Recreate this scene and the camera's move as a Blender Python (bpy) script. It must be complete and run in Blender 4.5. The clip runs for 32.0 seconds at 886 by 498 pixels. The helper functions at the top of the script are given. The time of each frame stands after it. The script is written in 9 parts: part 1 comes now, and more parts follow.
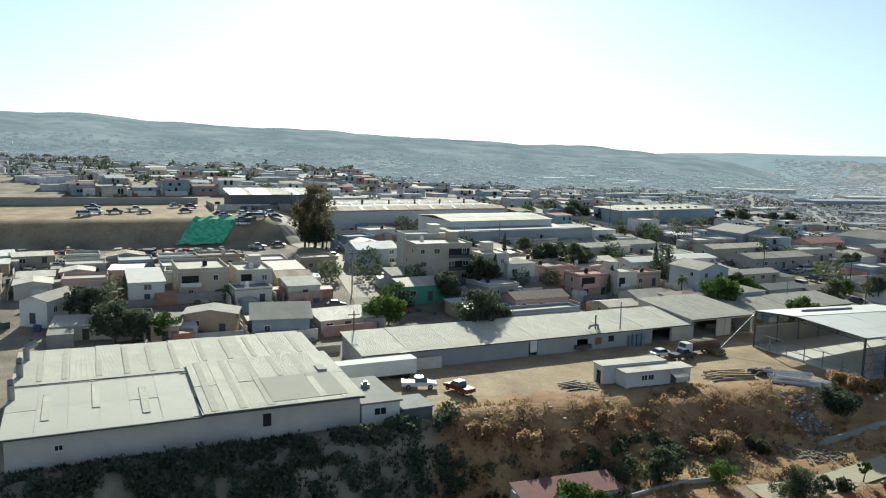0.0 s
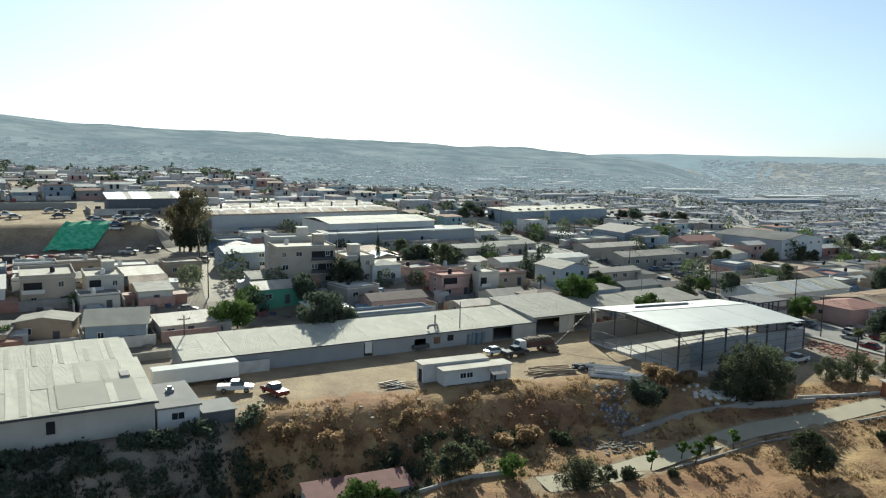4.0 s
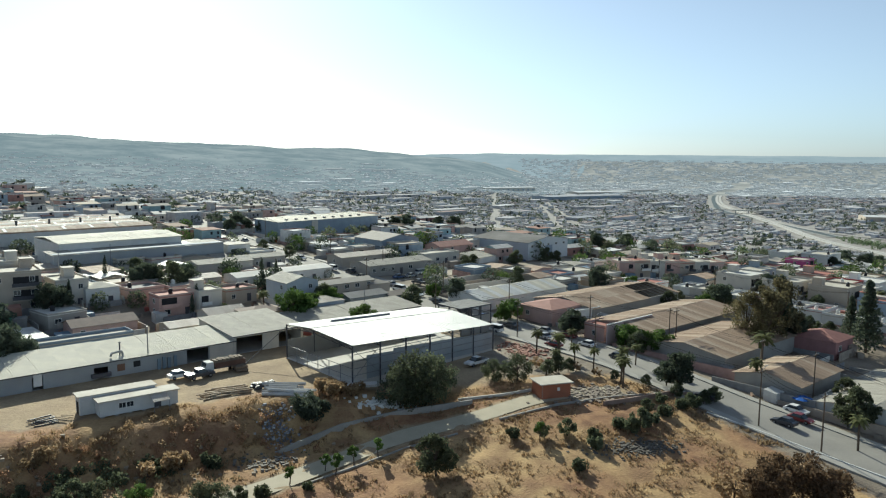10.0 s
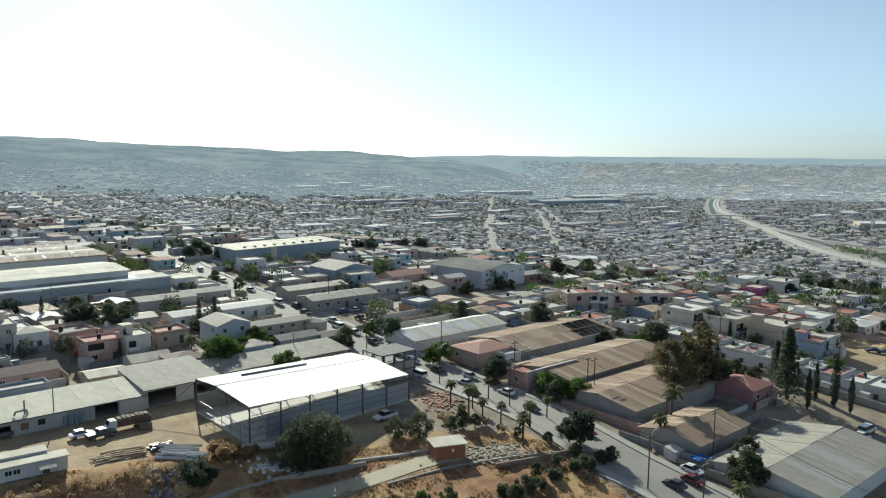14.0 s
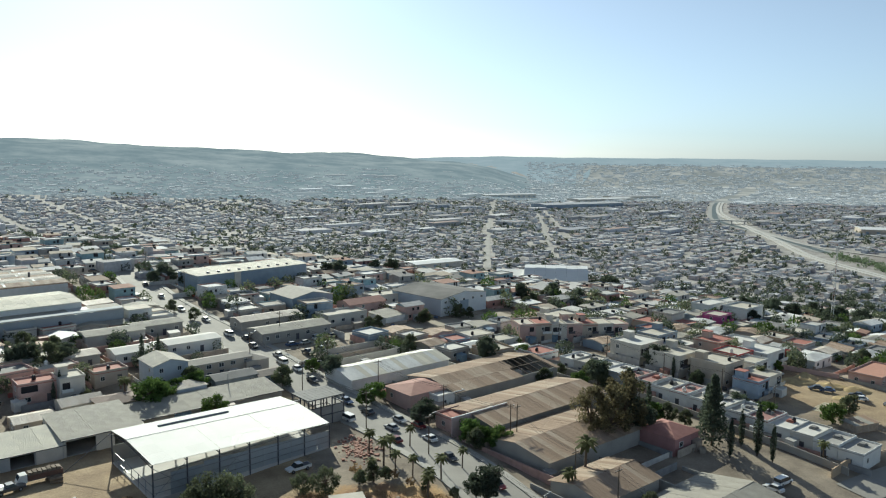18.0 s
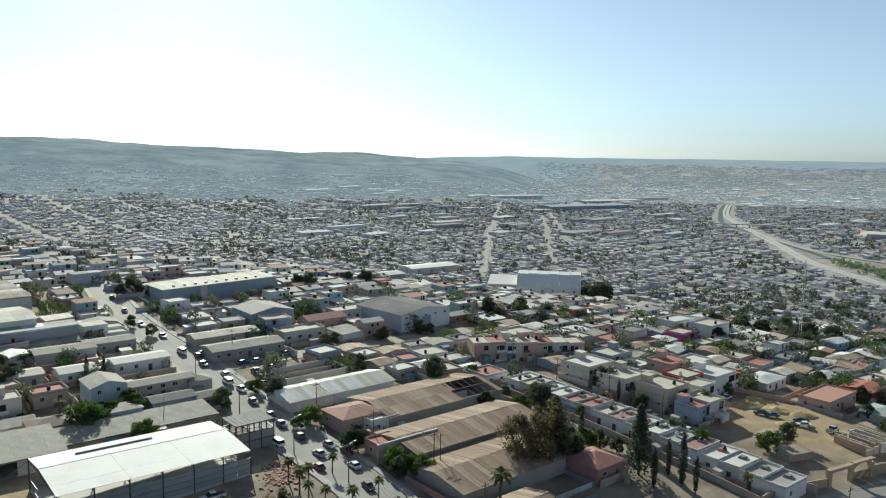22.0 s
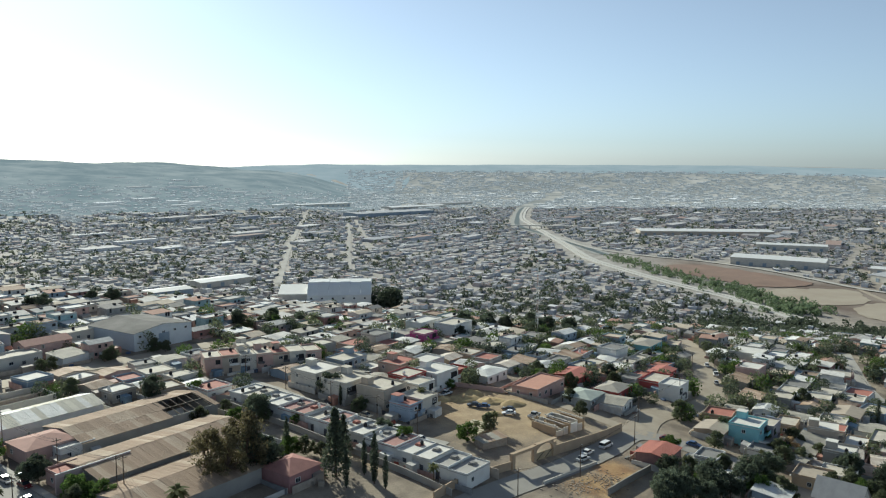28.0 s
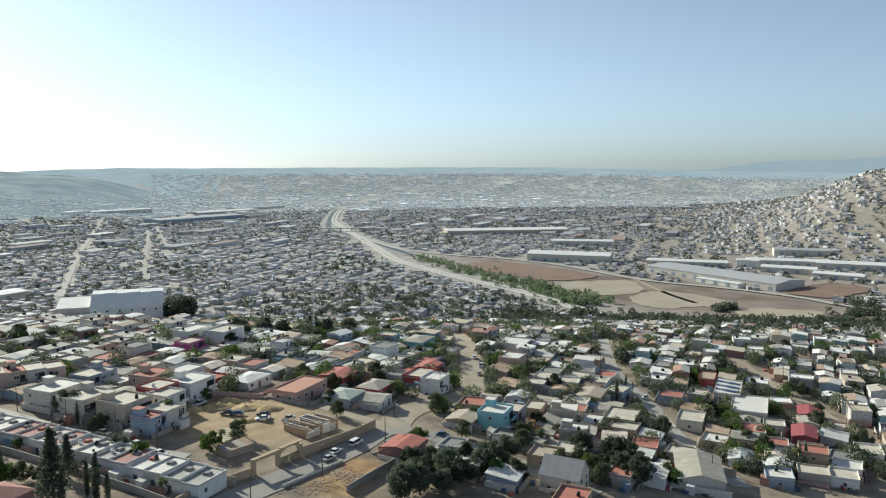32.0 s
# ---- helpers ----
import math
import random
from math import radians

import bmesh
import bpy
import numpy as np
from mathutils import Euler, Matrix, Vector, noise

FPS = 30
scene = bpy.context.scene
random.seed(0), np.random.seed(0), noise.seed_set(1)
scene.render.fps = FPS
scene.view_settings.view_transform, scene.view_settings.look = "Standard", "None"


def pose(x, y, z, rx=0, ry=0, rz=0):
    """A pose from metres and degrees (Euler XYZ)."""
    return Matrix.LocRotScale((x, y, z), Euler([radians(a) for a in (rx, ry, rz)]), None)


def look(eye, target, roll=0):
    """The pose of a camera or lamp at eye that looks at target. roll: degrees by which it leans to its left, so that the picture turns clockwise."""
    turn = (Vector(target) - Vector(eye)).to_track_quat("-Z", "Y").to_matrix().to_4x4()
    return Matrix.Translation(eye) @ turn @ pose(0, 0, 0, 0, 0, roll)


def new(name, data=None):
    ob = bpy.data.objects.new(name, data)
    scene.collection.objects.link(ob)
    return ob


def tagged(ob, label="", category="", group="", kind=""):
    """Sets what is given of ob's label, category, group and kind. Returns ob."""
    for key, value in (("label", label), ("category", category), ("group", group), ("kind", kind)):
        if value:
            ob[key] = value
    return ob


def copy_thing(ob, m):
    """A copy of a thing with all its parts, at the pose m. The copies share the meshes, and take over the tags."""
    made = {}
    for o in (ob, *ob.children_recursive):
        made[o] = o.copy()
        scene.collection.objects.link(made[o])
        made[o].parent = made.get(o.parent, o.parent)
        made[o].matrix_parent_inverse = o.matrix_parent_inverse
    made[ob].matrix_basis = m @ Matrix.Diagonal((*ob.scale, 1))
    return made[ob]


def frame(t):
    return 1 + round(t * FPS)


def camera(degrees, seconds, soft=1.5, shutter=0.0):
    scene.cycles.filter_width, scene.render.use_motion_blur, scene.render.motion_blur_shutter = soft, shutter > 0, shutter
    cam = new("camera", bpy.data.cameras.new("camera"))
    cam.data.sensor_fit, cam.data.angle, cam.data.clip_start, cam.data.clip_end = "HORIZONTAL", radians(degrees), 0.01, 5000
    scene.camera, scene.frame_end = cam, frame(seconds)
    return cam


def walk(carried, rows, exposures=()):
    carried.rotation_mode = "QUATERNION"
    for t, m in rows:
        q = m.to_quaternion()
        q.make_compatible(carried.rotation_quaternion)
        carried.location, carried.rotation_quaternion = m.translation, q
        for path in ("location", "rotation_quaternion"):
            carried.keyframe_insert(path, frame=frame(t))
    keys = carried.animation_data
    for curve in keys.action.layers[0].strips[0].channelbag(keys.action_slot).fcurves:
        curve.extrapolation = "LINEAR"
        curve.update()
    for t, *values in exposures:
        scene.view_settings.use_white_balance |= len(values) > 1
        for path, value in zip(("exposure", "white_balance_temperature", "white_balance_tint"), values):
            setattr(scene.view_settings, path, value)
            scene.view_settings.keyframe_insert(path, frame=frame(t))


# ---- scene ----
cam = camera(59.81, 32.0, 1.2)
# seconds, eye in metres, yaw, pitch and roll in degrees
ROWS = [
    (0.0, 0.00, 0.00, 40.00, 0.01, -7.44, 1.31),
    (0.5, 2.44, -0.16, 40.12, -0.93, -7.33, 1.26),
    (1.0, 4.88, -0.31, 40.22, -1.58, -7.23, 1.25),
    (1.5, 7.32, -0.47, 40.27, -2.03, -7.21, 1.25),
    (2.0, 9.74, -0.65, 40.30, -2.38, -7.23, 1.24),
    (2.5, 12.15, -0.86, 40.32, -2.69, -7.22, 1.24),
    (4.5, 21.62, -2.48, 40.69, -6.57, -7.16, 0.99),
    (5.0, 23.97, -3.15, 40.80, -9.75, -6.99, 0.85),
    (5.5, 26.27, -3.88, 40.86, -12.18, -7.00, 0.81),
    (6.0, 28.53, -4.64, 40.90, -13.64, -6.95, 0.78),
    (6.5, 30.77, -5.41, 40.91, -14.64, -6.83, 0.77),
    (7.0, 33.03, -6.17, 40.93, -15.31, -6.82, 0.74),
    (7.5, 35.29, -6.92, 40.99, -15.77, -6.82, 0.69),
    (8.0, 37.56, -7.64, 41.19, -16.07, -6.90, 0.63),
    (8.5, 39.85, -8.31, 41.64, -16.28, -7.08, 0.58),
    (9.0, 42.16, -8.96, 42.42, -16.41, -7.09, 0.59),
    (9.5, 44.51, -9.62, 43.57, -16.53, -7.02, 0.59),
    (10.0, 46.87, -10.28, 44.98, -16.59, -7.03, 0.51),
    (10.5, 49.23, -10.95, 46.53, -16.57, -7.03, 0.48),
    (11.0, 51.61, -11.64, 48.12, -16.59, -7.01, 0.49),
    (11.5, 53.99, -12.34, 49.67, -16.56, -7.05, 0.54),
    (12.0, 56.36, -13.07, 51.16, -16.52, -7.06, 0.50),
    (12.5, 58.71, -13.80, 52.58, -16.42, -7.08, 0.53),
    (13.0, 61.05, -14.50, 53.94, -16.39, -7.01, 0.53),
    (13.5, 63.38, -15.18, 55.30, -16.36, -7.04, 0.49),
    (14.0, 65.72, -15.85, 56.64, -16.27, -7.03, 0.49),
    (14.5, 68.08, -16.52, 57.98, -16.18, -7.01, 0.51),
    (16.5, 77.63, -19.23, 63.58, -15.84, -7.05, 0.53),
    (17.0, 80.07, -19.91, 65.13, -15.77, -7.06, 0.54),
    (17.5, 82.52, -20.60, 66.72, -15.70, -7.08, 0.52),
    (18.0, 84.94, -21.27, 68.33, -15.57, -7.11, 0.56),
    (18.5, 87.37, -21.93, 69.91, -15.46, -7.15, 0.65),
    (19.0, 89.81, -22.55, 71.42, -15.33, -7.21, 0.64),
    (19.5, 92.25, -23.16, 72.78, -15.22, -7.19, 0.68),
    (20.0, 94.69, -23.77, 73.93, -15.09, -7.15, 0.69),
    (20.5, 97.15, -24.40, 74.78, -14.97, -7.09, 0.72),
    (21.0, 99.69, -25.05, 75.32, -14.80, -7.12, 0.72),
    (21.5, 102.32, -25.73, 75.60, -14.71, -7.19, 0.73),
    (22.0, 105.02, -26.41, 75.69, -14.60, -7.23, 0.77),
    (22.5, 107.73, -27.11, 75.70, -14.46, -7.21, 0.69),
    (23.0, 110.40, -27.83, 75.71, -14.35, -7.21, 0.65),
    (23.5, 113.01, -28.60, 75.73, -14.25, -7.19, 0.62),
    (24.0, 115.53, -29.46, 75.81, -15.94, -7.11, 0.61),
    (24.5, 117.98, -30.43, 75.95, -17.58, -7.09, 0.64),
    (25.0, 120.37, -31.51, 76.11, -21.95, -6.88, 0.38),
    (25.5, 122.72, -32.68, 76.27, -24.28, -6.85, 0.32),
    (27.5, 131.83, -38.51, 76.47, -27.70, -6.58, 0.09),
    (28.0, 134.15, -40.04, 76.51, -28.00, -6.58, 0.08),
    (28.5, 136.47, -41.59, 76.54, -30.50, -6.52, 0.00),
    (29.0, 138.78, -43.14, 76.54, -32.14, -6.60, -0.02),
    (29.5, 141.09, -44.70, 76.52, -33.16, -6.54, -0.02),
    (30.0, 143.39, -46.29, 76.47, -33.78, -6.48, -0.00),
    (30.5, 145.66, -47.93, 76.39, -36.07, -6.45, -0.01),
    (31.0, 147.87, -49.60, 76.28, -38.72, -6.50, -0.04),
    (31.5, 150.02, -51.29, 76.16, -40.29, -6.49, -0.09),
    (32.0, 152.16, -52.99, 76.02, -41.31, -6.38, -0.12),
]
walk(cam, [(t, pose(x, y, z, 90 + pitch, 0, yaw) @ pose(0, 0, 0, 0, 0, roll)) for t, x, y, z, yaw, pitch, roll in ROWS],
     exposures=((0.0, 0.46, 5880.0, -3.0), (8.0, 0.38, 5880.0, -3.0), (16.0, 0.33, 5870.0, -3.0), (25.0, 0.20, 5850.0, -3.0), (32.0, 0.44, 5980.0, 0.0)))

# ---- light ----
SUN_AZ, SUN_EL = radians(-4.0), radians(26.0)
world = bpy.data.worlds.new("sky")
scene.world = world
world.use_nodes = True
wn = world.node_tree
sky = wn.nodes.new("ShaderNodeTexSky")
sky.sky_type = "NISHITA"
sky.sun_disc = False
sky.sun_elevation, sky.sun_rotation = SUN_EL, SUN_AZ
sky.air_density, sky.dust_density, sky.ozone_density, sky.altitude = 0.8, 0.58, 5.5, 300.0
wn.nodes["Background"].inputs["Strength"].default_value = 0.087
hazy = wn.nodes.new("ShaderNodeHueSaturation")
hazy.inputs["Saturation"].default_value = 0.54
wn.links.new(sky.outputs["Color"], hazy.inputs["Color"])
wn.links.new(hazy.outputs["Color"], wn.nodes["Background"].inputs["Color"])
sun = new("sun", bpy.data.lights.new("sun", "SUN"))
sun.data.energy, sun.data.angle, sun.data.color = 5.0, radians(0.6), (1.0, 0.90, 0.75)
to_sun = Vector((math.sin(SUN_AZ) * math.cos(SUN_EL), math.cos(SUN_AZ) * math.cos(SUN_EL), math.sin(SUN_EL)))
sun.matrix_world = look((0, 0, 300), Vector((0, 0, 300)) - to_sun)
# haze of the air, put into far surfaces as emission strength and tint
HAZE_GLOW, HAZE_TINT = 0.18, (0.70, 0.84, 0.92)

# ---- materials ----
GRID = 25.0
MATS = {}


def surface(name, colour, rough=0.8, metal=0.0, vary=0.25, scale=0.6, fine=6.0, bump=0.15, second=None, share=0.5, random_tone=0.0, ribs=0.0, spec=0.22, streak=False):
    """A weathered surface: two tones mixed by a coarse noise, a fine grain over both, and optional ribs of sheet metal along local x."""
    if name in MATS:
        return MATS[name]
    m = bpy.data.materials.new(name)
    m.use_nodes = True
    nt = m.node_tree
    n, link = nt.nodes, nt.links.new
    b = n["Principled BSDF"]
    b.inputs["Roughness"].default_value, b.inputs["Metallic"].default_value = rough, metal
    b.inputs["Specular IOR Level"].default_value = spec
    co = n.new("ShaderNodeTexCoord")
    src = co.outputs["Object"]
    if streak:
        mp = n.new("ShaderNodeMapping")
        mp.inputs["Scale"].default_value = (1.0, 0.16, 1.0)
        link(src, mp.inputs["Vector"])
        src = mp.outputs["Vector"]
    big, small = n.new("ShaderNodeTexNoise"), n.new("ShaderNodeTexNoise")
    big.inputs["Scale"].default_value, small.inputs["Scale"].default_value = scale, fine
    big.inputs["Detail"].default_value, small.inputs["Detail"].default_value = 5.0, 3.0
    link(src, big.inputs["Vector"]), link(src, small.inputs["Vector"])
    ramp = n.new("ShaderNodeValToRGB")
    ramp.color_ramp.elements[0].position, ramp.color_ramp.elements[1].position = max(0.0, share - 0.18), min(1.0, share + 0.18)
    two = second or tuple(c * (1 - vary) for c in colour)
    ramp.color_ramp.elements[0].color, ramp.color_ramp.elements[1].color = (*two, 1), (*colour, 1)
    link(big.outputs["Fac"], ramp.inputs["Fac"])
    tone = n.new("ShaderNodeHueSaturation")
    link(ramp.outputs["Color"], tone.inputs["Color"])
    value = n.new("ShaderNodeMapRange")
    value.inputs["To Min"].default_value, value.inputs["To Max"].default_value = 1 - vary, 1 + vary
    link(small.outputs["Fac"], value.inputs["Value"])
    out = value.outputs["Result"]
    if random_tone:
        info = n.new("ShaderNodeObjectInfo")
        rnd = n.new("ShaderNodeMapRange")
        rnd.inputs["To Min"].default_value, rnd.inputs["To Max"].default_value = 1 - random_tone, 1 + random_tone
        link(info.outputs["Random"], rnd.inputs["Value"])
        mul = n.new("ShaderNodeMath")
        mul.operation = "MULTIPLY"
        link(out, mul.inputs[0]), link(rnd.outputs["Result"], mul.inputs[1])
        out = mul.outputs["Value"]
    link(out, tone.inputs["Value"])
    link(tone.outputs["Color"], b.inputs["Base Color"])
    if bump or ribs:
        bp = n.new("ShaderNodeBump")
        bp.inputs["Strength"].default_value, bp.inputs["Distance"].default_value = bump, 0.1
        link(small.outputs["Fac"], bp.inputs["Height"])
        last = bp
        if ribs:
            wave = n.new("ShaderNodeTexWave")
            wave.inputs["Scale"].default_value = ribs
            link(co.outputs["Object"], wave.inputs["Vector"])
            rb = n.new("ShaderNodeBump")
            rb.inputs["Strength"].default_value, rb.inputs["Distance"].default_value = 0.5, 0.05
            link(wave.outputs["Fac"], rb.inputs["Height"]), link(bp.outputs["Normal"], rb.inputs["Normal"])
            last = rb
        link(last.outputs["Normal"], b.inputs["Normal"])
    MATS[name] = m
    return m


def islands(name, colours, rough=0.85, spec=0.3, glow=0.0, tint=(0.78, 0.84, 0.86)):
    """A surface whose loose pieces each take one of several plain colours; glow lays painted haze over them."""
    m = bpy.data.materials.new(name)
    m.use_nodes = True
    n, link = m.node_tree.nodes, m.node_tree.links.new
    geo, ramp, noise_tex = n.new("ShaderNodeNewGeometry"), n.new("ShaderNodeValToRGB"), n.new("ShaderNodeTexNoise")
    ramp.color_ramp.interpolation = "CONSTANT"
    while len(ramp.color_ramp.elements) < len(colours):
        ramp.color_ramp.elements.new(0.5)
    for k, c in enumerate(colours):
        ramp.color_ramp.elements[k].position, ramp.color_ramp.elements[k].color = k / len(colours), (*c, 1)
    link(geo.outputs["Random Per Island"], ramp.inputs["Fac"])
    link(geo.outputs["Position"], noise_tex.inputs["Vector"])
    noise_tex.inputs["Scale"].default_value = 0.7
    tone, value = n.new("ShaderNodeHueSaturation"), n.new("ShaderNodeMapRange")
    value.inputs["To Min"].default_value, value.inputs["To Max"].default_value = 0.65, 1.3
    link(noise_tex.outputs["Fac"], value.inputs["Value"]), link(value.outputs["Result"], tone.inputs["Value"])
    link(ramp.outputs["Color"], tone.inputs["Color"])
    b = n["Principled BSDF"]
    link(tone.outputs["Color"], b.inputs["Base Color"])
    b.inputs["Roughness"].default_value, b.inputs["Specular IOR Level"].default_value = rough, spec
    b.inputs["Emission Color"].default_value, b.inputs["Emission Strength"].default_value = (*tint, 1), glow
    return m


def leaf_material(name, light, dark, through_share=0.35):
    """Leaves: two greens, and light that passes through the blade."""
    m = bpy.data.materials.new(name)
    m.use_nodes = True
    n, link = m.node_tree.nodes, m.node_tree.links.new
    geo, ramp, info = n.new("ShaderNodeNewGeometry"), n.new("ShaderNodeValToRGB"), n.new("ShaderNodeObjectInfo")
    ramp.color_ramp.elements[0].color, ramp.color_ramp.elements[1].color = (*dark, 1), (*light, 1)
    link(geo.outputs["Random Per Island"], ramp.inputs["Fac"])
    tone, value = n.new("ShaderNodeHueSaturation"), n.new("ShaderNodeMapRange")
    value.inputs["To Min"].default_value, value.inputs["To Max"].default_value = 0.7, 1.25
    link(info.outputs["Random"], value.inputs["Value"]), link(value.outputs["Result"], tone.inputs["Value"])
    link(ramp.outputs["Color"], tone.inputs["Color"])
    b = n["Principled BSDF"]
    b.inputs["Roughness"].default_value, b.inputs["Specular IOR Level"].default_value = 0.8, 0.1
    tr, mix = n.new("ShaderNodeBsdfTranslucent"), n.new("ShaderNodeMixShader")
    link(tone.outputs["Color"], b.inputs["Base Color"]), link(tone.outputs["Color"], tr.inputs["Color"])
    mix.inputs["Fac"].default_value = through_share
    link(b.outputs["BSDF"], mix.inputs[1]), link(tr.outputs["BSDF"], mix.inputs[2])
    link(mix.outputs["Shader"], n["Material Output"].inputs["Surface"])
    return m


WHITE = surface("white_paint", (0.74, 0.73, 0.69), vary=0.12, scale=0.4)
CREAM_ROOF = surface("cream_sheet_roof", (0.67, 0.63, 0.51), rough=0.7, vary=0.12, scale=0.25, second=(0.53, 0.50, 0.42), ribs=3.0, random_tone=0.10, bump=0.05, spec=0.1)
GREY_ROOF = surface("grey_sheet_roof", (0.43, 0.40, 0.335), rough=0.7, spec=0.1, vary=0.12, scale=0.3, second=(0.32, 0.30, 0.26), ribs=3.0, random_tone=0.04, bump=0.05)
STRIP = surface("aged_skylight_strip", (0.56, 0.53, 0.44), rough=0.9, vary=0.15, scale=0.8, spec=0.1)
BRIGHT_ROOF = surface("new_galvanised_roof", (0.58, 0.58, 0.55), rough=0.55, metal=0.1, vary=0.05, scale=0.2, ribs=3.0, bump=0.03, random_tone=0.03)
RUST = surface("rusted_sheet", (0.55, 0.43, 0.325), rough=0.75, vary=0.24, scale=0.35, second=(0.29, 0.19, 0.125), random_tone=0.22, ribs=3.0, streak=True)
HALLRUST = surface("brown_workshop_sheet", (0.47, 0.375, 0.29), rough=0.8, vary=0.26, scale=0.22, second=(0.28, 0.195, 0.135), random_tone=0.12, ribs=3.0, streak=True, spec=0.1)
HALLBROWN = surface("faded_workshop_sheet", (0.56, 0.475, 0.385), rough=0.8, vary=0.24, scale=0.3, second=(0.37, 0.28, 0.20), random_tone=0.12, ribs=3.0, streak=True, spec=0.1)
PALE_SHEET = surface("bleached_sheet", (0.62, 0.56, 0.48), rough=0.65, vary=0.2, scale=0.4, second=(0.47, 0.40, 0.33), random_tone=0.12, ribs=3.0, streak=True)
BLOCK = surface("grey_block_wall", (0.38, 0.36, 0.325), vary=0.16, scale=0.3)
PALE_WALL = surface("pale_plaster", (0.60, 0.565, 0.50), vary=0.14, scale=0.35)
BEIGE = surface("beige_plaster", (0.50, 0.43, 0.35), vary=0.14, scale=0.35)
PINK = surface("faded_pink_plaster", (0.55, 0.38, 0.33), vary=0.14, scale=0.4)
TAN = surface("tan_plaster", (0.46, 0.36, 0.26), vary=0.16, scale=0.4)
BLUEGREY = surface("blue_grey_plaster", (0.30, 0.36, 0.42), vary=0.14, scale=0.4)
TEAL = surface("turquoise_plaster", (0.28, 0.54, 0.57), vary=0.12, scale=0.4)
BLUEPAINT = surface("blue_plaster", (0.34, 0.41, 0.50), vary=0.15, scale=0.4)
GREENPAINT = surface("green_plaster", (0.13, 0.36, 0.24), vary=0.15, scale=0.4)
REDPAINT = surface("red_plaster", (0.42, 0.10, 0.09), vary=0.15, scale=0.4)
BRICKRED = surface("orange_brick_wall", (0.42, 0.17, 0.10), vary=0.2, scale=1.0)
CONCRETE = surface("concrete", (0.46, 0.45, 0.42), vary=0.16, scale=0.35)
ROOFSLAB = surface("whitewashed_roof_slab", (0.58, 0.54, 0.46), vary=0.16, scale=0.3, second=(0.44, 0.40, 0.33))
ROOFGREY = surface("tarred_grey_roof", (0.25, 0.245, 0.235), vary=0.2, scale=0.3)
ROOFRED = surface("red_sealed_roof", (0.42, 0.18, 0.14), vary=0.18, scale=0.4)
ROOFMAUVE = surface("faded_mauve_roof", (0.38, 0.21, 0.185), vary=0.18, scale=0.4)
GREYSLAB = surface("grey_slab_roof", (0.40, 0.385, 0.36), vary=0.16, scale=0.35)
ROOFWHITE = surface("white_sealed_roof", (0.66, 0.64, 0.59), vary=0.12, scale=0.4)
DARK = surface("dark_opening", (0.035, 0.035, 0.038), vary=0.2, rough=0.9)
STEEL = surface("grey_steel", (0.30, 0.31, 0.32), rough=0.5, metal=0.6, vary=0.12)
DARKSTEEL = surface("dark_painted_steel", (0.10, 0.10, 0.11), rough=0.5, vary=0.2)
CLAD = surface("grey_blue_cladding", (0.42, 0.45, 0.47), rough=0.45, metal=0.2, vary=0.12, ribs=2.0, scale=0.2, random_tone=0.08)
ASPHALT = surface("worn_asphalt", (0.34, 0.32, 0.285), vary=0.12, scale=0.12, second=(0.27, 0.255, 0.23), fine=3.0, rough=0.8)
DIRTROAD = surface("pale_dirt_road", (0.40, 0.345, 0.27), vary=0.15, scale=0.2, second=(0.33, 0.28, 0.215))
PAVING = surface("pale_pavement", (0.42, 0.40, 0.36), vary=0.14, scale=0.4)
WOOD = surface("weathered_pole_wood", (0.15, 0.115, 0.085), vary=0.25, scale=2.0)
TIMBER = surface("pale_timber", (0.42, 0.33, 0.23), vary=0.25, scale=2.0, random_tone=0.25)
BARK = surface("bark", (0.13, 0.10, 0.075), vary=0.3, scale=2.0, bump=0.5)
RUBBER = surface("rubber", (0.02, 0.02, 0.022), vary=0.2, rough=0.8)
GLASS = surface("dark_window_glass", (0.03, 0.04, 0.05), rough=0.08, vary=0.2, bump=0.0, spec=0.6)
TANKBLACK = surface("black_plastic_tank", (0.03, 0.03, 0.035), rough=0.5, vary=0.2)
TARPGREEN = surface("green_mesh_tarp", (0.05, 0.42, 0.20), rough=0.7, vary=0.35, scale=0.8, second=(0.22, 0.62, 0.38))
TARPBLUE = surface("blue_awning_cloth", (0.03, 0.14, 0.50), rough=0.7, vary=0.2)
TARPBROWN = surface("dusty_brown_load", (0.22, 0.17, 0.12), vary=0.3, scale=1.0)
STONE = surface("loose_grey_stone", (0.20, 0.18, 0.155), vary=0.25, random_tone=0.3)
SOLAR = surface("solar_panel_glass", (0.04, 0.08, 0.18), rough=0.15, vary=0.1, bump=0.0)
LEAF = leaf_material("broad_leaves", (0.165, 0.185, 0.105), (0.085, 0.10, 0.064), 0.45)
LEAFBRIGHT = leaf_material("bright_leaves", (0.15, 0.225, 0.06), (0.075, 0.12, 0.036), 0.40)
LEAFDARK = leaf_material("dark_needles", (0.13, 0.155, 0.105), (0.076, 0.095, 0.07), 0.45)
LEAFBROWN = leaf_material("dusty_eucalyptus_leaves", (0.22, 0.185, 0.10), (0.10, 0.095, 0.055), 0.45)
# far leaves: the haze in front of them is mixed into this greyer green
LEAFFAR = leaf_material("haze_tinted_far_leaves", (0.15, 0.175, 0.12), (0.08, 0.10, 0.072), 0.4)
LEAFWILLOW = leaf_material("canal_thicket_leaves", (0.19, 0.24, 0.14), (0.11, 0.15, 0.085), 0.45)
LEAFDRY = leaf_material("dry_brush", (0.48, 0.355, 0.21), (0.31, 0.215, 0.125), 0.5)
LEAFRUST = leaf_material("rusty_dry_brush", (0.42, 0.265, 0.16), (0.25, 0.155, 0.10), 0.5)
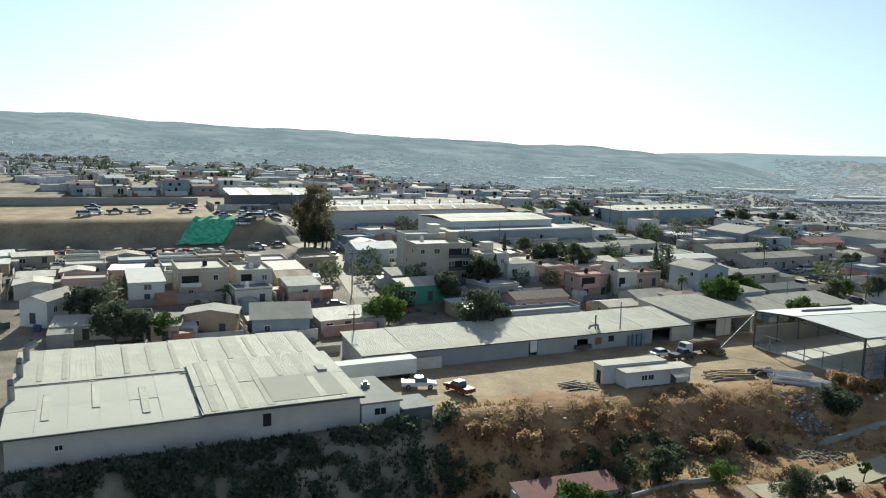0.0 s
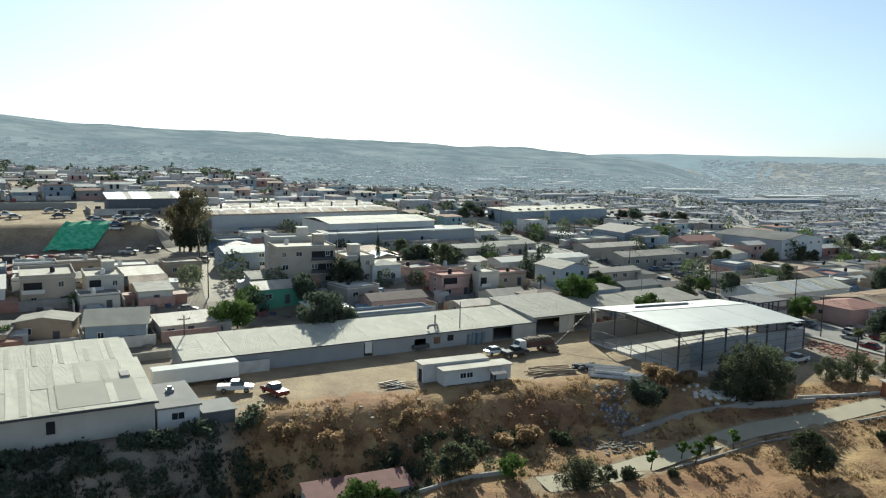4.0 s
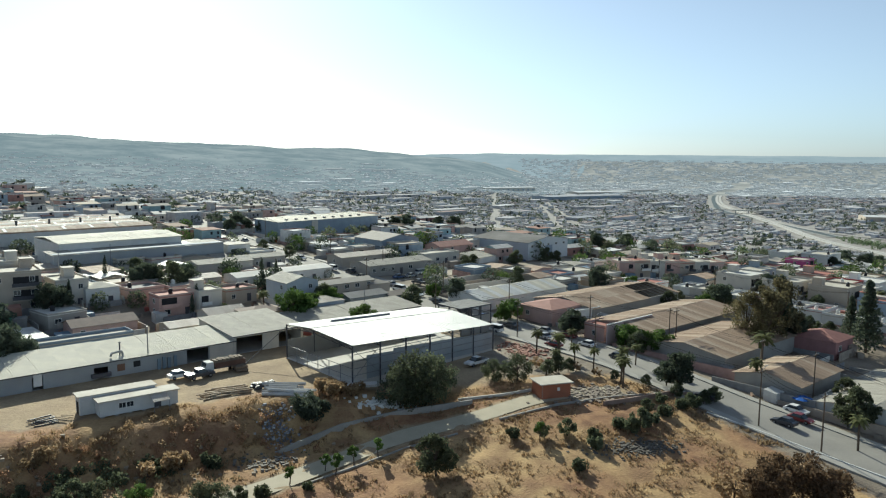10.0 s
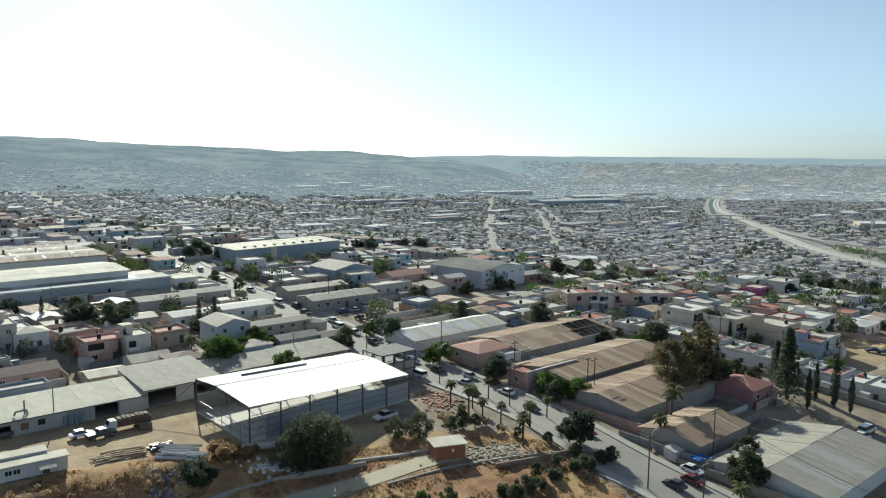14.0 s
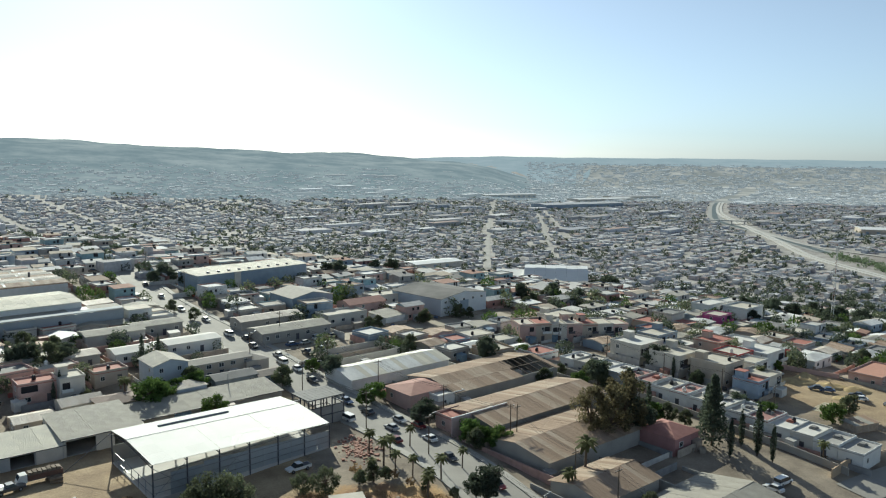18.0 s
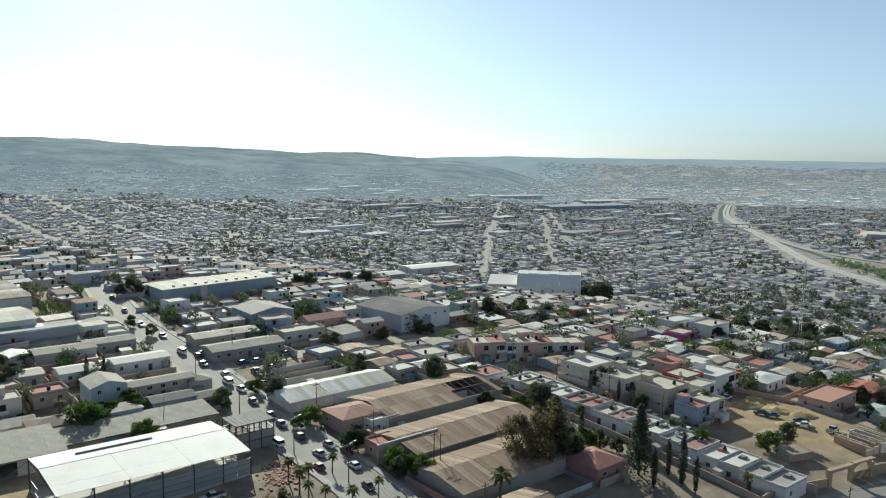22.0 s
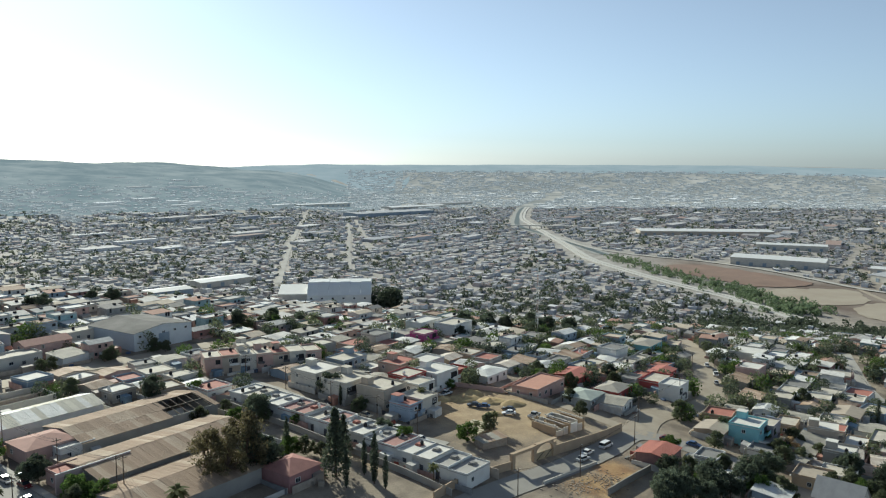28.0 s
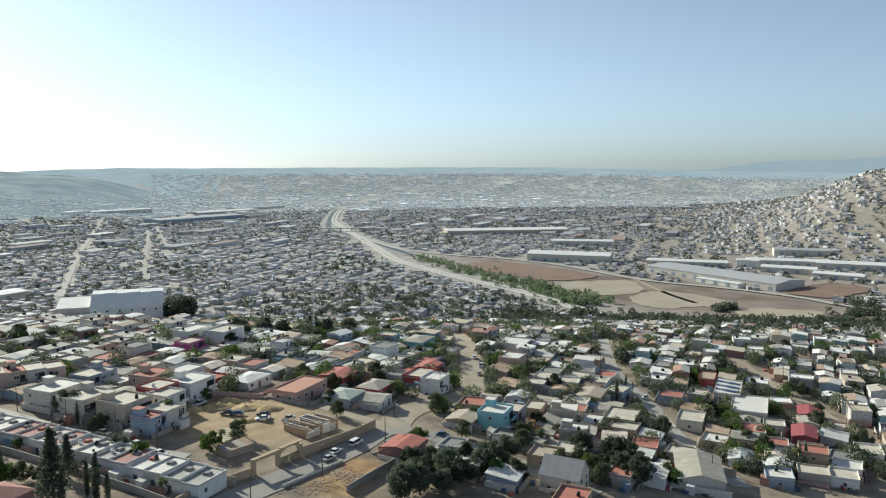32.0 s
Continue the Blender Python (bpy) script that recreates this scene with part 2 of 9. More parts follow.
LEAFRUSSET = leaf_material("russet_leaves", (0.21, 0.135, 0.08), (0.09, 0.068, 0.045), 0.4)
PALMLEAF = leaf_material("palm_fronds", (0.19, 0.20, 0.09), (0.09, 0.10, 0.045), 0.4)
CARS = [surface(n, c, rough=0.3, vary=0.05, bump=0.0, spec=0.5) for n, c in (
    ("white_car_paint", (0.75, 0.75, 0.74)), ("silver_car_paint", (0.42, 0.43, 0.44)), ("dark_car_paint", (0.045, 0.05, 0.06)),
    ("red_car_paint", (0.16, 0.018, 0.022)), ("blue_car_paint", (0.05, 0.10, 0.22)), ("beige_car_paint", (0.40, 0.36, 0.29)))]
CARNAMES = ["white", "silver grey", "dark grey", "dark red", "blue", "beige"]


# ---- building blocks ----
class Build:
    """Collects the faces of one mesh."""

    def __init__(self):
        self.v, self.f = [], []

    def poly(self, *pts):
        k = len(self.v)
        self.v += [tuple(p) for p in pts]
        self.f.append(tuple(range(k, k + len(pts))))
        return self

    def hexa(self, p):
        """Eight corners: the lower four counter-clockwise, then the upper four."""
        k = len(self.v)
        self.v += [tuple(q) for q in p]
        self.f += [tuple(k + i for i in q) for q in ((3, 2, 1, 0), (4, 5, 6, 7), (0, 1, 5, 4), (1, 2, 6, 5), (2, 3, 7, 6), (3, 0, 4, 7))]
        return self

    def box(self, x0, y0, z0, x1, y1, z1):
        return self.hexa([(x0, y0, z0), (x1, y0, z0), (x1, y1, z0), (x0, y1, z0), (x0, y0, z1), (x1, y0, z1), (x1, y1, z1), (x0, y1, z1)])

    def bar(self, p, q, r0, r1=None, n=6, cap=True):
        """A tapered round bar from p to q."""
        p, q = Vector(p), Vector(q)
        r1 = r0 if r1 is None else r1
        d = (q - p).normalized()
        u = d.orthogonal().normalized()
        w = d.cross(u)
        k = len(self.v)
        for c, r in ((p, r0), (q, r1)):
            self.v += [tuple(c + (u * math.cos(a) + w * math.sin(a)) * r) for a in (math.tau * i / n for i in range(n))]
        self.f += [(k + i, k + (i + 1) % n, k + n + (i + 1) % n, k + n + i) for i in range(n)]
        if cap:
            self.f += [tuple(k + n - 1 - i for i in range(n)), tuple(k + n + i for i in range(n))]
        return self

    def mesh(self, name, material, smooth=False):
        me = bpy.data.meshes.new(name)
        me.from_pydata(self.v, [], self.f)
        me.materials.append(material)
        if smooth:
            me.polygons.foreach_set("use_smooth", [True] * len(me.polygons))
        me.update()
        return me


def part(name, build, material, parent, label="", smooth=False):
    """One mesh object under a thing or a part. build: a Build, or a mesh that is shared."""
    me = build if isinstance(build, bpy.types.Mesh) else build.mesh(name, material, smooth)
    ob = new(name, me)
    ob.parent = parent
    if label:
        ob["label"] = label
    return ob


def thing(name, x, y, z, turn=0.0, label="", category="", group="", kind=""):
    ob = new(name)
    ob.matrix_basis = pose(x, y, z, 0, 0, turn)
    return tagged(ob, label, category, group, kind)


def lone(name, build, material, label, category, group="", kind="", at=None, smooth=False):
    ob = new(name, build.mesh(name, material, smooth))
    if at is not None:
        ob.matrix_basis = at
    return tagged(ob, label, category, group, kind)


# ---- the lie of the land ----
def ease(a, b, v):
    v = np.clip((v - a) / (b - a), 0, 1)
    return v * v * (3 - 2 * v)


def bell(x, y, cx, cy, s):
    return np.exp(-((x - cx) ** 2 + (y - cy) ** 2) / (2 * s * s))


RIDGE_AZ = (-180, -60, -29, -26, -22.5, -15, -7, 0, 8, 12, 16.5, 19.3, 20.6, 22.2, 24, 90, 180)
RIDGE_Z = (100, 176, 121, 131, 108, 95, 80, 62, 43, 32, 19, -2, -23, -48, -74, -74, 100)
MESA_AZ, MESA_Z = (-20, 8, 15, 20, 50, 56, 62, 75, 90), (-74, 0, 36, 44, 42, 32, 22, 10, 0)


def bank_line(x):
    return np.where(x > 0, 105 + 0.27 * np.minimum(x, 55) + (0.9 * np.sin(0.5 * x) + 0.7 * np.sin(1.23 * x + 1)) * ease(0, 5, x) * (1 - ease(50, 56, x)), np.maximum(105 + 0.9 * x, 96 + 0.47 * (x + 10)))


def ground(x, y):
    """Height of the ground, for numbers or arrays."""
    x, y = np.asarray(x, float), np.asarray(y, float)
    p = 2 + 0.045 * (np.clip(y, -200, 365) - 115) - 0.05 * (np.clip(x, 20, 900) - 50)
    p = p + 7 * ease(228, 243, y - 0.25 * (x + 80)) * (1 - ease(-60, -35, x))
    p = p + 2.3 * bell(x, y, 112, 116, 22) + 4 * bell(x, y, 250, 150, 60) - 4.5 * bell(x, y, 430, 50, 75)
    p = p + (-74 - p) * ease(430, 880, y + 0.6 * x)
    top = bank_line(x)
    inside = ease(-12.0, -0.3, y - top) * (1 - ease(66, 84, x + 0.3 * (y - 120))) * (1 - ease(165, 185, y - 0.42 * x))
    low = p - 3.6 * (1 - ease(50, 105, x)) * (1 - ease(-8, 14, y - top))
    low = low - 8.0 * (1 - ease(2, 30, x)) * (1 - ease(-19, -3, y - top)) * ease(-130, -90, x)
    z = low + (3.4 - low) * inside
    # far hills round the valley
    r, az = np.hypot(x - 80, y), np.degrees(np.arctan2(x - 80, y))
    near = np.interp(az, (-60, -20, 10, 24), (900, 1100, 1500, 2000))
    ridge = (np.interp(az, RIDGE_AZ, RIDGE_Z) + 74) * ease(near, 3400, r)
    z = z + np.maximum(ridge, (np.interp(az, MESA_AZ, MESA_Z) + 74) * ease(3300, 4350, r) * (r > 3300))
    return z + np.interp(az, (60, 62.5, 65, 67, 69, 70.5, 72, 78, 95, 120), (0, 4, 14, 34, 72, 98, 122, 165, 180, 0)) * ease(1250, 2050, r) * (1 - ease(2500, 3800, r))


def gz(x, y):
    return float(ground(x, y))


def spaced(lo, hi, fine_lo, fine_hi, step, grow=1.10, most=60.0):
    inner = list(np.arange(fine_lo, fine_hi + step, step))
    s, v, after = step, inner[-1], []
    while v < hi:
        s = min(s * grow, most)
        v += s
        after.append(min(v, hi))
    s, v, before = step, inner[0], []
    while v > lo:
        s = min(s * grow, most)
        v -= s
        before.append(max(v, lo))
    return np.array(before[::-1] + inner + after)


# streets: name, width, points along the middle
AVENUE = [(25, 388), (40, 351.6), (58.8, 295), (80.7, 248.8), (94.3, 219.4), (105.6, 193), (117.5, 167.3), (127.5, 146), (133.5, 128), (138, 110), (144, 94), (153, 70), (162, 45), (172, 15)]
DIRT_STREET = [(-57, 258), (-45, 240), (-31.7, 220), (-23.5, 194), (-19, 178), (-15, 166)]
GATE_STREET = [(214, 108), (231, 113), (256, 119), (276, 126), (294, 133), (306, 115), (311, 98), (316, 70)]
HILL_STREET = [(294, 133), (290, 150), (283, 172), (276, 192)]
WIDE_STREET = [(294, 133), (312, 146), (345, 153), (362, 168), (384, 192), (414, 231), (430, 255)]
LONG_STREET = [(362, 52), (383, 85), (406, 113), (432, 149), (462, 177), (490, 200)]
TERRACE_STREET = [(192, 226), (201, 207), (209, 185), (217, 168), (223, 153), (231, 141)]
EAST_STREET = [(430, 20), (442, 41), (455, 59), (480, 95), (505, 130)]
CROSS_STREET = [(94, 226), (112, 236), (150, 254), (195, 274)]
STREETS = [("avenue", AVENUE, 12.0, ASPHALT), ("dirt_street", DIRT_STREET, 6.5, DIRTROAD), ("gate_street", GATE_STREET, 8.5, ASPHALT),
           ("hill_street", HILL_STREET, 5.5, DIRTROAD), ("wide_street", WIDE_STREET, 10.0, DIRTROAD), ("long_street", LONG_STREET, 6.5, PAVING),
           ("terrace_street", TERRACE_STREET, 6.5, PAVING), ("east_street", EAST_STREET, 7.0, DIRTROAD), ("cross_street", CROSS_STREET, 8.0, DIRTROAD)]


def along(points, step):
    """Even points along a smoothed line, with the direction at each."""
    pts = [Vector((*p, 0)) for p in points]
    out = []
    for k in range(len(pts) - 1):
        a, b, c, d = pts[max(k - 1, 0)], pts[k], pts[k + 1], pts[min(k + 2, len(pts) - 1)]
        n = max(2, int((c - b).length / step))
        for i in range(n):
            t = i / n
            out.append(0.5 * (2 * b + (c - a) * t + (2 * a - 5 * b + 4 * c - d) * t * t + (3 * b - a - 3 * c + d) * t ** 3))
    out.append(pts[-1])
    res = []
    for k, p in enumerate(out):
        d = (out[min(k + 1, len(out) - 1)] - out[max(k - 1, 0)]).normalized()
        res.append((p.x, p.y, d.x, d.y))
    return res


def line_gap(x, y, points):
    """Distance from a place to a line of points."""
    best = 1e9
    for (ax, ay), (bx, by) in zip(points, points[1:]):
        dx, dy = bx - ax, by - ay
        t = min(1.0, max(0.0, ((x - ax) * dx + (y - ay) * dy) / (dx * dx + dy * dy)))
        best = min(best, math.hypot(x - ax - t * dx, y - ay - t * dy))
    return best


PATH = [(40, 92), (48.5, 95), (58, 100), (67, 104.5), (75, 107.5), (90, 110), (103, 113.5), (119, 115)]
CANAL = [(800, 460), (838, 560), (860, 650), (885, 760), (915, 850), (940, 920), (985, 1050), (1050, 1230), (1112, 1426), (1268, 1670), (1480, 1965), (1670, 2180), (1985, 2510), (2180, 2740)]
HIGHWAY = [(760, 400), (779, 460), (807, 557), (821, 651), (854, 794), (887, 899), (976, 1075), (1068, 1264), (1150, 1426), (1255, 1627), (1471, 1933), (1651, 2148), (2004, 2506), (2200, 2750)]
RIVER_ROAD = [(1068, 1264), (983, 1022), (978, 930), (992, 850), (1014, 795), (1022, 690), (1005, 594), (988, 508), (1004, 415), (1009, 357), (1004, 306), (993, 275), (985, 220), (995, 140)]
FIELD_EDGE = ((140, 275, 330, 405, 508, 594, 690, 795, 880, 930), (988, 985, 1000, 998, 980, 998, 1014, 1004, 960, 900))

# ---- ground, one sheet to the horizon ----
gx, gy = spaced(-4700, 4700, -70, 300, 1.7), spaced(-900, 4750, 66, 235, 1.7)
X, Y = np.meshgrid(gx, gy)
Z = ground(X, Y)
bank = np.clip(1 - np.abs(Y - bank_line(X) + 5) / 7, 0, 1) * (X < 75) * (X > -70)
rough = np.array([[0.8 * noise.noise((x * 0.30, y * 0.30, 0)) + 0.8 * noise.noise((x * 0.8, y * 0.8, 7)) for x in gx] for y in gy])
Z = Z + rough * (0.05 + 1.15 * bank + 0.30 * ((X > 40) & (X < 135) & (Y < 108) & (Y > 40)))
nx, ny = len(gx), len(gy)
idx = np.arange(nx * ny).reshape(ny, nx)
faces = np.stack([idx[:-1, :-1], idx[:-1, 1:], idx[1:, 1:], idx[1:, :-1]], -1).reshape(-1, 4)
gme = bpy.data.meshes.new("ground")
gme.from_pydata(np.stack([X, Y, Z], -1).reshape(-1, 3).tolist(), [], faces.tolist())
gme.polygons.foreach_set("use_smooth", [True] * len(gme.polygons))
# what covers the ground: dry grass, bare yard earth, field
# dry grass stops near x = 0, which keeps the shadowed slope's ground darker
grass = ((1 - ease(1, 9, Y - bank_line(X) + 2.5 * rough)) * (1 - ease(128, 133, X + 0.25 * (Y - 100))) * ease(-5, 4, X)).clip(0, 1)
grass = np.maximum(grass, np.maximum(0.95 * bell(X, Y, 258, 167, 17), np.maximum(bell(X, Y, 268, 113.5, 5), 0.8 * bell(X, Y, 257, 107, 7)))) * (Y < 200)
yard = ease(1, 8, Y - bank_line(X) + 2.5 * rough) * (1 - ease(95, 105, X)) * (1 - ease(140, 150, Y - 0.45 * X)) * (X > -12)
yard = np.maximum(yard, np.maximum(bell(X, Y, 262, 158, 18), bell(X, Y, 213.0, 141.3, 7)))
pathd = np.array([[line_gap(x, y, PATH) if 30 < x < 130 and 80 < y < 125 else 50 for x in gx] for y in gy])
yard = np.maximum(yard, 1 - ease(2.2, 3.4, pathd))
city = 0.85 * ease(480, 800, np.hypot(X, Y)) * (1 - 0.55 * ease(57, 61, np.degrees(np.arctan2(X - 80, np.maximum(Y, 1)))))
yard = np.maximum(yard, (1 - ease(-60, -40, X)) * ease(226, 245, Y - 0.25 * (X + 80)) * (1 - ease(280, 300, Y)))
fields = ease(14, 30, np.where(Y > 100, X - np.interp(Y, [p[1] for p in CANAL], [p[0] for p in CANAL]), -50)) * (1 - ease(-8, 12, X - np.interp(Y, *FIELD_EDGE))) * (Y < 1200) * ease(700, 760, X)
cover = np.stack([grass, yard, fields, city], -1).reshape(-1, 4).astype(np.float32)
att = gme.color_attributes.new("cover", "FLOAT_COLOR", "POINT")
att.data.foreach_set("color", cover.ravel())


def ground_material():
    m = bpy.data.materials.new("dusty_ground")
    m.use_nodes = True
    n, link = m.node_tree.nodes, m.node_tree.links.new
    geo, at = n.new("ShaderNodeNewGeometry"), n.new("ShaderNodeAttribute")
    at.attribute_name = "cover"
    sep = n.new("ShaderNodeSeparateColor")
    link(at.outputs["Color"], sep.inputs["Color"])

    def tex(scale, detail, lo, hi, a, b, p0=0.35, p1=0.65):
        t, r = n.new("ShaderNodeTexNoise"), n.new("ShaderNodeValToRGB")
        t.inputs["Scale"].default_value, t.inputs["Detail"].default_value = scale, detail
        link(geo.outputs["Position"], t.inputs["Vector"])
        r.color_ramp.elements[0].position, r.color_ramp.elements[1].position = p0, p1
        r.color_ramp.elements[0].color, r.color_ramp.elements[1].color = (*a, 1), (*b, 1)
        link(t.outputs["Fac"], r.inputs["Fac"])
        return r.outputs["Color"], t.outputs["Fac"]

    urban, _ = tex(0.11, 6, 0, 1, (0.17, 0.14, 0.11), (0.35, 0.295, 0.225))
    dry, dfac = tex(0.22, 9, 0, 1, (0.28, 0.17, 0.09), (0.50, 0.34, 0.165))
    rusty, _ = tex(0.35, 9, 0, 1, (0.22, 0.115, 0.065), (0.40, 0.235, 0.12))
    patch, _ = tex(0.05, 7, 0, 1, (0, 0, 0), (1, 1, 1), 0.47, 0.60)
    earth, _ = tex(0.16, 8, 0, 1, (0.30, 0.222, 0.14), (0.45, 0.345, 0.215))
    field, _ = tex(0.02, 7, 0, 1, (0.14, 0.105, 0.085), (0.25, 0.21, 0.175), 0.36, 0.64)
    _, fine = tex(2.5, 6, 0, 1, (0, 0, 0), (1, 1, 1))

    def mix(fac, a, b):
        x = n.new("ShaderNodeMix")
        x.data_type = "RGBA"
        link(fac, x.inputs[0]), link(a, x.inputs[6]), link(b, x.inputs[7])
        return x.outputs[2]

    def broken(fac):
        """Ragged edges: the mask is broken up by fine noise."""
        a, c = n.new("ShaderNodeMath"), n.new("ShaderNodeMapRange")
        a.operation = "ADD"
        link(fac, a.inputs[0]), link(fine, a.inputs[1])
        c.inputs["From Min"].default_value, c.inputs["From Max"].default_value = 0.75, 1.25
        link(a.outputs["Value"], c.inputs["Value"])
        return c.outputs["Result"]

    grey, _ = tex(0.05, 7, 0, 1, (0.27, 0.26, 0.245), (0.42, 0.40, 0.375))
    col = mix(at.outputs["Alpha"], urban, grey)
    col = mix(broken(sep.outputs["Red"]), col, mix(patch, dry, rusty))
    col = mix(broken(sep.outputs["Green"]), col, earth)
    col = mix(sep.outputs["Blue"], col, field)
    tone, value = n.new("ShaderNodeHueSaturation"), n.new("ShaderNodeMapRange")
    value.inputs["To Min"].default_value, value.inputs["To Max"].default_value = 0.7, 1.3
    link(fine, value.inputs["Value"]), link(value.outputs["Result"], tone.inputs["Value"]), link(col, tone.inputs["Color"])
    b = n["Principled BSDF"]
    link(tone.outputs["Color"], b.inputs["Base Color"])
    b.inputs["Roughness"].default_value, b.inputs["Specular IOR Level"].default_value = 0.9, 0.2
    bp = n.new("ShaderNodeBump")
    bp.inputs["Strength"].default_value, bp.inputs["Distance"].default_value = 0.6, 0.25
    link(fine, bp.inputs["Height"]), link(bp.outputs["Normal"], b.inputs["Normal"])
    return m


gme.materials.append(ground_material())
tagged(new("ground", gme), "dusty hillside ground with dry grass, bare yards and a far valley", "ground", kind="structure")


def ribbon(points, width, lift, step=4.0, thick=0.0):
    """A strip that follows the ground."""
    b, rows = Build(), []
    for x, y, dx, dy in along(points, step):
        row = []
        for s in (-0.5, -0.17, 0.17, 0.5):
            px, py = x - dy * width * s, y + dx * width * s
            row.append((px, py, gz(px, py) + lift))
        rows.append(row)
    for a, c in zip(rows, rows[1:]):
        for k in range(3):
            b.poly(a[k], c[k], c[k + 1], a[k + 1])
    if thick:
        for a, c in zip(rows, rows[1:]):
            for k in (0, 3):
                p, q = a[k], c[k]
                b.poly(p, q, (q[0], q[1], q[2] - thick), (p[0], p[1], p[2] - thick))
    return b


for name, pts, width, m in STREETS:
    lone(name, ribbon(pts, width, 0.14), m, {"avenue": "worn grey asphalt avenue between houses and sheds"}.get(name, "pale dusty street between small houses"), "street", kind="structure")
for side in (-1, 1):
    shifted = [(x - dy * side * 7.1, y + dx * side * 7.1) for x, y, dx, dy in along(AVENUE, 12)]
    lone("pavement", ribbon(shifted, 1.9, 0.30, 4.0, 0.5), PAVING, "pale concrete pavement along the avenue", "pavement", kind="structure")
lone("path", ribbon(PATH, 4.2, 0.10, 2.0), surface("swept_path_earth", (0.50, 0.44, 0.32), vary=0.12, scale=0.4), "pale swept earth path below the bank", "path", kind="structure")


# ---- houses ----
WINDOW_MESH = {}


def window(parent, x, y, z, w, h, turn=0.0, frame_mat=None):
    """A framed window on a wall that faces local -y before its turn."""
    frame_mat = frame_mat or WHITE
    key = (w, h, frame_mat.name)
    if key not in WINDOW_MESH:
        b, t = Build(), 0.09
        b.box(-w / 2 - t, -0.07, -h / 2 - t, w / 2 + t, 0.02, -h / 2), b.box(-w / 2 - t, -0.07, h / 2, w / 2 + t, 0.02, h / 2 + t)
        b.box(-w / 2 - t, -0.07, -h / 2, -w / 2, 0.02, h / 2), b.box(w / 2, -0.07, -h / 2, w / 2 + t, 0.02, h / 2)
        b.box(-0.03, -0.05, -h / 2, 0.03, 0.0, h / 2)
        p = Build().box(-w / 2, -0.025, -h / 2, w / 2, 0.01, h / 2)
        WINDOW_MESH[key] = b.mesh("window", frame_mat), p.mesh("pane", GLASS)
    fm, pm = WINDOW_MESH[key]
    fr = part("window", fm, None, parent)
    fr.matrix_basis = pose(x, y, z, 0, 0, turn)
    part("pane", pm, None, fr)
    return fr


DOOR_MESH = {}


def door(parent, x, y, z, w, h, turn=0.0, mat=None, label=""):
    mat = mat or DARKSTEEL
    key = (w, h, mat.name)
    if key not in DOOR_MESH:
        DOOR_MESH[key] = Build().box(-w / 2, -0.06, 0, w / 2, 0.02, h).box(-w / 2 - 0.08, -0.09, 0, -w / 2, 0.02, h + 0.08).box(w / 2, -0.09, 0, w / 2 + 0.08, 0.02, h + 0.08).mesh("door", mat)
    d = part("door", DOOR_MESH[key], None, parent, label)
    d.matrix_basis = pose(x, y, z, 0, 0, turn)
    return d


TANK = []


def water_tank(x, y, z, black=True):
    """A ribbed plastic water tank that stands on a roof."""
    for t in TANK:
        if t[0] == black:
            return copy_thing(t[1], pose(x, y, z, 0, 0, (x * 37) % 360))
    root = thing("water_tank", x, y, z, 0, ("black" if black else "white") + " plastic water tank standing on a flat roof", "water tank", "water tanks on the roofs")
    b, m = Build(), TANKBLACK if black else WHITE
    for z0, z1, r0, r1 in ((0, 0.4, 0.5, 0.52), (0.4, 0.46, 0.48, 0.48), (0.46, 0.95, 0.52, 0.52), (0.95, 1.2, 0.52, 0.25)):
        b.bar((0, 0, z0), (0, 0, z1), r0, r1, 14)
    part("tank", b, m, root, smooth=False)
    part("lid", Build().bar((0, 0, 1.2), (0, 0, 1.28), 0.27, 0.24, 12), m, root)
    TANK.append((black, root))
    return root


HOUSES = []  # centre and half size, to keep other things out


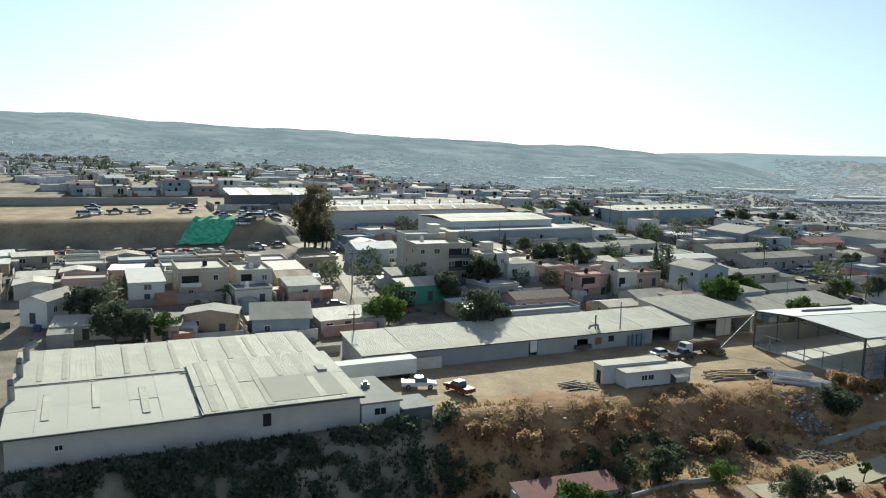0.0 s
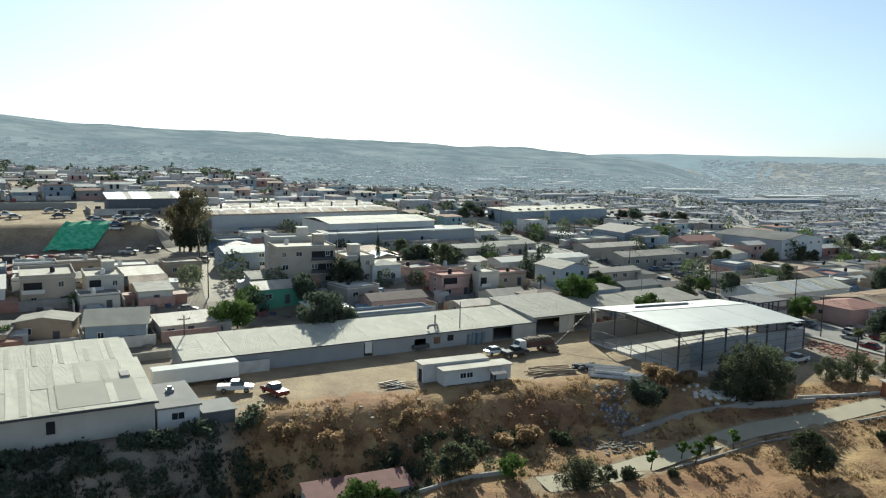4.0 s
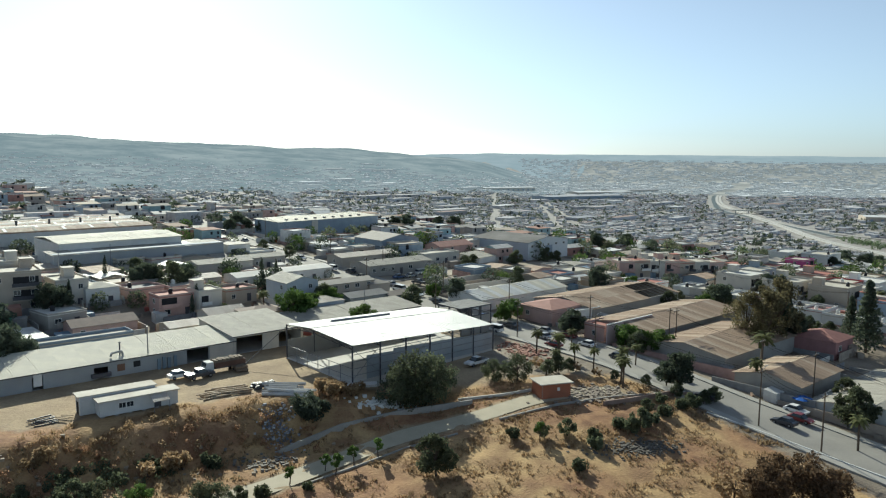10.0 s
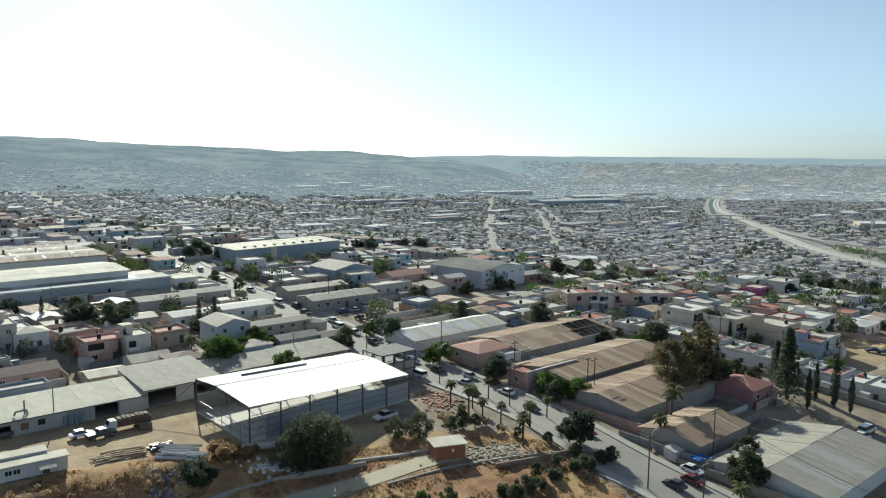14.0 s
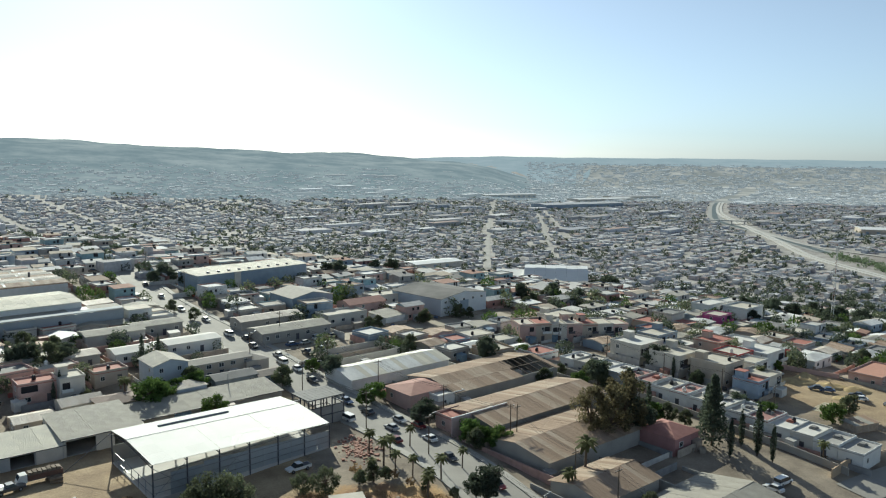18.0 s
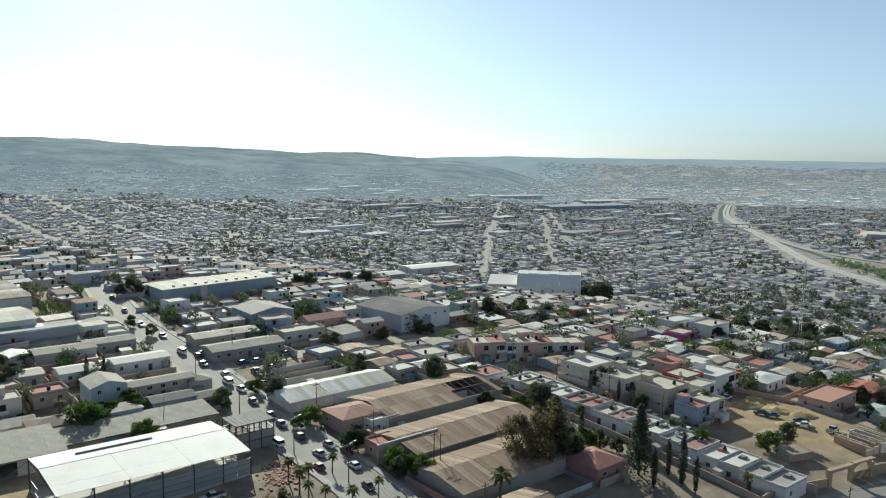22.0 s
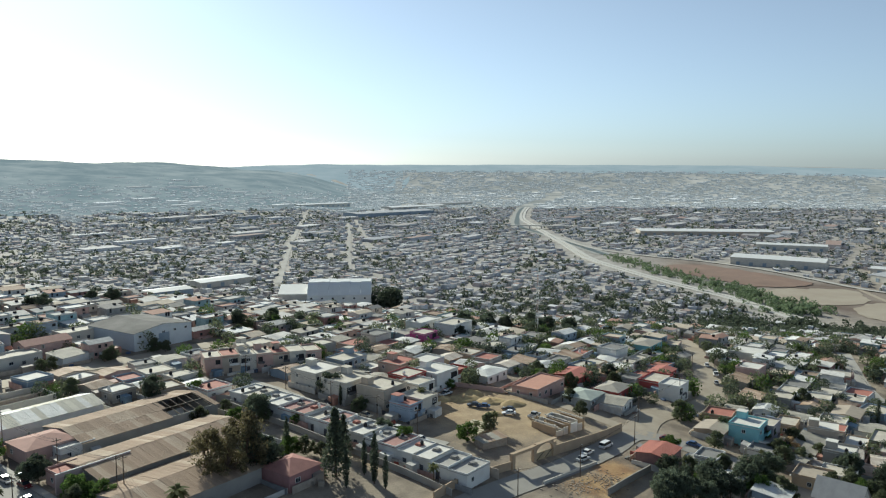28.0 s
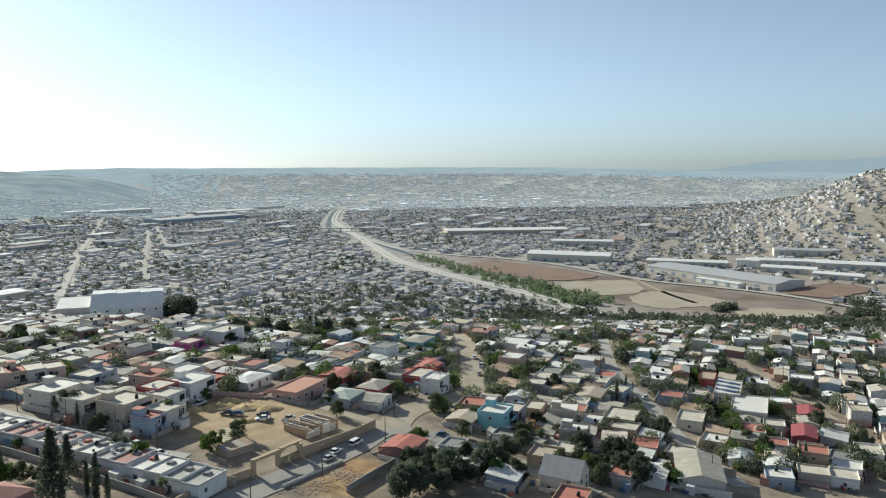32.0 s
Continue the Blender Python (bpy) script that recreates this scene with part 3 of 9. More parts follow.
def house(x, y, wa, wb, h, wall, roof, kind="flat", turn=GRID, label="", storeys=0, seed=0, tank=-1, eave=0.35, frames=None, rise=None, plain=False, group="houses of the neighbourhood", name="house", category="house"):
    """A house of wa by wb metres and a wall height h. kind: flat (slab and parapet), gable (ridge along local x), gabley (ridge along local y), lean (falls towards -y)."""
    rnd = random.Random(int(x * 13 + y * 7) + seed)
    c, s = math.cos(radians(turn)), math.sin(radians(turn))
    corners = [(x + c * a * wa / 2 - s * b * wb / 2, y + s * a * wa / 2 + c * b * wb / 2) for a in (-1, 1) for b in (-1, 1)]
    zs = [gz(*q) for q in corners]
    z0 = gz(x, y)
    drop = z0 - min(zs) + 0.4
    HOUSES.append((x, y, max(wa, wb) / 2))
    storeys = storeys or max(1, round(h / 3.0))
    root = thing(name, x, y, z0, turn, label or "small plastered house with a flat roof", category, group)
    a, d = wa / 2, wb / 2
    if kind == "flat":
        part("wall", Build().box(-a, -d, -drop, a, d, h), wall, root)
        part("roof", Build().box(-a - 0.12, -d - 0.12, h + 0.003, a + 0.12, d + 0.12, h + 0.18), roof, root)
        pp = Build()
        t, ph = 0.16, 0.35 + 0.3 * rnd.random()
        pp.box(-a - 0.1, -d - 0.1, h + 0.183, a + 0.1, -d - 0.1 + t, h + 0.18 + ph), pp.box(-a - 0.1, d + 0.1 - t, h + 0.183, a + 0.1, d + 0.1, h + 0.18 + ph)
        pp.box(-a - 0.1, -d - 0.1 + t, h + 0.183, -a - 0.1 + t, d + 0.1 - t, h + 0.18 + ph), pp.box(a + 0.1 - t, -d - 0.1 + t, h + 0.183, a + 0.1, d + 0.1 - t, h + 0.18 + ph)
        part("parapet", pp, wall, root)
    else:
        rise = rise if rise is not None else (0.9 if kind == "lean" else 0.16 * (wb if kind == "gable" else wa))
        e, tk = eave, 0.12
        wl = Build().box(-a, -d, -drop, a, d, h)
        rb = Build()
        if kind == "gable":
            for sx in (-a, a):
                wl.poly(*((sx, -d, h), (sx, d, h), (sx, 0, h + rise)))
            k = rise / d
            for sd in (-1, 1):
                lo = h - e * k
                rb.hexa([(-a - e, sd * (d + e), lo), (a + e, sd * (d + e), lo), (a + e, 0, h + rise), (-a - e, 0, h + rise),
                         (-a - e, sd * (d + e), lo + tk), (a + e, sd * (d + e), lo + tk), (a + e, 0, h + rise + tk), (-a - e, 0, h + rise + tk)])
        elif kind == "gabley":
            for sy in (-d, d):
                wl.poly(*((-a, sy, h), (a, sy, h), (0, sy, h + rise)))
            k = rise / a
            for sd in (-1, 1):
                lo = h - e * k
                rb.hexa([(sd * (a + e), -d - e, lo), (sd * (a + e), d + e, lo), (0, d + e, h + rise), (0, -d - e, h + rise),
                         (sd * (a + e), -d - e, lo + tk), (sd * (a + e), d + e, lo + tk), (0, d + e, h + rise + tk), (0, -d - e, h + rise + tk)])
        elif kind == "hip":
            r = max(0.3, a - d)
            lo = h - 0.02
            A, B, C, D = (-a - e, -d - e, lo), (a + e, -d - e, lo), (a + e, d + e, lo), (-a - e, d + e, lo)
            P, Q = (-r, 0, h + rise), (r, 0, h + rise)
            rb.poly(A, B, Q, P), rb.poly(B, C, Q), rb.poly(C, D, P, Q), rb.poly(D, A, P), rb.poly(D, C, B, A)
        else:
            wl.poly((-a, d, h), (a, d, h), (a, d, h + rise), (-a, d, h + rise))
            for sx in (-a, a):
                wl.poly((sx, -d, h), (sx, d, h), (sx, d, h + rise))
            k = rise / (2 * d)
            rb.hexa([(-a - e, -d - e, h - e * k + 0.02), (a + e, -d - e, h - e * k + 0.02), (a + e, d + e, h + rise + e * k + 0.02), (-a - e, d + e, h + rise + e * k + 0.02),
                     (-a - e, -d - e, h - e * k + tk), (a + e, -d - e, h - e * k + tk), (a + e, d + e, h + rise + e * k + tk), (-a - e, d + e, h + rise + e * k + tk)])
        part("wall", wl, wall, root)
        part("roof", rb, roof, root)
    if not plain:
        step = h / storeys
        for st in range(storeys):
            zc = st * step + step * 0.55
            nwin = max(1, int(wa / 3.6))
            for k in range(nwin):
                px = -a + wa * (k + 0.5) / nwin + rnd.uniform(-0.3, 0.3)
                if st == 0 and k == nwin // 2:
                    door(root, px, -d, 0, 1.0, 2.1)
                elif rnd.random() < 0.7:
                    window(root, px, -d, zc, rnd.choice((1.0, 1.4)), 1.1, 0, frames)
            for sx, turn_side in ((-a, -90), (a, 90)):
                for k in range(max(1, int(wb / 5))):
                    if rnd.random() < 0.5:
                        window(root, sx, -d + wb * (k + 0.5) / max(1, int(wb / 5)), zc, 1.0, 1.1, turn_side, frames)
    if kind == "flat" and storeys >= 2 and not plain:
        f, w = h / storeys, wa * rnd.uniform(0.35, 0.6)
        x0 = rnd.choice((-a + 0.2, a - w - 0.2))
        for st in range(1, storeys):
            bal = part("balcony", Build().box(x0, -d - 1.3, f * st - 0.12, x0 + w, -d - 0.004, f * st + 0.1), wall, root)
            part("rail", Build().box(x0, -d - 1.3, f * st + 0.103, x0 + w, -d - 1.2, f * st + 0.95), rnd.choice((WHITE, DARKSTEEL, wall)), bal)
            # dark panel on the solid wall stands in for shade behind the balcony
            part("recess", Build().box(x0 + 0.4, -d - 0.02, f * st + 0.12, x0 + w - 0.4, -d + 0.3, f * st + 2.3), DARK, bal)
        if rnd.random() < 0.6:
            rx = rnd.uniform(-a + 0.3, a - 2.8)
            hut = part("roof_room", Build().box(rx, d - 3.2, h + 0.183, rx + 2.5, d - 0.3, h + 2.4), wall, root)
            part("slab", Build().box(rx - 0.2, d - 3.4, h + 2.403, rx + 2.7, d - 0.15, h + 2.55), roof, hut)
    elif kind == "flat" and name == "town_house":
        part("skylight", Build().box(-0.9, 0.6, h + 0.183, 0.9, 2.4, h + 0.55).box(-0.7, 0.8, h + 0.553, 0.7, 2.2, h + 0.8), ROOFRED if rnd.random() < 0.4 else ROOFGREY, root)
    if kind == "flat" and (tank == 1 or (tank < 0 and rnd.random() < 0.45)):
        qx, qy = rnd.uniform(-a * 0.6, a * 0.6), rnd.uniform(-d * 0.6, d * 0.6)
        water_tank(x + c * qx - s * qy, y + s * qx + c * qy, z0 + h + 0.18, rnd.random() < 0.6)
    return root


def roof_sheets(parent, name, along_n, across_n, width, length, material, origin, tilt, alt=None, share=0.0, seed=1, gap=0.0, skip=()):
    """Sheets laid side by side on one slope: origin and tilt (degrees about local x) place the slope; sheets run up it."""
    rnd = random.Random(seed)
    sw, sl = width / along_n, length / across_n
    mesh = {}
    for m in (material, alt or material):
        mesh[m.name] = Build().box(0.01, 0.0, 0.0, sw - 0.01 - gap, sl + 0.08, 0.05).mesh(name, m)
    base = pose(*origin, tilt, 0, 0)
    for i in range(along_n):
        for j in range(across_n):
            if (i, j) in skip:
                continue
            ob = part(name, mesh[(alt if alt and rnd.random() < share else material).name], None, parent)
            ob.matrix_basis = base @ pose(i * sw, j * sl, 0.02 * (j % 2) + rnd.uniform(0, 0.02), rnd.uniform(-0.25, 0.25), rnd.uniform(-0.4, 0.4), 0)


def local(x, y, a, b, turn=GRID):
    c, s = math.cos(radians(turn)), math.sin(radians(turn))
    return x + c * a - s * b, y + s * a + c * b


# the long cream-roofed warehouse above the dark bank
def warehouse():
    W, D = 41.0, 30.5
    root = thing("warehouse", -10.5, 98.0, 3.4, GRID, "long low warehouse with a cream sheet-metal roof and grey plastered wall", "warehouse")
    HOUSES.append((-33, 103, 24))
    zf, zb = 4.0, 5.7
    b = Build().hexa([(-W, 0, -3), (0, 0, -3), (0, D, -3), (-W, D, -3), (-W, 0, zf), (0, 0, zf), (0, D, zb), (-W, D, zb)])
    part("wall", b, PALE_WALL, root, "pale grey plastered wall in shade")
    tilt = math.degrees(math.atan2(zb - zf, D))
    L = math.hypot(D, zb - zf)
    roof_sheets(root, "roof_panel", 6, 2, 20.5, L * 0.52, surface("greyed_cream_roof", (0.60, 0.575, 0.49), rough=0.7, spec=0.1, vary=0.12, scale=0.2, second=(0.51, 0.49, 0.42)), (-W - 0.5, -0.6, zf + 0.02), tilt, seed=3)
    roof_sheets(root, "roof_panel", 12, 1, 40.8, L * 0.51, CREAM_ROOF, (-W - 0.5, L * 0.505, zf + 0.02 + 0.53 * (zb - zf)), tilt, seed=5)
    roof_sheets(root, "roof_panel", 7, 2, 20.3, L * 0.63, CREAM_ROOF, (-19.9, -0.9, zf + 0.34), tilt, seed=4)
    slope = lambda y: zf + (zb - zf) * y / D

    def strip(x, y0, y1, w=0.8, up=0.30, m=STRIP, name="skylight_strip", label="aged grey translucent strip"):
        ob = part(name, Build().box(0, 0, 0, w, y1 - y0, 0.05), m, root, label)
        ob.matrix_basis = pose(x, y0, slope(y0) + up, tilt, 0, 0)
    for k, x in enumerate((-18.9, -15.5, -12.1, -8.6, -5.2)):
        strip(x, -0.4 if k < 3 else 9.6, 18.2, 0.85, 0.45)
    for k, x in enumerate((-38.6, -35.6, -31.4, -27.8, -24.6, -21.3, -17.2, -13.6, -10.1, -6.6, -3.2)):
        strip(x, 17.5 if x < -20 else 19.8, 24.5 if k in (0, 2) else 29.8, 0.7, 0.12)
    for x, y0 in ((-37.5, 3.5), (-32.0, 6.0), (-26.5, 2.5)):
        strip(x, y0, y0 + 9.0, 0.9, 0.16, CREAM_ROOF, "roof_patch", "paler patched sheet")
    drab = surface("drab_patch_sheet", (0.47, 0.45, 0.38), rough=0.9, vary=0.08, scale=0.3, spec=0.1)
    strip(-11.4, 0.4, 9.4, 6.2, 0.45, drab, "roof_patch", "drab grey-tan patched sheet")
    strip(-5.1, 0.4, 9.4, 3.6, 0.45, drab, "roof_patch", "drab grey-tan patched sheet")
    strip(-5.2, 0.4, 8.0, 1.0, 0.47, CREAM_ROOF, "roof_patch", "paler patched sheet")
    part("roof_seam", Build().box(-W - 0.4, 15.9, slope(16) + 0.16, -20.1, 16.05, slope(16) + 0.26), DARKSTEEL, root)
    part("roof_step", Build().box(-20.1, -1.0, zf + 0.0, -19.85, D * 0.62, zf + 0.35), DARKSTEEL, root)
    part("gutter", Build().box(-19.9, -1.05, zf + 0.08, 0.4, -0.9, zf + 0.3).box(-W - 0.5, -0.75, zf - 0.15, -20.1, -0.61, zf + 0.05), DARKSTEEL, root)
    part("rooftop_vent", Build().box(-2.9, 9.6, zf + 0.9, -1.7, 12.2, zf + 1.3), BLOCK, root)
    for k, (vx, vy) in enumerate(((-40.2, 27.0), (-40.6, 20.0), (-41.0, 11.5))):
        zt = zf + (zb - zf) * vy / D
        duct = Build().bar((vx, vy, zt - 0.5), (vx, vy, zt + 2.0), 0.42, n=10).bar((vx, vy, zt + 1.9), (vx + 1.3 * (k == 0), vy + 0.5, zt + 2.5), 0.42, n=10)
        part("vent_duct", duct, STEEL, root, "bent galvanised vent duct")
    window(root, -35.6, -0.02, 2.2, 0.8, 0.6)
    part("wall_hatch", Build().box(-12.7, -0.12, 1.6, -11.7, 0.05, 3.2), DARK, root)
    # corner office with a dark flat roof
    of = thing("corner_office", *local(-10.5, 98.0, 0.35, 0.2), 3.4, GRID, "white plastered corner office with dark flat roof beside warehouse", "office")
    part("wall", Build().box(0, 0, -4, 5.4, 11.0, 2.7), WHITE, of)
    part("roof", Build().box(-0.15, -0.3, 2.703, 5.7, 11.2, 2.95), ROOFGREY, of, "dark grey flat roof")
    window(of, 2.6, 0, 1.55, 1.6, 0.9)
    part("air_vent", Build().box(2.2, 6.0, 2.953, 3.2, 7.0, 3.4).bar((2.7, 6.5, 3.4), (2.7, 6.5, 3.8), 0.35, n=8), STEEL, of)
    lo = thing("lean_to", *local(-10.5, 98.0, 6.1, -0.3), 3.4, GRID, "low dark lean-to shed beside the corner office", "shed")
    part("wall", Build().box(0, 0, -4, 4.3, 5.0, 1.5), surface("dark_weathered_wall", (0.16, 0.16, 0.165), vary=0.2), lo)
    part("roof", Build().box(-0.1, -0.2, 1.503, 4.5, 5.3, 1.65), ROOFGREY, lo)
    tr = thing("box_trailer", -15.6, 114.7, 3.4, GRID, "long white box trailer parked behind the office", "trailer")
    part("box", Build().box(0, 0, 0.75, 13.0, 2.6, 3.1), WHITE, tr)
    part("roof", Build().box(-0.05, -0.05, 3.103, 13.05, 2.65, 3.16), WHITE, tr)
    part("chassis", Build().box(0.5, 0.6, 0.5, 12.5, 2.0, 0.74), DARKSTEEL, tr)
    for k, wx in enumerate((10.2, 11.4)):
        for wy in (0.12, 2.2):
            part("wheel", Build().bar((wx, wy, 0.5), (wx, wy + 0.28, 0.5), 0.5, n=14), RUBBER, tr)


warehouse()


def shed_run(x0, y0, W, D, hf, hb, wall, roof, n, label, name="shed_row", z=3.4, openings=(), turn=GRID, bays=4, rows=1):
    """A long lean-to shed: front eave from (x0, y0) towards local +x. openings: start, end, top, material."""
    root = thing(name, x0, y0, z, turn, label, "shed")
    cx, cy = local(x0, y0, W / 2, D / 2, turn)
    for k in range(int(W / 8) + 1):
        HOUSES.append((*local(x0, y0, min(W, k * 8), D / 2, turn), D / 2))
    t = 0.2
    b = Build()
    cuts = sorted(openings)
    pos = 0.0
    for s0, s1, top, m in cuts:
        b.box(pos, 0, -1.5, s0, t, hf), b.box(s0, 0, top, s1, t, hf)
        pos = s1
    b.box(pos, 0, -1.5, W, t, hf)
    b.box(0, D - t, -1.5, W, D, hb)
    for sx in (0, W - t):
        b.hexa([(sx, t, -1.5), (sx + t, t, -1.5), (sx + t, D - t, -1.5), (sx, D - t, -1.5), (sx, t, hf), (sx + t, t, hf), (sx + t, D - t, hb), (sx, D - t, hb)])
    part("wall", b, wall, root)
    part("floor_slab", Build().box(t, t, -0.3, W - t, D - t, 0.05), CONCRETE, root)
    for s0, s1, top, m in cuts:
        if m is not None:
            part("shutter", Build().box(s0, 0.06, 0, s1, 0.14, top), m, root)
    tilt = math.degrees(math.atan2(hb - hf, D))
    roof_sheets(root, "roof_panel", n, rows, W + 0.8, math.hypot(D, hb - hf) + 0.9, roof, (-0.4, -0.6, hf + 0.01), tilt, seed=int(W))
    part("eave_beam", Build().box(-0.4, -0.66, hf - 0.14, W + 0.4, -0.56, hf + 0.06), DARKSTEEL, root)
    return root


A0 = local(50.0, 150.4, -69.0, 0.0)
row_a = shed_run(*A0, 69.0, 11.2, 3.1, 4.3, surface("grey_blue_shed_wall", (0.36, 0.375, 0.385), vary=0.16, scale=0.25), CREAM_ROOF, 17, "long row of workshops with cream sheet roof and grey wall",
                 openings=((31.2, 33.0, 2.4, None), (41.5, 44.0, 2.2, None), (59.0, 63.5, 2.7, None)))
part("hung_banner", Build().box(31.4, -0.15, 0.7, 32.8, -0.05, 2.9), WHITE, row_a, "white sheet hanging at a workshop door")
part("window_hole", Build().box(45.6, -0.05, 0.9, 47.0, 0.05, 2.2), surface("rust_brown_shutter", (0.22, 0.13, 0.09), vary=0.2), row_a, "rusty brown shutter")
part("window_hole", Build().box(48.6, -0.05, 1.2, 49.9, 0.05, 2.3), DARK, row_a)
part("whitewash", Build().box(63.8, -0.06, 0, 68.9, 0.0, 3.0), PALE_WALL, row_a, "whitewashed bay of the wall")
part("loading_dock", Build().box(40.9, -0.8, 0.5, 44.3, -0.06, 1.2), DARKSTEEL, row_a)
for px in (53.0, 54.0, 55.0, 56.2):
    part("leaning_sheet", Build().box(px, -0.5, 0, px + 0.6, -0.3, 2.3 - 0.2 * (px % 2)), surface("blue_grey_sheet", (0.20, 0.26, 0.32), vary=0.2), row_a)
# bent cowl and chimney on the roof
st = thing("roof_chimney", *local(*A0, 46.8, 1.8), 3.4 + 3.3, GRID, "dark metal chimney with a bent fume pipe on roof", "chimney")
part("flue", Build().bar((0, 0, 0), (0, 0, 2.6), 0.14, n=8), DARKSTEEL, st)
part("cowl", Build().bar((0, 0, 2.6), (0, 0, 2.75), 0.32, 0.05, n=8), DARKSTEEL, st)
part("fume_pipe", Build().bar((-1.9, -0.6, 0.3), (-1.7, -0.6, 0.9), 0.22, n=8).bar((-1.7, -0.6, 0.9), (0.2, -0.4, 1.0), 0.22, n=8).bar((0.2, -0.4, 1.0), (0.4, -0.4, 0.1), 0.22, n=8), STEEL, st)
row_b = shed_run(*local(50.0, 150.4, 0.1, 0.3), 16.5, 16.5, 3.9, 5.0, PALE_WALL, GREY_ROOF, 5, "taller open shed with grey sheet roof and pale piers", "open_shed", openings=((0.6, 6.6, 3.4, None), (10.5, 15.9, 3.4, None)))
for px in (8.8,):
    part("pier", Build().box(px, -0.15, 0, px + 0.5, 0.0, 3.7), PALE_WALL, row_b)
row_c = shed_run(*local(50.0, 150.4, 16.8, 7.0), 38.5, 10.0, 3.2, 4.2, BLOCK, GREY_ROOF, 8, "long grey-roofed shed reaching the avenue", "long_shed", z=2.6)


# the open steel-framed hall with its bright roof
def steel_hall():
    NL, NR, FL, FR = Vector((70.1, 124.4, 10.5)), Vector((105.6, 147.3, 7.5)), Vector((60.3, 145.2, 10.5)), Vector((96.0, 168.0, 7.9))
    root = thing("steel_hall", NL.x, NL.y, 0, 0, "open steel-framed hall with a bright new galvanised roof", "hall")
    off = Vector((NL.x, NL.y, 0))
    for k in range(7):
        p = NL.lerp(NR, k / 6)
        HOUSES.append((p.x - 5, p.y + 10, 12))
    n, m = 10, 5

    def at(u, v):
        p = NL.lerp(NR, u).lerp(FL.lerp(FR, u), v) - off
        return p + Vector((0, 0, 0.75 * min(v / 0.6, (1 - v) / 0.4)))

    for i in range(n):
        for j in range(m):
            u0, u1, v0, v1 = i / n - 0.001, (i + 1) / n + 0.001, j / m - 0.002, (j + 1) / m + 0.002
            b = Build()
            q = [at(u0, v0), at(u1, v0), at(u1, v1), at(u0, v1)]
            lift = Vector((0, 0, 0.012 * (j % 2) + 0.006 * (i % 2)))
            b.hexa([p + lift for p in q] + [p + lift + Vector((0, 0, 0.05)) for p in q])
            part("roof_panel", b, BRIGHT_ROOF, root)
    for i in range(n):
        part("ridge_cap", Build().bar(at(i / n, 0.6) + Vector((0, 0, 0.07)), at((i + 1) / n, 0.6) + Vector((0, 0, 0.05)), 0.07, n=5), STEEL, root)
    for u in (0.34, 0.66):
        for v in range(5):
            part("seam", Build().bar(at(u, v / 5) + Vector((0, 0, 0.06)), at(u, (v + 1) / 5) + Vector((0, 0, 0.045)), 0.04, n=4), GREY_ROOF, root)
    ridge = Build()
    for i in range(2, 6):
        p, q = at(i / n, 0.80), at((i + 1) / n, 0.80)
        ridge.bar(p + Vector((0, 0, 0.2)), q + Vector((0, 0, 0.2)), 0.28, n=6)
    part("ridge_vent", ridge, STEEL, root)
    posts = 7
    for k in range(posts):
        for v in (0.0, 1.0):
            p = at(k / (posts - 1), v)
            g = gz(p.x + off.x, p.y + off.y) - 0.3
            part("post", Build().box(p.x - 0.14, p.y - 0.14, g, p.x + 0.14, p.y + 0.14, p.z), DARKSTEEL, root)
        a, c = at(k / (posts - 1), 0), at(k / (posts - 1), 1)
        tb = Build()
        for low in (0.1, 0.75):
            for s in range(8):
                tb.bar(at(k / (posts - 1), s / 8) - Vector((0, 0, low)), at(k / (posts - 1), (s + 1) / 8) - Vector((0, 0, low)), 0.065, n=4)
        truss = part("roof_truss", tb, DARKSTEEL, root)
        for s in range(8):
            p, q = at(k / (posts - 1), s / 8), at(k / (posts - 1), (s + 1) / 8)
            part("web_bar", Build().bar(p - Vector((0, 0, 0.75)), q - Vector((0, 0, 0.1)), 0.04, n=4), DARKSTEEL, truss)
    for lvl in (1.3, 2.6, 3.9, 5.2):
        p, q = at(0, 0), at(1, 0)
        zp, zq = 3.6 + lvl, gz(NR.x, NR.y) + 0.3 + lvl
        part("girt", Build().bar((p.x, p.y - 0.16, zp), (q.x, q.y - 0.16, min(zq, q.z - 0.1)), 0.07, n=4), STEEL, root)
    bays = 12
    for k in range(1, bays):
        p, q = at(k / bays, 0), at((k + 1) / bays, 0)
        g0, g1 = 3.4 + (gz(NR.x, NR.y) - 3.4) * k / bays, 3.4 + (gz(NR.x, NR.y) - 3.4) * (k + 1) / bays
        t0 = p.z - (1.7 if k > 2 else 2.2)
        b = Build().hexa([(p.x + 0.02, p.y + 0.05, g0 - 1.5), (q.x - 0.02, q.y + 0.05, g1 - 1.5), (q.x - 0.02, q.y + 0.11, g1 - 1.5), (p.x + 0.02, p.y + 0.11, g0 - 1.5),
                          (p.x + 0.02, p.y + 0.05, t0), (q.x - 0.02, q.y + 0.05, t0 + q.z - p.z), (q.x - 0.02, q.y + 0.11, t0 + q.z - p.z), (p.x + 0.02, p.y + 0.11, t0)])
        part("wall_sheet", b, CLAD, root)
    back = Build()
    p, q = at(0.0, 1.0), at(1.0, 1.0)
    back.hexa([(p.x, p.y - 0.1, 1.0), (q.x, q.y - 0.1, 0.0), (q.x, q.y, 0.0), (p.x, p.y, 1.0), (p.x, p.y - 0.1, p.z - 3.2), (q.x, q.y - 0.1, q.z - 2.0), (q.x, q.y, q.z - 2.0), (p.x, p.y, p.z - 3.2)])
    part("back_wall", back, BLOCK, root, "grey block rear wall")
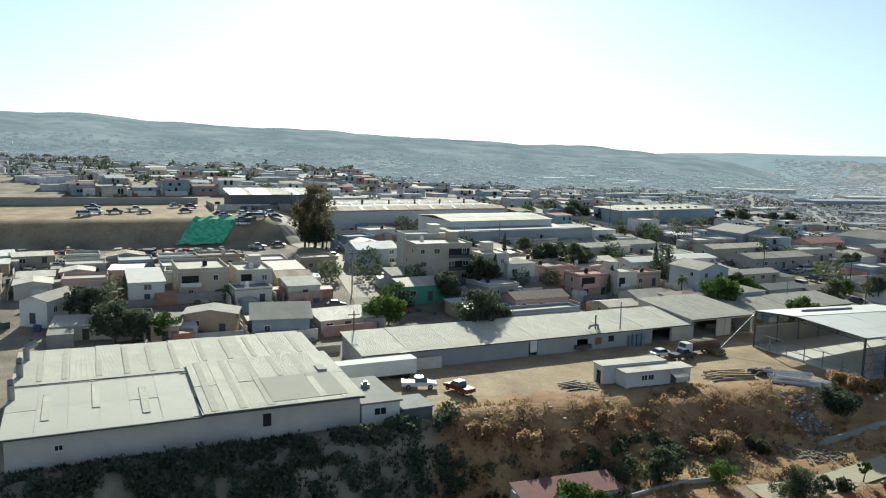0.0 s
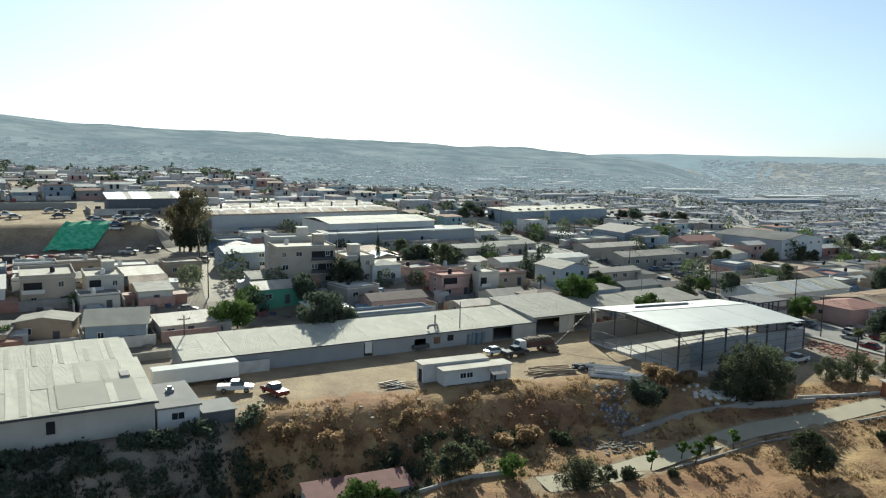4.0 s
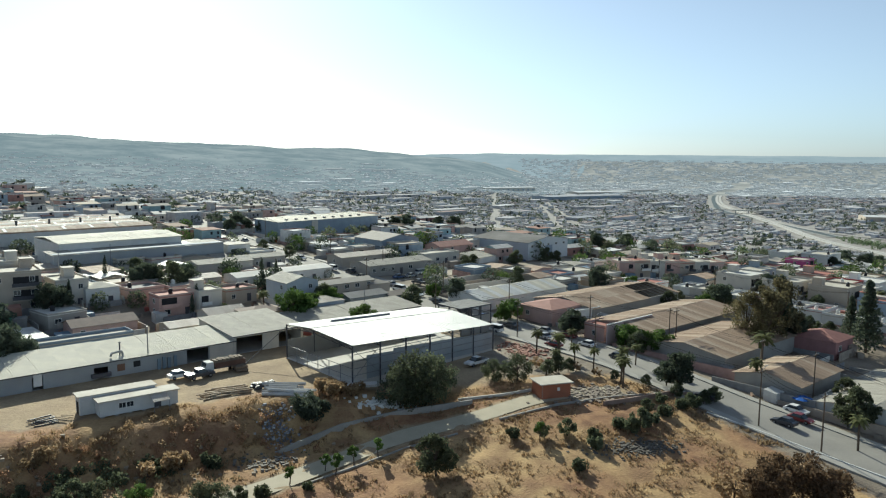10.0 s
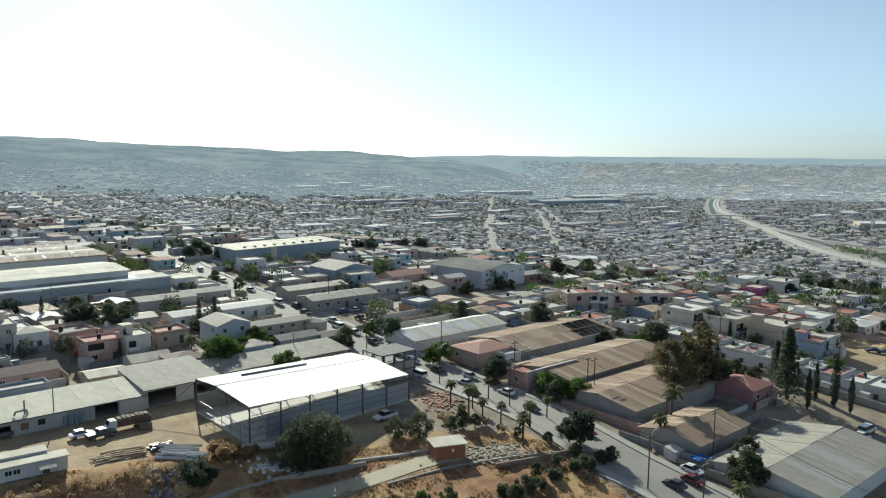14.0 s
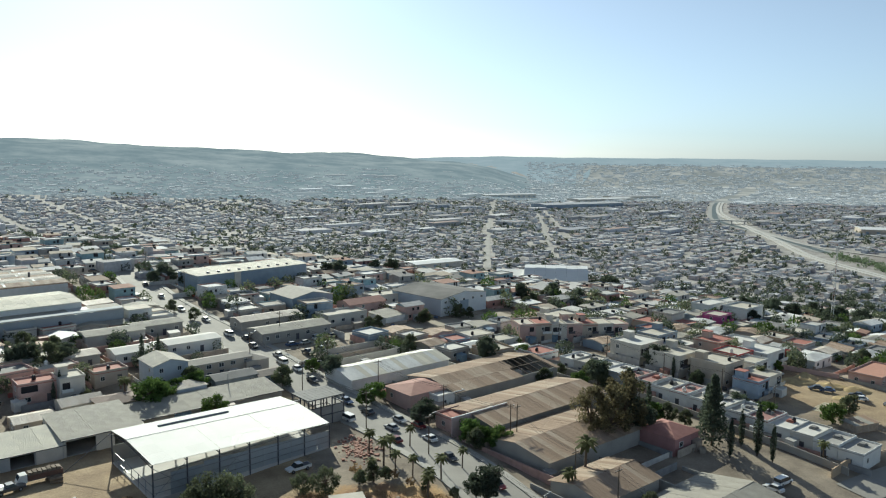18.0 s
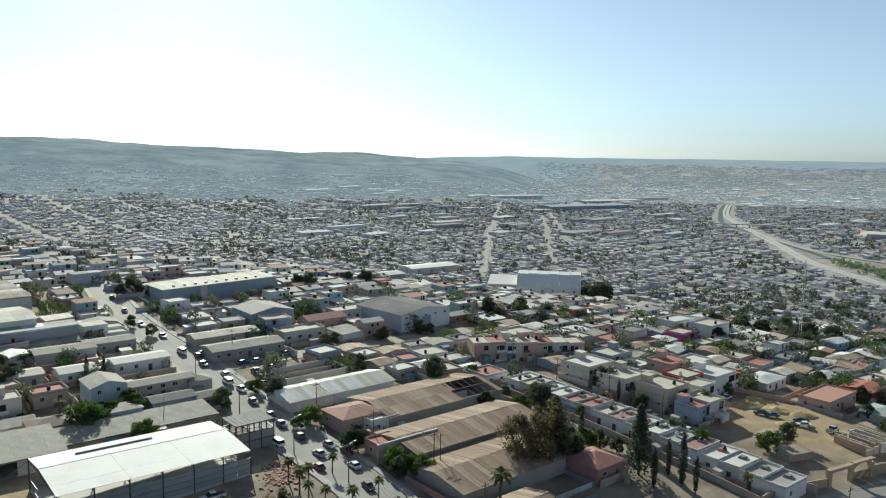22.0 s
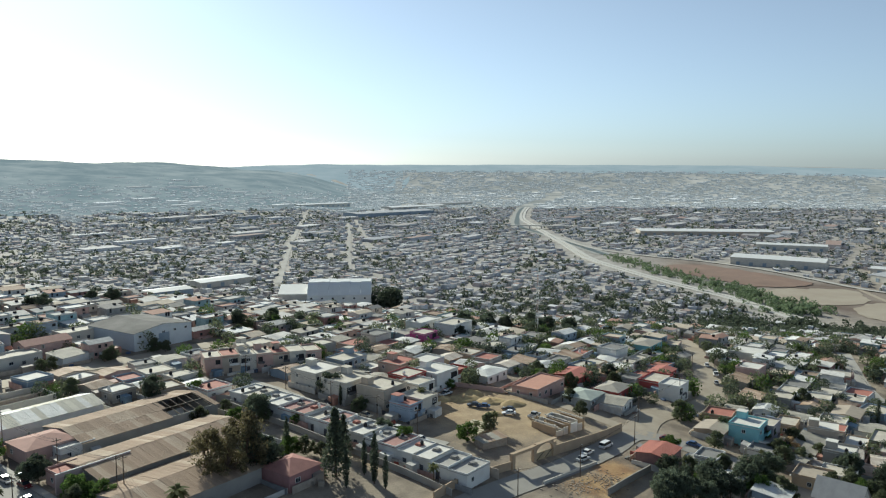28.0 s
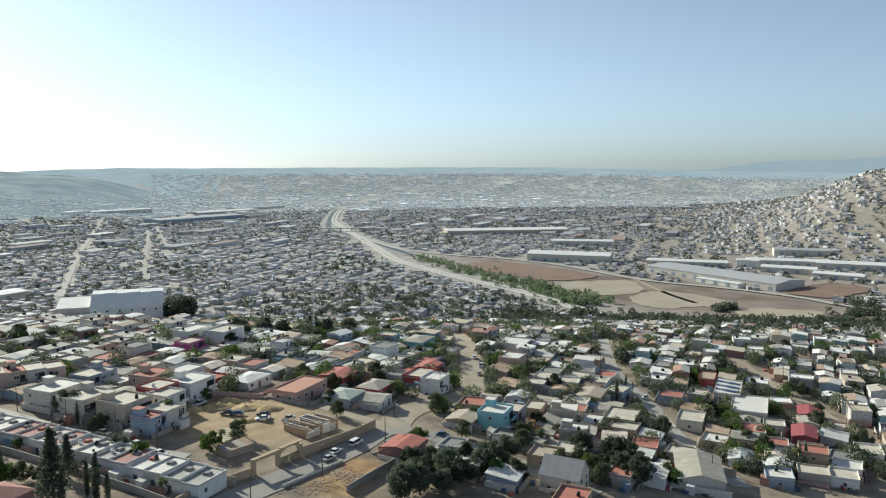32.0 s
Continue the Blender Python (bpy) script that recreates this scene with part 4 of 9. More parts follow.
    for a, c in (((0, 0), (1 / 6, 0)), ((2 / 6, 0), (3 / 6, 0))):
        p, q = at(*a), at(*c)
        part("brace", Build().bar((p.x, p.y - 0.2, p.z - 0.6), (q.x, q.y - 0.2, 4.2), 0.05, n=4), STEEL, root)
        part("brace", Build().bar((p.x, p.y - 0.2, 4.2), (q.x, q.y - 0.2, q.z - 0.6), 0.05, n=4), STEEL, root)
    # lattice of the open end
    p, q = at(0, 0), at(0, 1)
    for k in range(1, 6):
        x, y = p.x + (q.x - p.x) * k / 6, p.y + (q.y - p.y) * k / 6
        part("end_post", Build().box(x - 0.07, y - 0.07, 3.2, x + 0.07, y + 0.07, 6.3), STEEL, root)
    for zz in (4.6, 6.2):
        part("end_rail", Build().bar((p.x, p.y, zz), (q.x, q.y, zz), 0.06, n=4), STEEL, root)
    part("stay", Build().bar((q.x - 9.0, q.y + 3.0 - 9, 4.0), (q.x, q.y, q.z - 0.4), 0.07, n=5), DARKSTEEL, root)
    slab = Build()
    c = [at(0, 0), at(1, 0), at(1, 1), at(0, 1)]
    zs = (3.75, 2.1, 2.3, 3.75)
    slab.hexa([(a.x, a.y, z - 2.5) for a, z in zip(c, zs)] + [(a.x, a.y, z) for a, z in zip(c, zs)])
    part("floor_slab", slab, surface("pale_concrete_floor", (0.62, 0.60, 0.56), vary=0.1, scale=0.3), root, "pale concrete floor slab")
    ap = Build().box(-1.5, -2.4, 3.35, 4.5, -0.3, 3.75)
    part("apron", ap, surface("pale_concrete_floor", (0.62, 0.60, 0.56)), root)
    # unfinished end by the avenue
    fr = thing("unfinished_block", 105.2, 166.3, gz(105, 166), GRID, "dark unfinished steel frame with mesh roof beside the avenue", "building frame")
    for px in (-5, -1.6, 1.6, 5):
        for py in (-4.0, 0, 4.0):
            part("post", Build().box(px - 0.12, py - 0.12, -0.5, px + 0.12, py + 0.12, 6.5), DARKSTEEL, fr)
    for zz in (2.2, 4.4, 6.5):
        for py in (-4.0, 4.0):
            part("beam", Build().box(-5.1, py - 0.1, zz - 0.1, 5.1, py + 0.1, zz + 0.1), DARKSTEEL, fr)
        for px in (-5, 5):
            part("beam", Build().box(px - 0.1, -3.9, zz - 0.1, px + 0.1, 3.9, zz + 0.1), DARKSTEEL, fr)
    for k in range(9):
        part("roof_sheet", Build().box(-5.2 + k * 1.16, -4.1, 6.65, -5.2 + k * 1.16 + 1.05, 4.1, 6.7), ROOFGREY, fr)
    part("infill_wall", Build().box(-4.9, -3.95, -0.5, 4.9, -3.8, 4.3), BLOCK, fr)
    HOUSES.append((105, 166, 7))


steel_hall()


def rust_hall(x, y, wa, wb, h, rise, label, wall=BLOCK, n=9, share=0.35, seed=2, ridge="x", turn=GRID, roofs=(None, None), z=None, skip=()):
    """A workshop hall whose ridge roof is laid with single sheets."""
    z0 = gz(x, y) if z is None else z
    root = thing("workshop_hall", x, y, z0, turn, label, "workshop", "sheet-roofed workshops by the avenue")
    HOUSES.append((x, y, max(wa, wb) / 2 + 1))
    a, d = wa / 2, wb / 2
    b = Build()
    t = 0.2
    b.box(-a, -d, -3, a, -d + t, h), b.box(-a, d - t, -3, a, d, h), b.box(-a, -d + t, -3, -a + t, d - t, h), b.box(a - t, -d + t, -3, a, d - t, h)
    for sx in (-a, a):
        b.poly((sx, -d, h), (sx, d, h), (sx, 0, h + rise))
    part("wall", b, wall, root)
    part("floor", Build().box(-a + t, -d + t, -0.5, a - t, d - t, 0.04), CONCRETE, root)
    sl = math.hypot(d, rise) + 0.6
    ang = math.degrees(math.atan2(rise, d))
    m1, m2 = roofs[0] or HALLRUST, roofs[1] or HALLBROWN
    k = rise / d
    roof_sheets(root, "roof_sheet", n, 1 if skip == () else 2, wa + 0.8, sl, m1, (-a - 0.4, -d - 0.6, h - 0.6 * k + 0.03), ang, m2, share, seed, 0.0, skip)
    sw = (wa + 0.8) / n
    mesh = {mm.name: Build().box(0.01, 0, 0, sw - 0.01, sl + 0.08, 0.05).mesh("roof_sheet", mm) for mm in (m1, m2)}
    rnd = random.Random(seed + 5)
    base = pose(-a - 0.4, -d - 0.6, h - 0.6 * k + 0.03, ang, 0, 0)
    for i in range(n):
        ob = part("roof_sheet", mesh[(m2 if rnd.random() < share else m1).name], None, root)
        ob.matrix_basis = pose(0, 0, 0, 0, 0, 180) @ base @ pose(i * sw, rnd.uniform(-0.15, 0.1), rnd.uniform(0, 0.03), rnd.uniform(-0.25, 0.25), 0, 0)
    return root


WHITE_SHEETS = surface("white_sheet_roof", (0.66, 0.66, 0.63), rough=0.5, vary=0.1, scale=0.3, second=(0.52, 0.51, 0.48), random_tone=0.1, ribs=3.0)
rust_hall(130.0, 200.0, 36.0, 13.7, 3.1, 1.55, "long shed with white striped sheet roof by the avenue", WHITE, 20, 0.35, 11, roofs=(WHITE_SHEETS, CREAM_ROOF))
rust_hall(156.3, 188.0, 41.0, 20.7, 3.8, 1.75, "workshop hall with brown rusted sheet roof and an open bay", BLOCK, 24, 0.2, 12, skip=[(i, j) for i in range(15, 23) for j in (0, 1) if (i, j) != (15, 1)])
rust_hall(160.0, 163.0, 43.0, 17.7, 3.8, 1.4, "long workshop with rusted and bleached roof sheets", BLOCK, 26, 0.25, 13)
rust_hall(160.5, 141.0, 33.0, 19.7, 3.6, 1.5, "rusted sheet-roofed workshop beside the avenue", BLOCK, 20, 0.2, 14)
rust_hall(159.0, 117.0, 19.0, 13.2, 3.5, 1.45, "small grey workshop with patchy rusted roof", BLOCK, 12, 0.4, 15)
rust_hall(173.0, 101.0, 33.0, 22.2, 3.1, 1.85, "wide grey sheet-roofed hall with whitewashed wall", WHITE, 11, 0.1, 16, roofs=(GREY_ROOF, surface("sun_bleached_grey_sheet", (0.46, 0.45, 0.42), vary=0.12, ribs=3.0, random_tone=0.06)))
# open patch in the roof of the second hall: a dark loading bay
bay = thing("loading_bay", *local(156.3, 188.0, 12.0, -5.2), gz(156.3, 188.0) + 3.4, GRID, "row of bare timber rafters over an open bay", "rafters")
for k in range(6):
    part("rafter", Build().hexa([(-6.4 + 2.6 * k, -5.0, 0.0), (-6.2 + 2.6 * k, -5.0, 0.0), (-6.2 + 2.6 * k, 5.1, 2.2), (-6.4 + 2.6 * k, 5.1, 2.2), (-6.4 + 2.6 * k, -5.0, 0.2), (-6.2 + 2.6 * k, -5.0, 0.2), (-6.2 + 2.6 * k, 5.1, 2.4), (-6.4 + 2.6 * k, 5.1, 2.4)]), WOOD, bay)
part("purlin", Build().box(-6.5, -0.1, 1.35, 6.9, 0.1, 1.5), WOOD, bay)
# dark roofed lean-to and parapet wall beside the workshops
pw = thing("parapet_wall", 140.0, 143.0, gz(140, 143), GRID, "faded pink and white parapet wall in front of workshop", "wall")
part("wall", Build().box(-1.5, 8.0, -1, 17.0, 8.3, 5.2), surface("faded_pink_white_plaster", (0.60, 0.46, 0.44), vary=0.12), pw)
part("coping", Build().box(-1.6, 7.95, 5.203, 17.1, 8.35, 5.35), WHITE, pw)

# factories on the plateau
def long_factory():
    x, y = -4.0, 237.3
    z0 = gz(15, 250)
    root = thing("factory", x, y, z0, 27.0, "long grey factory with two stepped pale sheet roofs", "factory")
    for k in range(6):
        HOUSES.append((*local(x, y, k * 9, 8, 27.0), 13))
    z0 -= 0
    up = 17.8 - z0
    part("wall", Build().box(7.0, 0, -3, 45.0, 24.0, up - 0.5), WHITE, root, "whitewashed gable wall")
    part("lower_hall", Build().box(3.0, -8.0, -3, 56.0, -0.05, up - 2.6), surface("blue_grey_factory_wall", (0.38, 0.41, 0.43), vary=0.12, scale=0.2), root, "blue-grey lower hall")
    roof_sheets(root, "roof_panel", 12, 2, 38.8, 13.0, CREAM_ROOF, (6.6, -0.6, up - 0.45), 4.5, seed=21)
    roof_sheets(root, "roof_panel", 12, 1, 38.8, 12.5, CREAM_ROOF, (6.6, 12.2, up + 0.55), -4.5, seed=22)
    roof_sheets(root, "roof_panel", 16, 1, 54.0, 9.0, GREY_ROOF, (2.5, -8.6, up - 2.9), 3.0, WHITE_SHEETS, 0.35, seed=23)
    side = thing("side_building", *local(x, y, 57.5, -8.5, 27.0), gz(50, 258), 27.0, "small white two-storey office block beside factory", "office")
    part("wall", Build().box(0, 0, -2, 8, 7, 5.5), WHITE, side)
    part("roof", Build().box(-0.2, -0.2, 5.503, 8.2, 7.2, 5.7), ROOFSLAB, side)
    for k in range(2):
        window(side, 2 + 3.6 * k, 0, 3.6, 1.8, 1.1)


long_factory()


def saw_factory():
    x, y, turn = -40.0, 268.0, 27.0
    z0 = gz(-10, 285) - 1.2
    root = thing("sawtooth_factory", x, y, z0, turn, "wide pale factory roof with rows of skylight ridges", "factory")
    for i in range(7):
        for j in range(4):
            HOUSES.append((*local(x, y, i * 11, j * 10, turn), 10))
    part("wall", Build().box(0, 0, -3, 72, 40, 7.0), surface("white_grey_factory_wall", (0.52, 0.54, 0.55), vary=0.12), root)
    for j in range(8):
        y0 = j * 5.0
        part("roof_ridge", Build().hexa([(-0.3, y0, 7.003), (72.3, y0, 7.003), (72.3, y0 + 4.95, 7.003), (-0.3, y0 + 4.95, 7.003), (-0.3, y0 + 0.1, 7.5), (72.3, y0 + 0.1, 7.5), (72.3, y0 + 4.85, 8.4), (-0.3, y0 + 4.85, 8.4)]), (RUST, GREY_ROOF, PALE_SHEET)[j % 3], root)
        for i in range(7):
            x0 = 3.0 + i * 9.4 + 2.2 * (j % 2)
            part("skylight", Build().hexa([(x0, y0 + 0.6, 7.5), (x0 + 0.9, y0 + 0.6, 7.5), (x0 + 0.9, y0 + 4.4, 8.2), (x0, y0 + 4.4, 8.2), (x0, y0 + 0.6, 7.72), (x0 + 0.9, y0 + 0.6, 7.72), (x0 + 0.9, y0 + 4.4, 8.46), (x0, y0 + 4.4, 8.46)]), WHITE_SHEETS if (i + j) % 3 else STRIP, root, "pale translucent skylight strip")
    for k in range(6):
        part("vent_cowl", Build().bar((8 + 11 * k, 18, 8), (8 + 11 * k, 18, 10.0), 0.4, n=8), DARKSTEEL, root)
    # striped hall behind the parked cars
    h2 = thing("striped_hall", -74.0, 266.7, gz(-66, 268), 25.0, "dark walled hall with grey roof and pale skylight stripes", "hall")
    part("wall", Build().box(0, 0, -3, 30, 14, 5.0), surface("dark_slate_wall", (0.15, 0.16, 0.18), vary=0.15), h2)
    roof_sheets(h2, "roof_panel", 15, 1, 31, 15.0, GREY_ROOF, (-0.5, -0.5, 5.0), 6.0, WHITE_SHEETS, 0.3, 31)
    for k in range(4):
        HOUSES.append((*local(-74, 266.7, 4 + 7.5 * k, 7), 9))
    wl = thing("boundary_wall", -176.0, 236.0, gz(-140, 255), 16.0, "long grey retaining wall on the upper terrace", "wall")
    part("wall", Build().box(0, 20, -5, 95, 20.4, 3.2), BLOCK, wl)


saw_factory()


def school():
    root = thing("school_hall", 71.9, 309.5, gz(90, 325), 31.0, "long blue-grey hall with a pale cream roof behind trees", "hall")
    for k in range(6):
        HOUSES.append((*local(71.9, 309.5, k * 10, 8, 31.0), 12))
    part("wall", Build().box(0, 0, -3, 55, 17, 7.2), BLUEGREY, root)
    roof_sheets(root, "roof_panel", 14, 1, 56, 17.8, CREAM_ROOF, (-0.5, -0.4, 7.2), 2.0, seed=41)
    part("pilaster", Build().box(17, -0.3, -1, 20, -0.01, 7.0), PALE_WALL, root)
    for k in range(9):
        part("roof_vent", Build().box(6 + 5 * k, 3, 7.5, 7 + 5 * k, 4, 8.0), DARKSTEEL, root)


school()


def blue_hall():
    root = thing("blue_warehouse", 169.8, 289.0, gz(169.8, 289), 30.0, "grey-blue warehouse with low gable roof and white front", "warehouse")
    HOUSES.append((170, 289, 20))
    a, d, h, r = 13.5, 14.5, 6.4, 1.8
    wl = Build().box(-a, -d, -4, a, d, h)
    for sy in (-d, d):
        wl.poly((-a, sy, h), (a, sy, h), (0, sy, h + r))
    part("wall", wl, surface("pale_blue_wall", (0.42, 0.47, 0.52), vary=0.1, scale=0.2), root)
    fw = Build().box(-a - 0.05, -d - 0.15, -3, a + 0.05, -d - 0.02, h + 0.1)
    fw.poly((-a, -d - 0.1, h + 0.1), (a, -d - 0.1, h + 0.1), (0, -d - 0.1, h + r + 0.2))
    part("front_wall", fw, surface("white_blue_front", (0.62, 0.65, 0.67), vary=0.08), root, "pale front wall")
    part("roller_door", Build().box(-2.5, -d - 0.25, -0.5, 2.5, -d - 0.16, 4.6), BLUEGREY, root)
    for sd in (-1, 1):
        part("roof_slope", Build().hexa([(sd * (a + 0.4), -d - 0.5, h), (sd * (a + 0.4), d + 0.4, h), (0, d + 0.4, h + r), (0, -d - 0.5, h + r), (sd * (a + 0.4), -d - 0.5, h + 0.12), (sd * (a + 0.4), d + 0.4, h + 0.12), (0, d + 0.4, h + r + 0.12), (0, -d - 0.5, h + r + 0.12)]), surface("dark_grey_hall_roof", (0.17, 0.165, 0.155), vary=0.2, scale=0.12, second=(0.26, 0.25, 0.235), rough=0.9, spec=0.05), root)
    for k in range(5):
        window(root, -11 + 5.4 * k, -d - 0.16, 4.9, 1.2, 0.8)


blue_hall()


# ---- the houses that stand out, street by street ----
# left of the dirt street, behind the warehouse
house(-55.0, 172.0, 10.5, 15.0, 6.2, BEIGE, ROOFSLAB, label="two-storey beige house with pale flat roof", storeys=2)
house(-44.5, 176.0, 7.6, 12.0, 5.2, PALE_WALL, ROOFSLAB, label="pale two-storey house with flat roof beside beige one", storeys=2)
house(-65.5, 167.0, 7.0, 14.0, 4.6, WHITE, ROOFWHITE, "lean", label="white house with bright sheet roof")
house(-31.5, 147.0, 10.5, 11.5, 4.4, BLUEGREY, GREY_ROOF, "gable", turn=15, label="slate-blue house under a broad grey roof", eave=0.6)
house(-45.0, 148.0, 10.0, 6.5, 4.0, TAN, GREY_ROOF, "gabley", turn=10, label="tan house with grey gable roof", rise=0.8)
house(-51.5, 142.0, 5.0, 7.0, 3.0, TAN, GREY_ROOF, "lean", turn=10, label="low tan annex with grey sheet roof")
house(-60.0, 146.0, 7.5, 6.0, 2.8, surface("dark_brown_wall", (0.16, 0.12, 0.10), vary=0.2), ROOFGREY, label="dark brown low house with flat roof", tank=0)
house(-77.5, 149.5, 5.5, 11.0, 4.4, WHITE, GREY_ROOF, "gabley", turn=-5, label="white cottage with grey gable roof")
house(-20.5, 153.0, 11.0, 7.0, 2.6, PALE_WALL, PALE_SHEET, "lean", turn=30, label="low pale shed with bleached sheet roof")
house(-66.0, 141.0, 12.0, 5.0, 2.6, PALE_WALL, PALE_SHEET, "lean", turn=15, label="low pale lean-to with bleached roof")
house(-4.0, 176.0, 13.5, 5.5, 3.6, GREENPAINT, PALE_SHEET, "lean", turn=30, label="green shed with pale sheet roof")
house(-20.0, 212.0, 12.0, 9.0, 4.6, BLUEGREY, WHITE_SHEETS, "gable", turn=30, label="blue-grey house with white sheet roof")
house(-1.5, 192.5, 14.5, 10.5, 9.4, BEIGE, ROOFSLAB, label="three-storey beige apartment block with flat roof", storeys=3, tank=1, turn=20, name="apartment_block", category="apartment block")
house(-4.5, 203.0, 14.0, 8.0, 9.8, PALE_WALL, ROOFWHITE, label="pale apartment block with bright flat roof", storeys=3, turn=20, name="apartment_block", category="apartment block")
house(11.5, 196.0, 7.5, 9.0, 6.5, PALE_WALL, ROOFSLAB, label="narrow two-storey grey house", storeys=2)
house(18.5, 196.5, 8.0, 7.0, 4.4, WHITE, CREAM_ROOF, "hip", label="white house with pale hipped roof", rise=1.0)
house(36.2, 190.0, 9.0, 6.5, 5.0, PINK, ROOFRED, label="pink house with faded red roof", storeys=2)
house(44.0, 190.5, 6.0, 7.0, 6.4, PALE_WALL, ROOFSLAB, label="tall narrow house with pale walls", storeys=2)
house(21.5, 176.0, 14.0, 7.0, 3.2, PINK, surface("brown_shingle_roof", (0.25, 0.19, 0.16), vary=0.2), "gable", label="pinkish house with brown shingle roof")
house(19.5, 160.8, 20.0, 4.6, 2.9, BLUEGREY, ROOFSLAB, label="long low grey-blue wall and store behind the workshops", plain=True, tank=0)
house(48.0, 180.5, 9.5, 7.0, 3.4, PALE_WALL, PALE_SHEET, "gable", label="small house with bleached sheet roof")
house(57.0, 178.0, 10.0, 8.0, 3.4, TAN, surface("brown_shingle_roof", (0.25, 0.19, 0.16)), "hip", label="tan house with brown hipped roof", rise=1.0)
house(-10.5, 185.0, 6.0, 6.0, 3.0, BLOCK, GREY_ROOF, "lean", label="grey block shack beside the dirt street")
house(-8.0, 221.0, 9.0, 7.0, 4.0, PALE_WALL, ROOFGREY, "gable", label="grey-roofed house below the factory")
# between the sheds and the avenue
house(66.5, 198.0, 9.5, 11.0, 6.2, surface("pale_blue_house_wall", (0.50, 0.54, 0.58), vary=0.1), GREY_ROOF, "gabley", label="pale blue two-storey house with grey gable roof", storeys=2, rise=1.4)
house(80.5, 203.5, 18.5, 6.5, 4.6, BEIGE, surface("brown_grey_roof", (0.36, 0.33, 0.29), vary=0.15), "gable", label="long beige house with brown-grey roof", rise=0.7)
house(84.5, 192.5, 12.0, 6.5, 3.4, surface("grey_green_wall", (0.36, 0.38, 0.37), vary=0.14), ROOFGREY, "gable", label="grey house with dark low gable roof", rise=0.9)
house(94.5, 195.0, 8.5, 6.0, 3.2, BLUEGREY, surface("dark_brown_roof", (0.20, 0.17, 0.15), vary=0.2), "gable", label="blue-grey house with dark brown roof", rise=0.7)
house(73.0, 185.5, 8.0, 7.5, 3.6, surface("pale_blue_house_wall", (0.50, 0.54, 0.58)), PALE_SHEET, "hip", label="small pale blue house", rise=0.9)
house(90.6, 207.0, 7.0, 6.5, 3.8, BEIGE, surface("brown_grey_roof", (0.36, 0.33, 0.29)), "hip", label="beige house with brown hipped roof", rise=1.0)
house(72.0, 228.0, 17.0, 8.5, 3.6, WHITE, ROOFWHITE, "gable", label="white shed with bright sheet roof", rise=0.6)
house(55.5, 218.0, 10.5, 8.5, 3.4, WHITE, ROOFWHITE, "gable", label="white house with bright sheet roof", rise=0.8)
house(42.0, 214.0, 10.0, 8.0, 3.4, BLOCK, PALE_SHEET, "gable", label="grey house with bleached roof sheets", rise=0.7)
house(48.0, 238.0, 18.0, 9.0, 3.6, PALE_WALL, GREY_ROOF, "gable", label="long low house with grey roof", rise=0.8)
house(60.0, 247.0, 16.0, 8.0, 3.8, BLOCK, GREY_ROOF, "gable", label="grey house under a low sheet roof", rise=0.7)
# beyond the avenue
house(112.0, 287.0, 18.0, 18.0, 5.4, BLUEGREY, surface("brown_grey_roof", (0.36, 0.33, 0.29)), "gabley", label="broad hall with brown-grey gable roof", rise=1.9, plain=True)
house(97.0, 258.0, 24.0, 9.0, 3.4, BLOCK, PALE_SHEET, "gable", label="long house under patched sheet roof", rise=0.9)
house(104.0, 243.0, 26.0, 11.0, 3.6, BLOCK, GREY_ROOF, "gable", label="long grey-green roofed workshop by the avenue", rise=1.0)
house(124.5, 262.0, 17.0, 9.0, 3.6, PALE_WALL, ROOFSLAB, label="pale house with flat roof")
house(134.5, 276.0, 17.0, 9.0, 4.8, PINK, surface("dull_red_roof", (0.40, 0.22, 0.18), vary=0.15), "gable", label="pink house with dull red roof", storeys=2)
house(147.0, 294.0, 16.0, 9.0, 3.8, PALE_WALL, ROOFSLAB, label="pale flat-roofed house near the blue warehouse")
house(133.5, 176.5, 14.0, 11.0, 4.2, PINK, surface("dull_red_roof", (0.40, 0.22, 0.18)), "hip", label="house with dull red hipped roof beside workshops", rise=1.2)
house(140.0, 171.5, 9.0, 4.0, 3.6, WHITE, ROOFWHITE, label="small white block beside red-roofed house", tank=0)
house(138.0, 156.5, 7.5, 6.0, 3.4, PINK, ROOFRED, label="low pink shop with red front by avenue", tank=0)
house(186.5, 137.5, 10.0, 10.0, 4.0, surface("dusty_rose_wall", (0.40, 0.22, 0.21), vary=0.15), surface("rose_tile_roof", (0.40, 0.20, 0.17), vary=0.18), "hip", label="rose house with red tiled hipped roof among trees", rise=1.8)
# walled court by the avenue
ct = thing("walled_court", 124.5, 219.0, gz(124.5, 219), GRID, "pale dirt court inside a low concrete wall", "court")
part("floor", Build().box(-11, -6.2, -0.6, 11, 6.2, 0.55), surface("pale_court_earth", (0.55, 0.48, 0.37), vary=0.1), ct)
for q in ((-11.2, -6.4, 11.2, -6.2), (-11.2, 6.2, 11.2, 6.4), (-11.2, -6.2, -11.0, 6.2), (11.0, -6.2, 11.2, 6.2)):
    part("wall", Build().box(q[0], q[1], -1, q[2], q[3], 2.3), PALE_WALL, ct)
HOUSES.append((124.5, 219, 12))


# ---- terraces of alike town houses ----
def terrace(x0, y0, n, w, d, h, turn, walls, roofs, label, storeys=1, z_step=None, group="terraced town houses"):
    """n units side by side along local x, each on the ground where it stands."""
    for k in range(n):
        cx, cy = local(x0, y0, w * (k + 0.5), d / 2, turn)
        house(cx, cy, w - 0.06, d, h + 0.25 * (k % 2), walls[k % len(walls)], roofs[k % len(roofs)], "flat", turn, label, storeys, seed=k, group=group, name="town_house", category="house")


